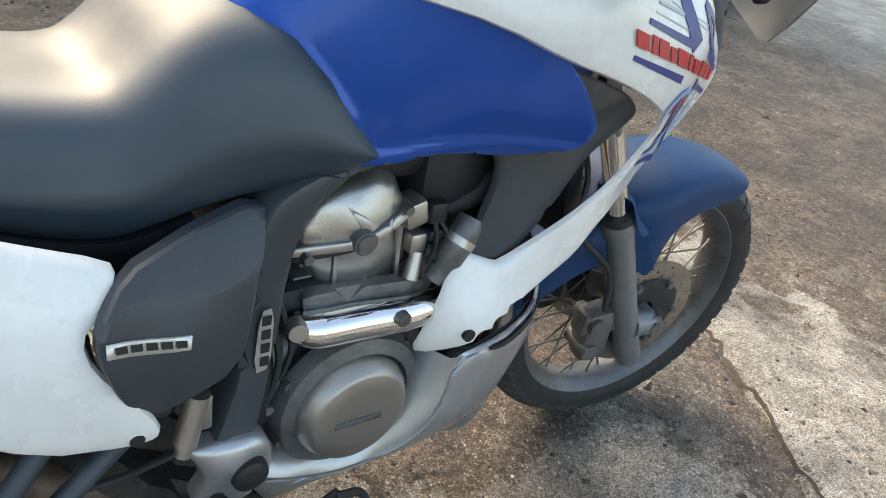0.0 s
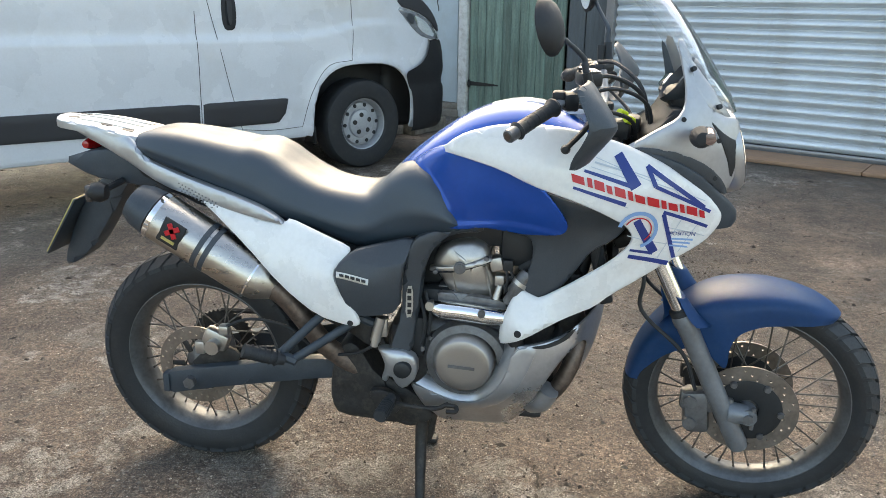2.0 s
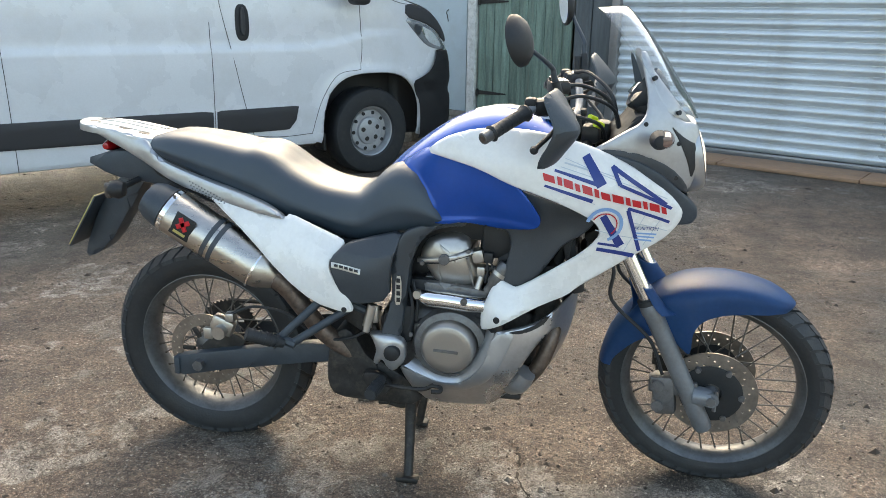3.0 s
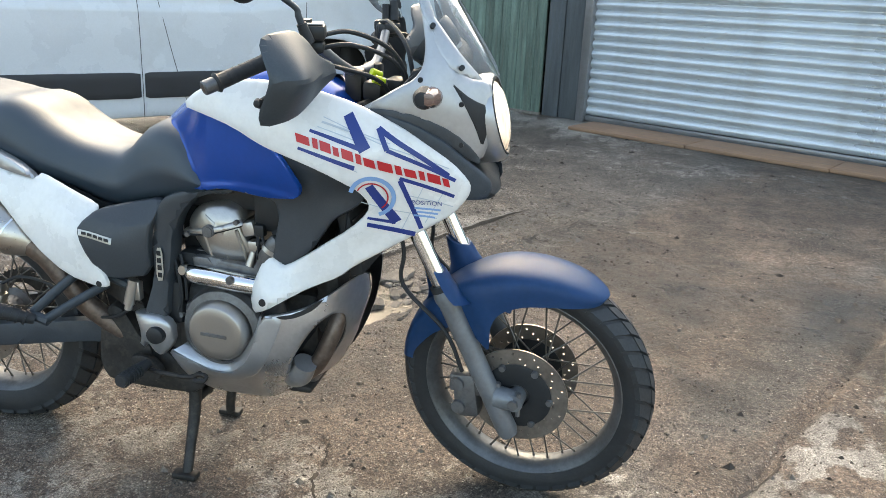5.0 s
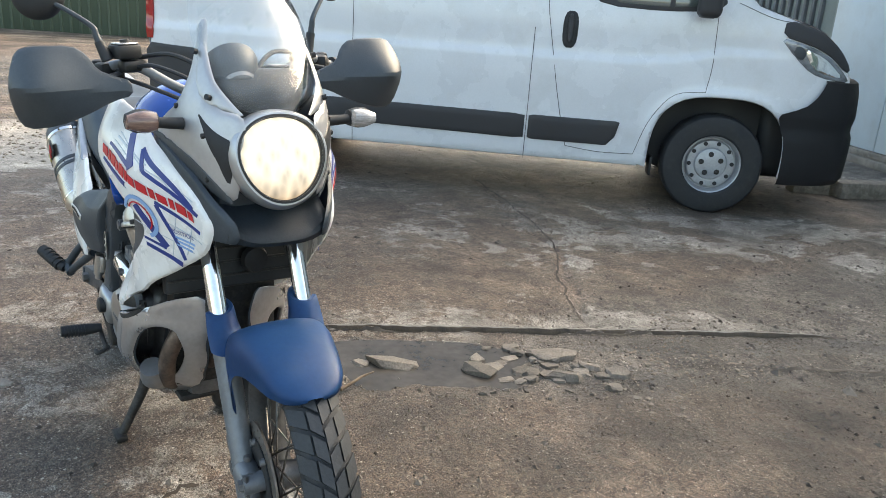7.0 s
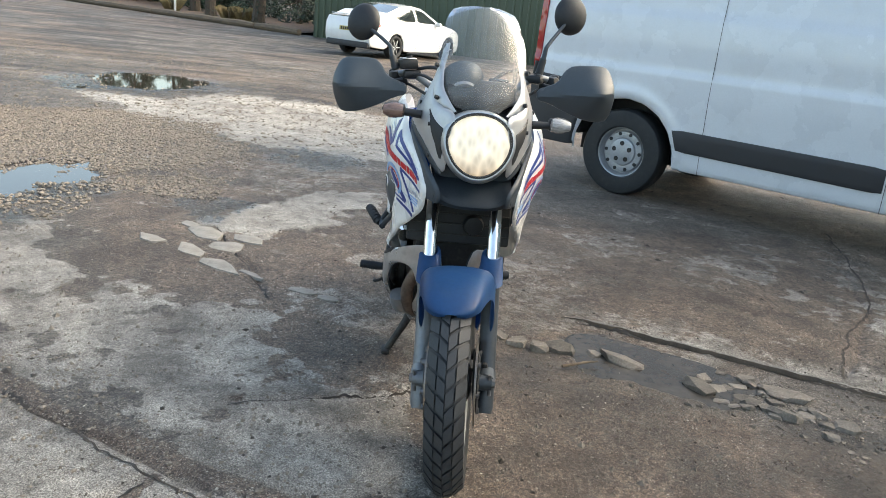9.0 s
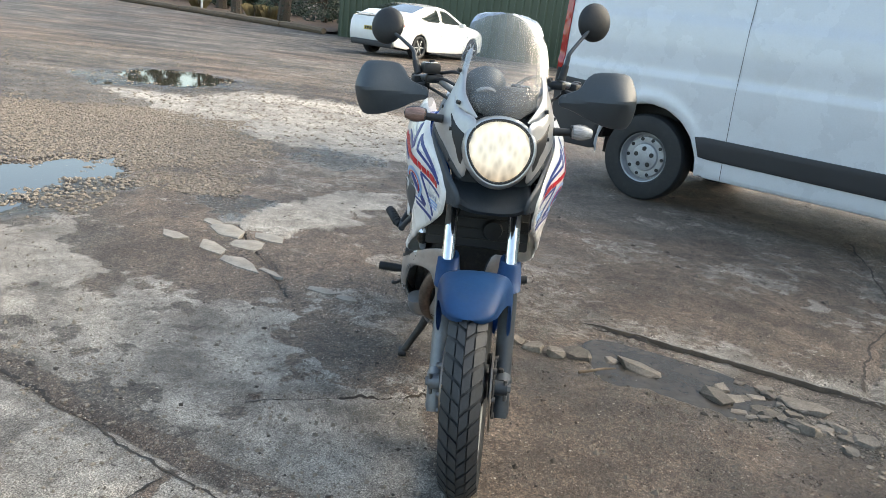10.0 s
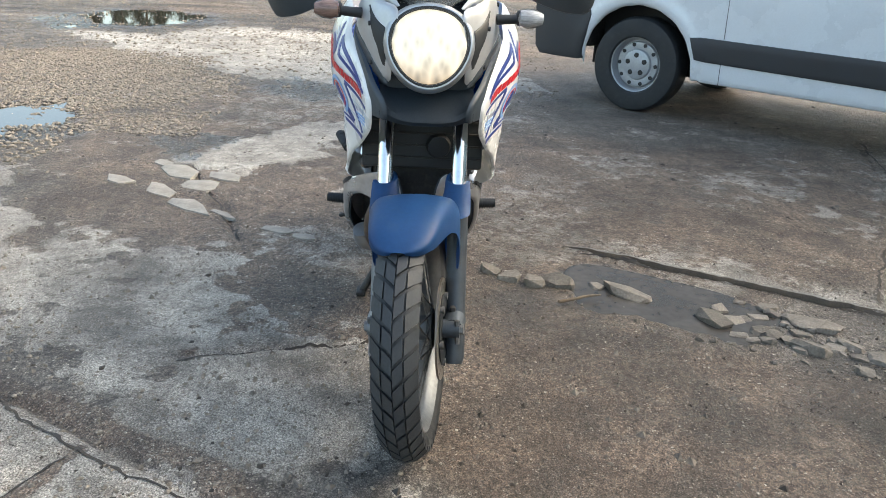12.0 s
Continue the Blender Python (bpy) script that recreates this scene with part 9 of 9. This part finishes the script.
for s, pl in SIDES:
    part("screen_flank", panel([(1.225, 1.270), (1.262, 1.232), (1.318, 1.165), (1.362, 1.112), (1.385, 1.085), (1.345, 1.098), (1.300, 1.130), (1.262, 1.190)], lambda p: COWL(p) + 0.001 - 0.4 * np.clip(p[:, 0] - 1.33, 0, 1), pl, 0.012, 0.006, 0.008, 1), M["cowlsilver"], BIKE, "silver screen mounting flank")
    for x, y, z in ((1.268, 0.128, 1.205), (1.335, 0.124, 1.120)):
        part("screen_bolt", tube([(x, s * y, z), (x + 0.004, s * (y + 0.009), z + 0.003)], 0.0060, 12, curve=False), M["black"], BIKE)
    if s > 0:
        part("screen_stay", panel([(1.218, 1.262), (1.232, 1.250), (1.266, 1.165), (1.266, 1.110), (1.246, 1.120), (1.238, 1.180)], 0.108, pl, 0.02, 0.004, 0.010, 1), M["dark"], BIKE, "dark screen bracket")
dash = part("instrument_panel", join(rbox((0, 0, 0), (0.09, 0.20, 0.085), 0.03, 3), rbox((-0.02, 0.055, 0.028), (0.05, 0.075, 0.05), 0.02, 2), rbox((-0.02, -0.05, 0.028), (0.05, 0.085, 0.05), 0.02, 2)), M["black"], BIKE, "black instrument cluster", pose(1.280, 0, 1.128, 0, -38, 0))
di = dash.matrix_basis.inverted()
face = Vector((-0.80, -0.05, 0.60)).to_track_quat("Y", "Z").to_matrix().to_4x4()
dm = di @ Matrix.Translation((1.262, -0.052, 1.166)) @ face @ Matrix.Scale(1.34, 4)
dial = part("dial", move(lathe([(0.022, -0.034), (0.030, -0.030), (0.040, -0.012), (0.046, 0.010), (0.045, 0.016), (0.042, 0.004), (0.0415, -0.002)], 40), dm), M["darkgrey"], dash, "round dial in a dark hood")
# pale material stands in for the bright reflection on the dial glass
part("dial_face", move(lathe([(0, 0.0), (0.0415, 0.0), (0.0415, -0.004)], 36), dm), M["badge"], dial, "pale dial face")
part("dial_back", move(lathe([(0, -0.0365), (0.026, -0.0355), (0.030, -0.029)], 32), dm), M["silverdull"], dial, "pale round dial back")
part("needle", move(rbox((0.008, 0.002, 0.008), (0.003, 0.002, 0.036), 0.0, 1, pose(0, 0, 0, 0, 35, 0)), dm), M["red"], dial)
part("display", move(rbox((0, 0, 0), (0.060, 0.010, 0.040), 0.006, 2), di @ Matrix.Translation((1.236, 0.055, 1.165)) @ face), M["glass"], dash, "dark trip display")
part("dash_shroud", panel([(1.175, 1.05), (1.215, 1.085), (1.235, 1.12), (1.29, 1.10), (1.33, 1.05), (1.30, 0.99), (1.18, 1.0)], 0.145, R, 0.03, 0.01, 0.29, 1), M["black"], BIKE)


# handlebar and controls
def barpart(name, bm, material, parent, label="", angle=38):
    return part(name, move(bm, STEER), material, parent, label, angle=angle)


bar = barpart("handlebar", tube([(0.955, -0.36, 1.122), (1.005, -0.28, 1.150), (1.050, -0.20, 1.170), (1.072, -0.11, 1.120), (1.078, -0.05, 1.095), (1.078, 0.05, 1.095), (1.072, 0.11, 1.120), (1.050, 0.20, 1.170), (1.005, 0.28, 1.150), (0.955, 0.36, 1.122)], 0.0112, 12), M["forkgrey"], BIKE, "satin silver handlebar")
for s in (-1, 1):
    barpart("bar_clamp", rbox((1.080, s * 0.05, 1.065), (0.045, 0.035, 0.075), 0.008, 2), M["black"], bar)
for s in (-1, 1):
    def y(v):
        return s * v
    e0, e1 = Vector((0.932, y(0.400), 1.109)), Vector((1.000, y(0.288), 1.148))
    g = barpart("grip", tube([e0 + (e1 - e0) * t for t in (0.06, 0.10, 0.14, 0.5, 0.9, 0.95, 1.0)], [0.0165, 0.021, 0.0165, 0.0155, 0.0165, 0.022, 0.020], 14, curve=False), M["rubber"], bar, "black rubber grip")
    for k in range(5):
        part("grip_rib", move(tube([e0 + (e1 - e0) * (0.25 + 0.13 * k), e0 + (e1 - e0) * (0.29 + 0.13 * k)], 0.0163, 12, curve=False), STEER), M["rubber"], g)
    barpart("bar_end", tube([e0 - (e1 - e0) * 0.13, e0 - (e1 - e0) * 0.11, e0 + (e1 - e0) * 0.06], [0.0125, 0.0150, 0.0150], 14, curve=False), M["alloydark"], bar, "grey metal bar-end weight")
    barpart("end_screw", tube([e0 - (e1 - e0) * 0.137, e0 - (e1 - e0) * 0.125], 0.008, 10, curve=False), M["pipe"], bar)
    barpart("switch_box", join(rbox((1.025, y(0.250), 1.155), (0.038, 0.048, 0.042), 0.012, 2, pose(0, 0, 0, 0, 0, s * -32)), rbox((1.005, y(0.262), 1.165), (0.03, 0.03, 0.03), 0.008), rbox((1.03, y(0.222), 1.150), (0.03, 0.02, 0.045), 0.006)), M["black"], bar, "black switch housing")
    barpart("lever", join(tube([(1.062, y(0.225), 1.150), (1.080, y(0.27), 1.140), (1.078, y(0.335), 1.118), (1.048, y(0.405), 1.088)], [0.008, 0.008, 0.006, 0.006], 8), move(lathe([(0, -0.0105), (0.0075, -0.0075), (0.0105, 0), (0.0075, 0.0075), (0, 0.0105)], 12), Matrix.Translation((1.045, y(0.410), 1.085)))), M["black"], bar, "black lever with ball end")
    barpart("lever_clamp", join(rbox((1.060, y(0.195), 1.168), (0.034, 0.06, 0.028), 0.010, 2, pose(0, 0, 0, 0, 0, s * -25)), tube([(1.048, y(0.200), 1.185), (1.046, y(0.206), 1.225)], 0.010, 10, curve=False)), M["black"], bar)
    GT = tps([(0.447, 1.13, 1.078), (0.435, 1.19, 1.068), (0.32, 1.215, 1.082), (0.24, 1.13, 1.092), (0.40, 1.05, 1.086), (0.30, 1.07, 1.094), (0.36, 1.13, 1.120), (0.445, 1.08, 1.066), (0.27, 1.17, 1.092), (0.415, 1.13, 1.118), (0.41, 1.19, 1.090)])
    gd = barpart("handguard", panel([(0.448, 1.125), (0.442, 1.165), (0.425, 1.208), (0.395, 1.218), (0.315, 1.216), (0.288, 1.198), (0.270, 1.165), (0.235, 1.150), (0.205, 1.140), (0.205, 1.108), (0.245, 1.098), (0.300, 1.070), (0.360, 1.048), (0.425, 1.040), (0.442, 1.070)], lambda p: GT(p) + 0.022 * np.clip(1 - np.abs(p[:, 1] - 1.118 - 0.08 * (p[:, 0] - 0.205)) / 0.075, -0.4, 1), lambda a, b, h: (h, y(a), b), 0.010, 0.005, 0.006, 1), M["guard"], bar, "scuffed black plastic handguard with a raised ridge", 16)
res = barpart("fluid_reservoir", rbox((1.062, -0.208, 1.200), (0.050, 0.058, 0.032), 0.008, 2, pose(0, 0, 0, 0, 0, 25)), M["black"], bar, "square brake fluid reservoir")
part("reservoir_label", move(rbox((1.062, -0.208, 1.2175), (0.040, 0.046, 0.003), 0.002, 1, pose(0, 0, 0, 0, 0, 25)), STEER), M["badge"], res)
barpart("cable", join(tube([(1.045, -0.18, 1.185), (1.10, -0.11, 1.192), (1.17, -0.04, 1.145), (1.20, -0.02, 1.06), (1.19, -0.02, 0.95)], 0.0055, 8), tube([(1.05, -0.20, 1.16), (1.12, -0.15, 1.170), (1.19, -0.06, 1.12), (1.21, -0.03, 1.02)], 0.005, 8), tube([(1.03, -0.22, 1.14), (1.10, -0.16, 1.12), (1.16, -0.08, 1.08), (1.17, 0.0, 0.99)], 0.005, 8)), M["rubber"], bar, "black control cables")
barpart("cable", join(tube([(1.045, 0.18, 1.185), (1.10, 0.11, 1.19), (1.17, 0.05, 1.14), (1.20, 0.03, 1.03)], 0.0055, 8), tube([(1.03, 0.22, 1.14), (1.10, 0.15, 1.10), (1.15, 0.07, 1.06), (1.16, 0.01, 0.98)], 0.005, 8)), M["rubber"], bar, "black control cables")
barpart("cable_sleeve", join(tube([(1.145, -0.090, 1.090), (1.160, -0.070, 1.080)], 0.0095, 10, curve=False), tube([(1.125, -0.06, 1.10), (1.14, -0.04, 1.09)], 0.0085, 10, curve=False)), M["acid"], bar, "acid yellow cable sleeve")
barpart("ignition_lock", join(tube([(1.10, 0, 1.0), (1.085, 0, 1.055)], 0.024, 16, curve=False), rbox((1.13, -0.05, 1.055), (0.05, 0.05, 0.05), 0.012), rbox((1.15, 0.03, 1.05), (0.05, 0.06, 0.05), 0.012)), M["black"], bar)
for s, base, knee, c in ((-1, (1.035, -0.250, 1.165), (1.015, -0.275, 1.235), (0.945, -0.368, 1.300)), (1, (1.095, 0.200, 1.200), (1.090, 0.215, 1.285), (1.035, 0.290, 1.385))):
    c = Vector(c)
    mr = part("mirror", move(lathe([(0, 0.020), (0.022, 0.018), (0.042, 0.010), (0.052, -0.002), (0.053, -0.010), (0.050, -0.012), (0, -0.011)], 32), Matrix.Translation(c) @ pose(0, 0, 0, 0, -14 if s < 0 else -6, -22 if s < 0 else 16) @ Matrix.Diagonal((1, 1.05, 1.13, 1)) @ pose(0, 0, 0, 0, 0, -90)), M["black"], BIKE, "round black mirror on a thin stem")
    part("mirror_glass", move(lathe([(0, -0.0125), (0.046, -0.0125), (0.0465, -0.011)], 32), Matrix.Translation(c) @ pose(0, 0, 0, 0, -14 if s < 0 else -6, -22 if s < 0 else 16) @ Matrix.Diagonal((1, 1.05, 1.13, 1)) @ pose(0, 0, 0, 0, 0, -90)), M["chrome"], mr)
    part("mirror_stem", tube([base, Vector(base).lerp(Vector(knee), 0.7), knee, (Vector(knee) + c) / 2, c + Vector((0.012, -s * 0.012, -0.015))], [0.009, 0.0075, 0.0062, 0.0055, 0.0055], 10), M["dark"], mr)
    part("stem_boot", tube([base, Vector(base).lerp(Vector(knee), 0.55)], [0.013, 0.0105], 12, curve=False), M["rubber"], mr)
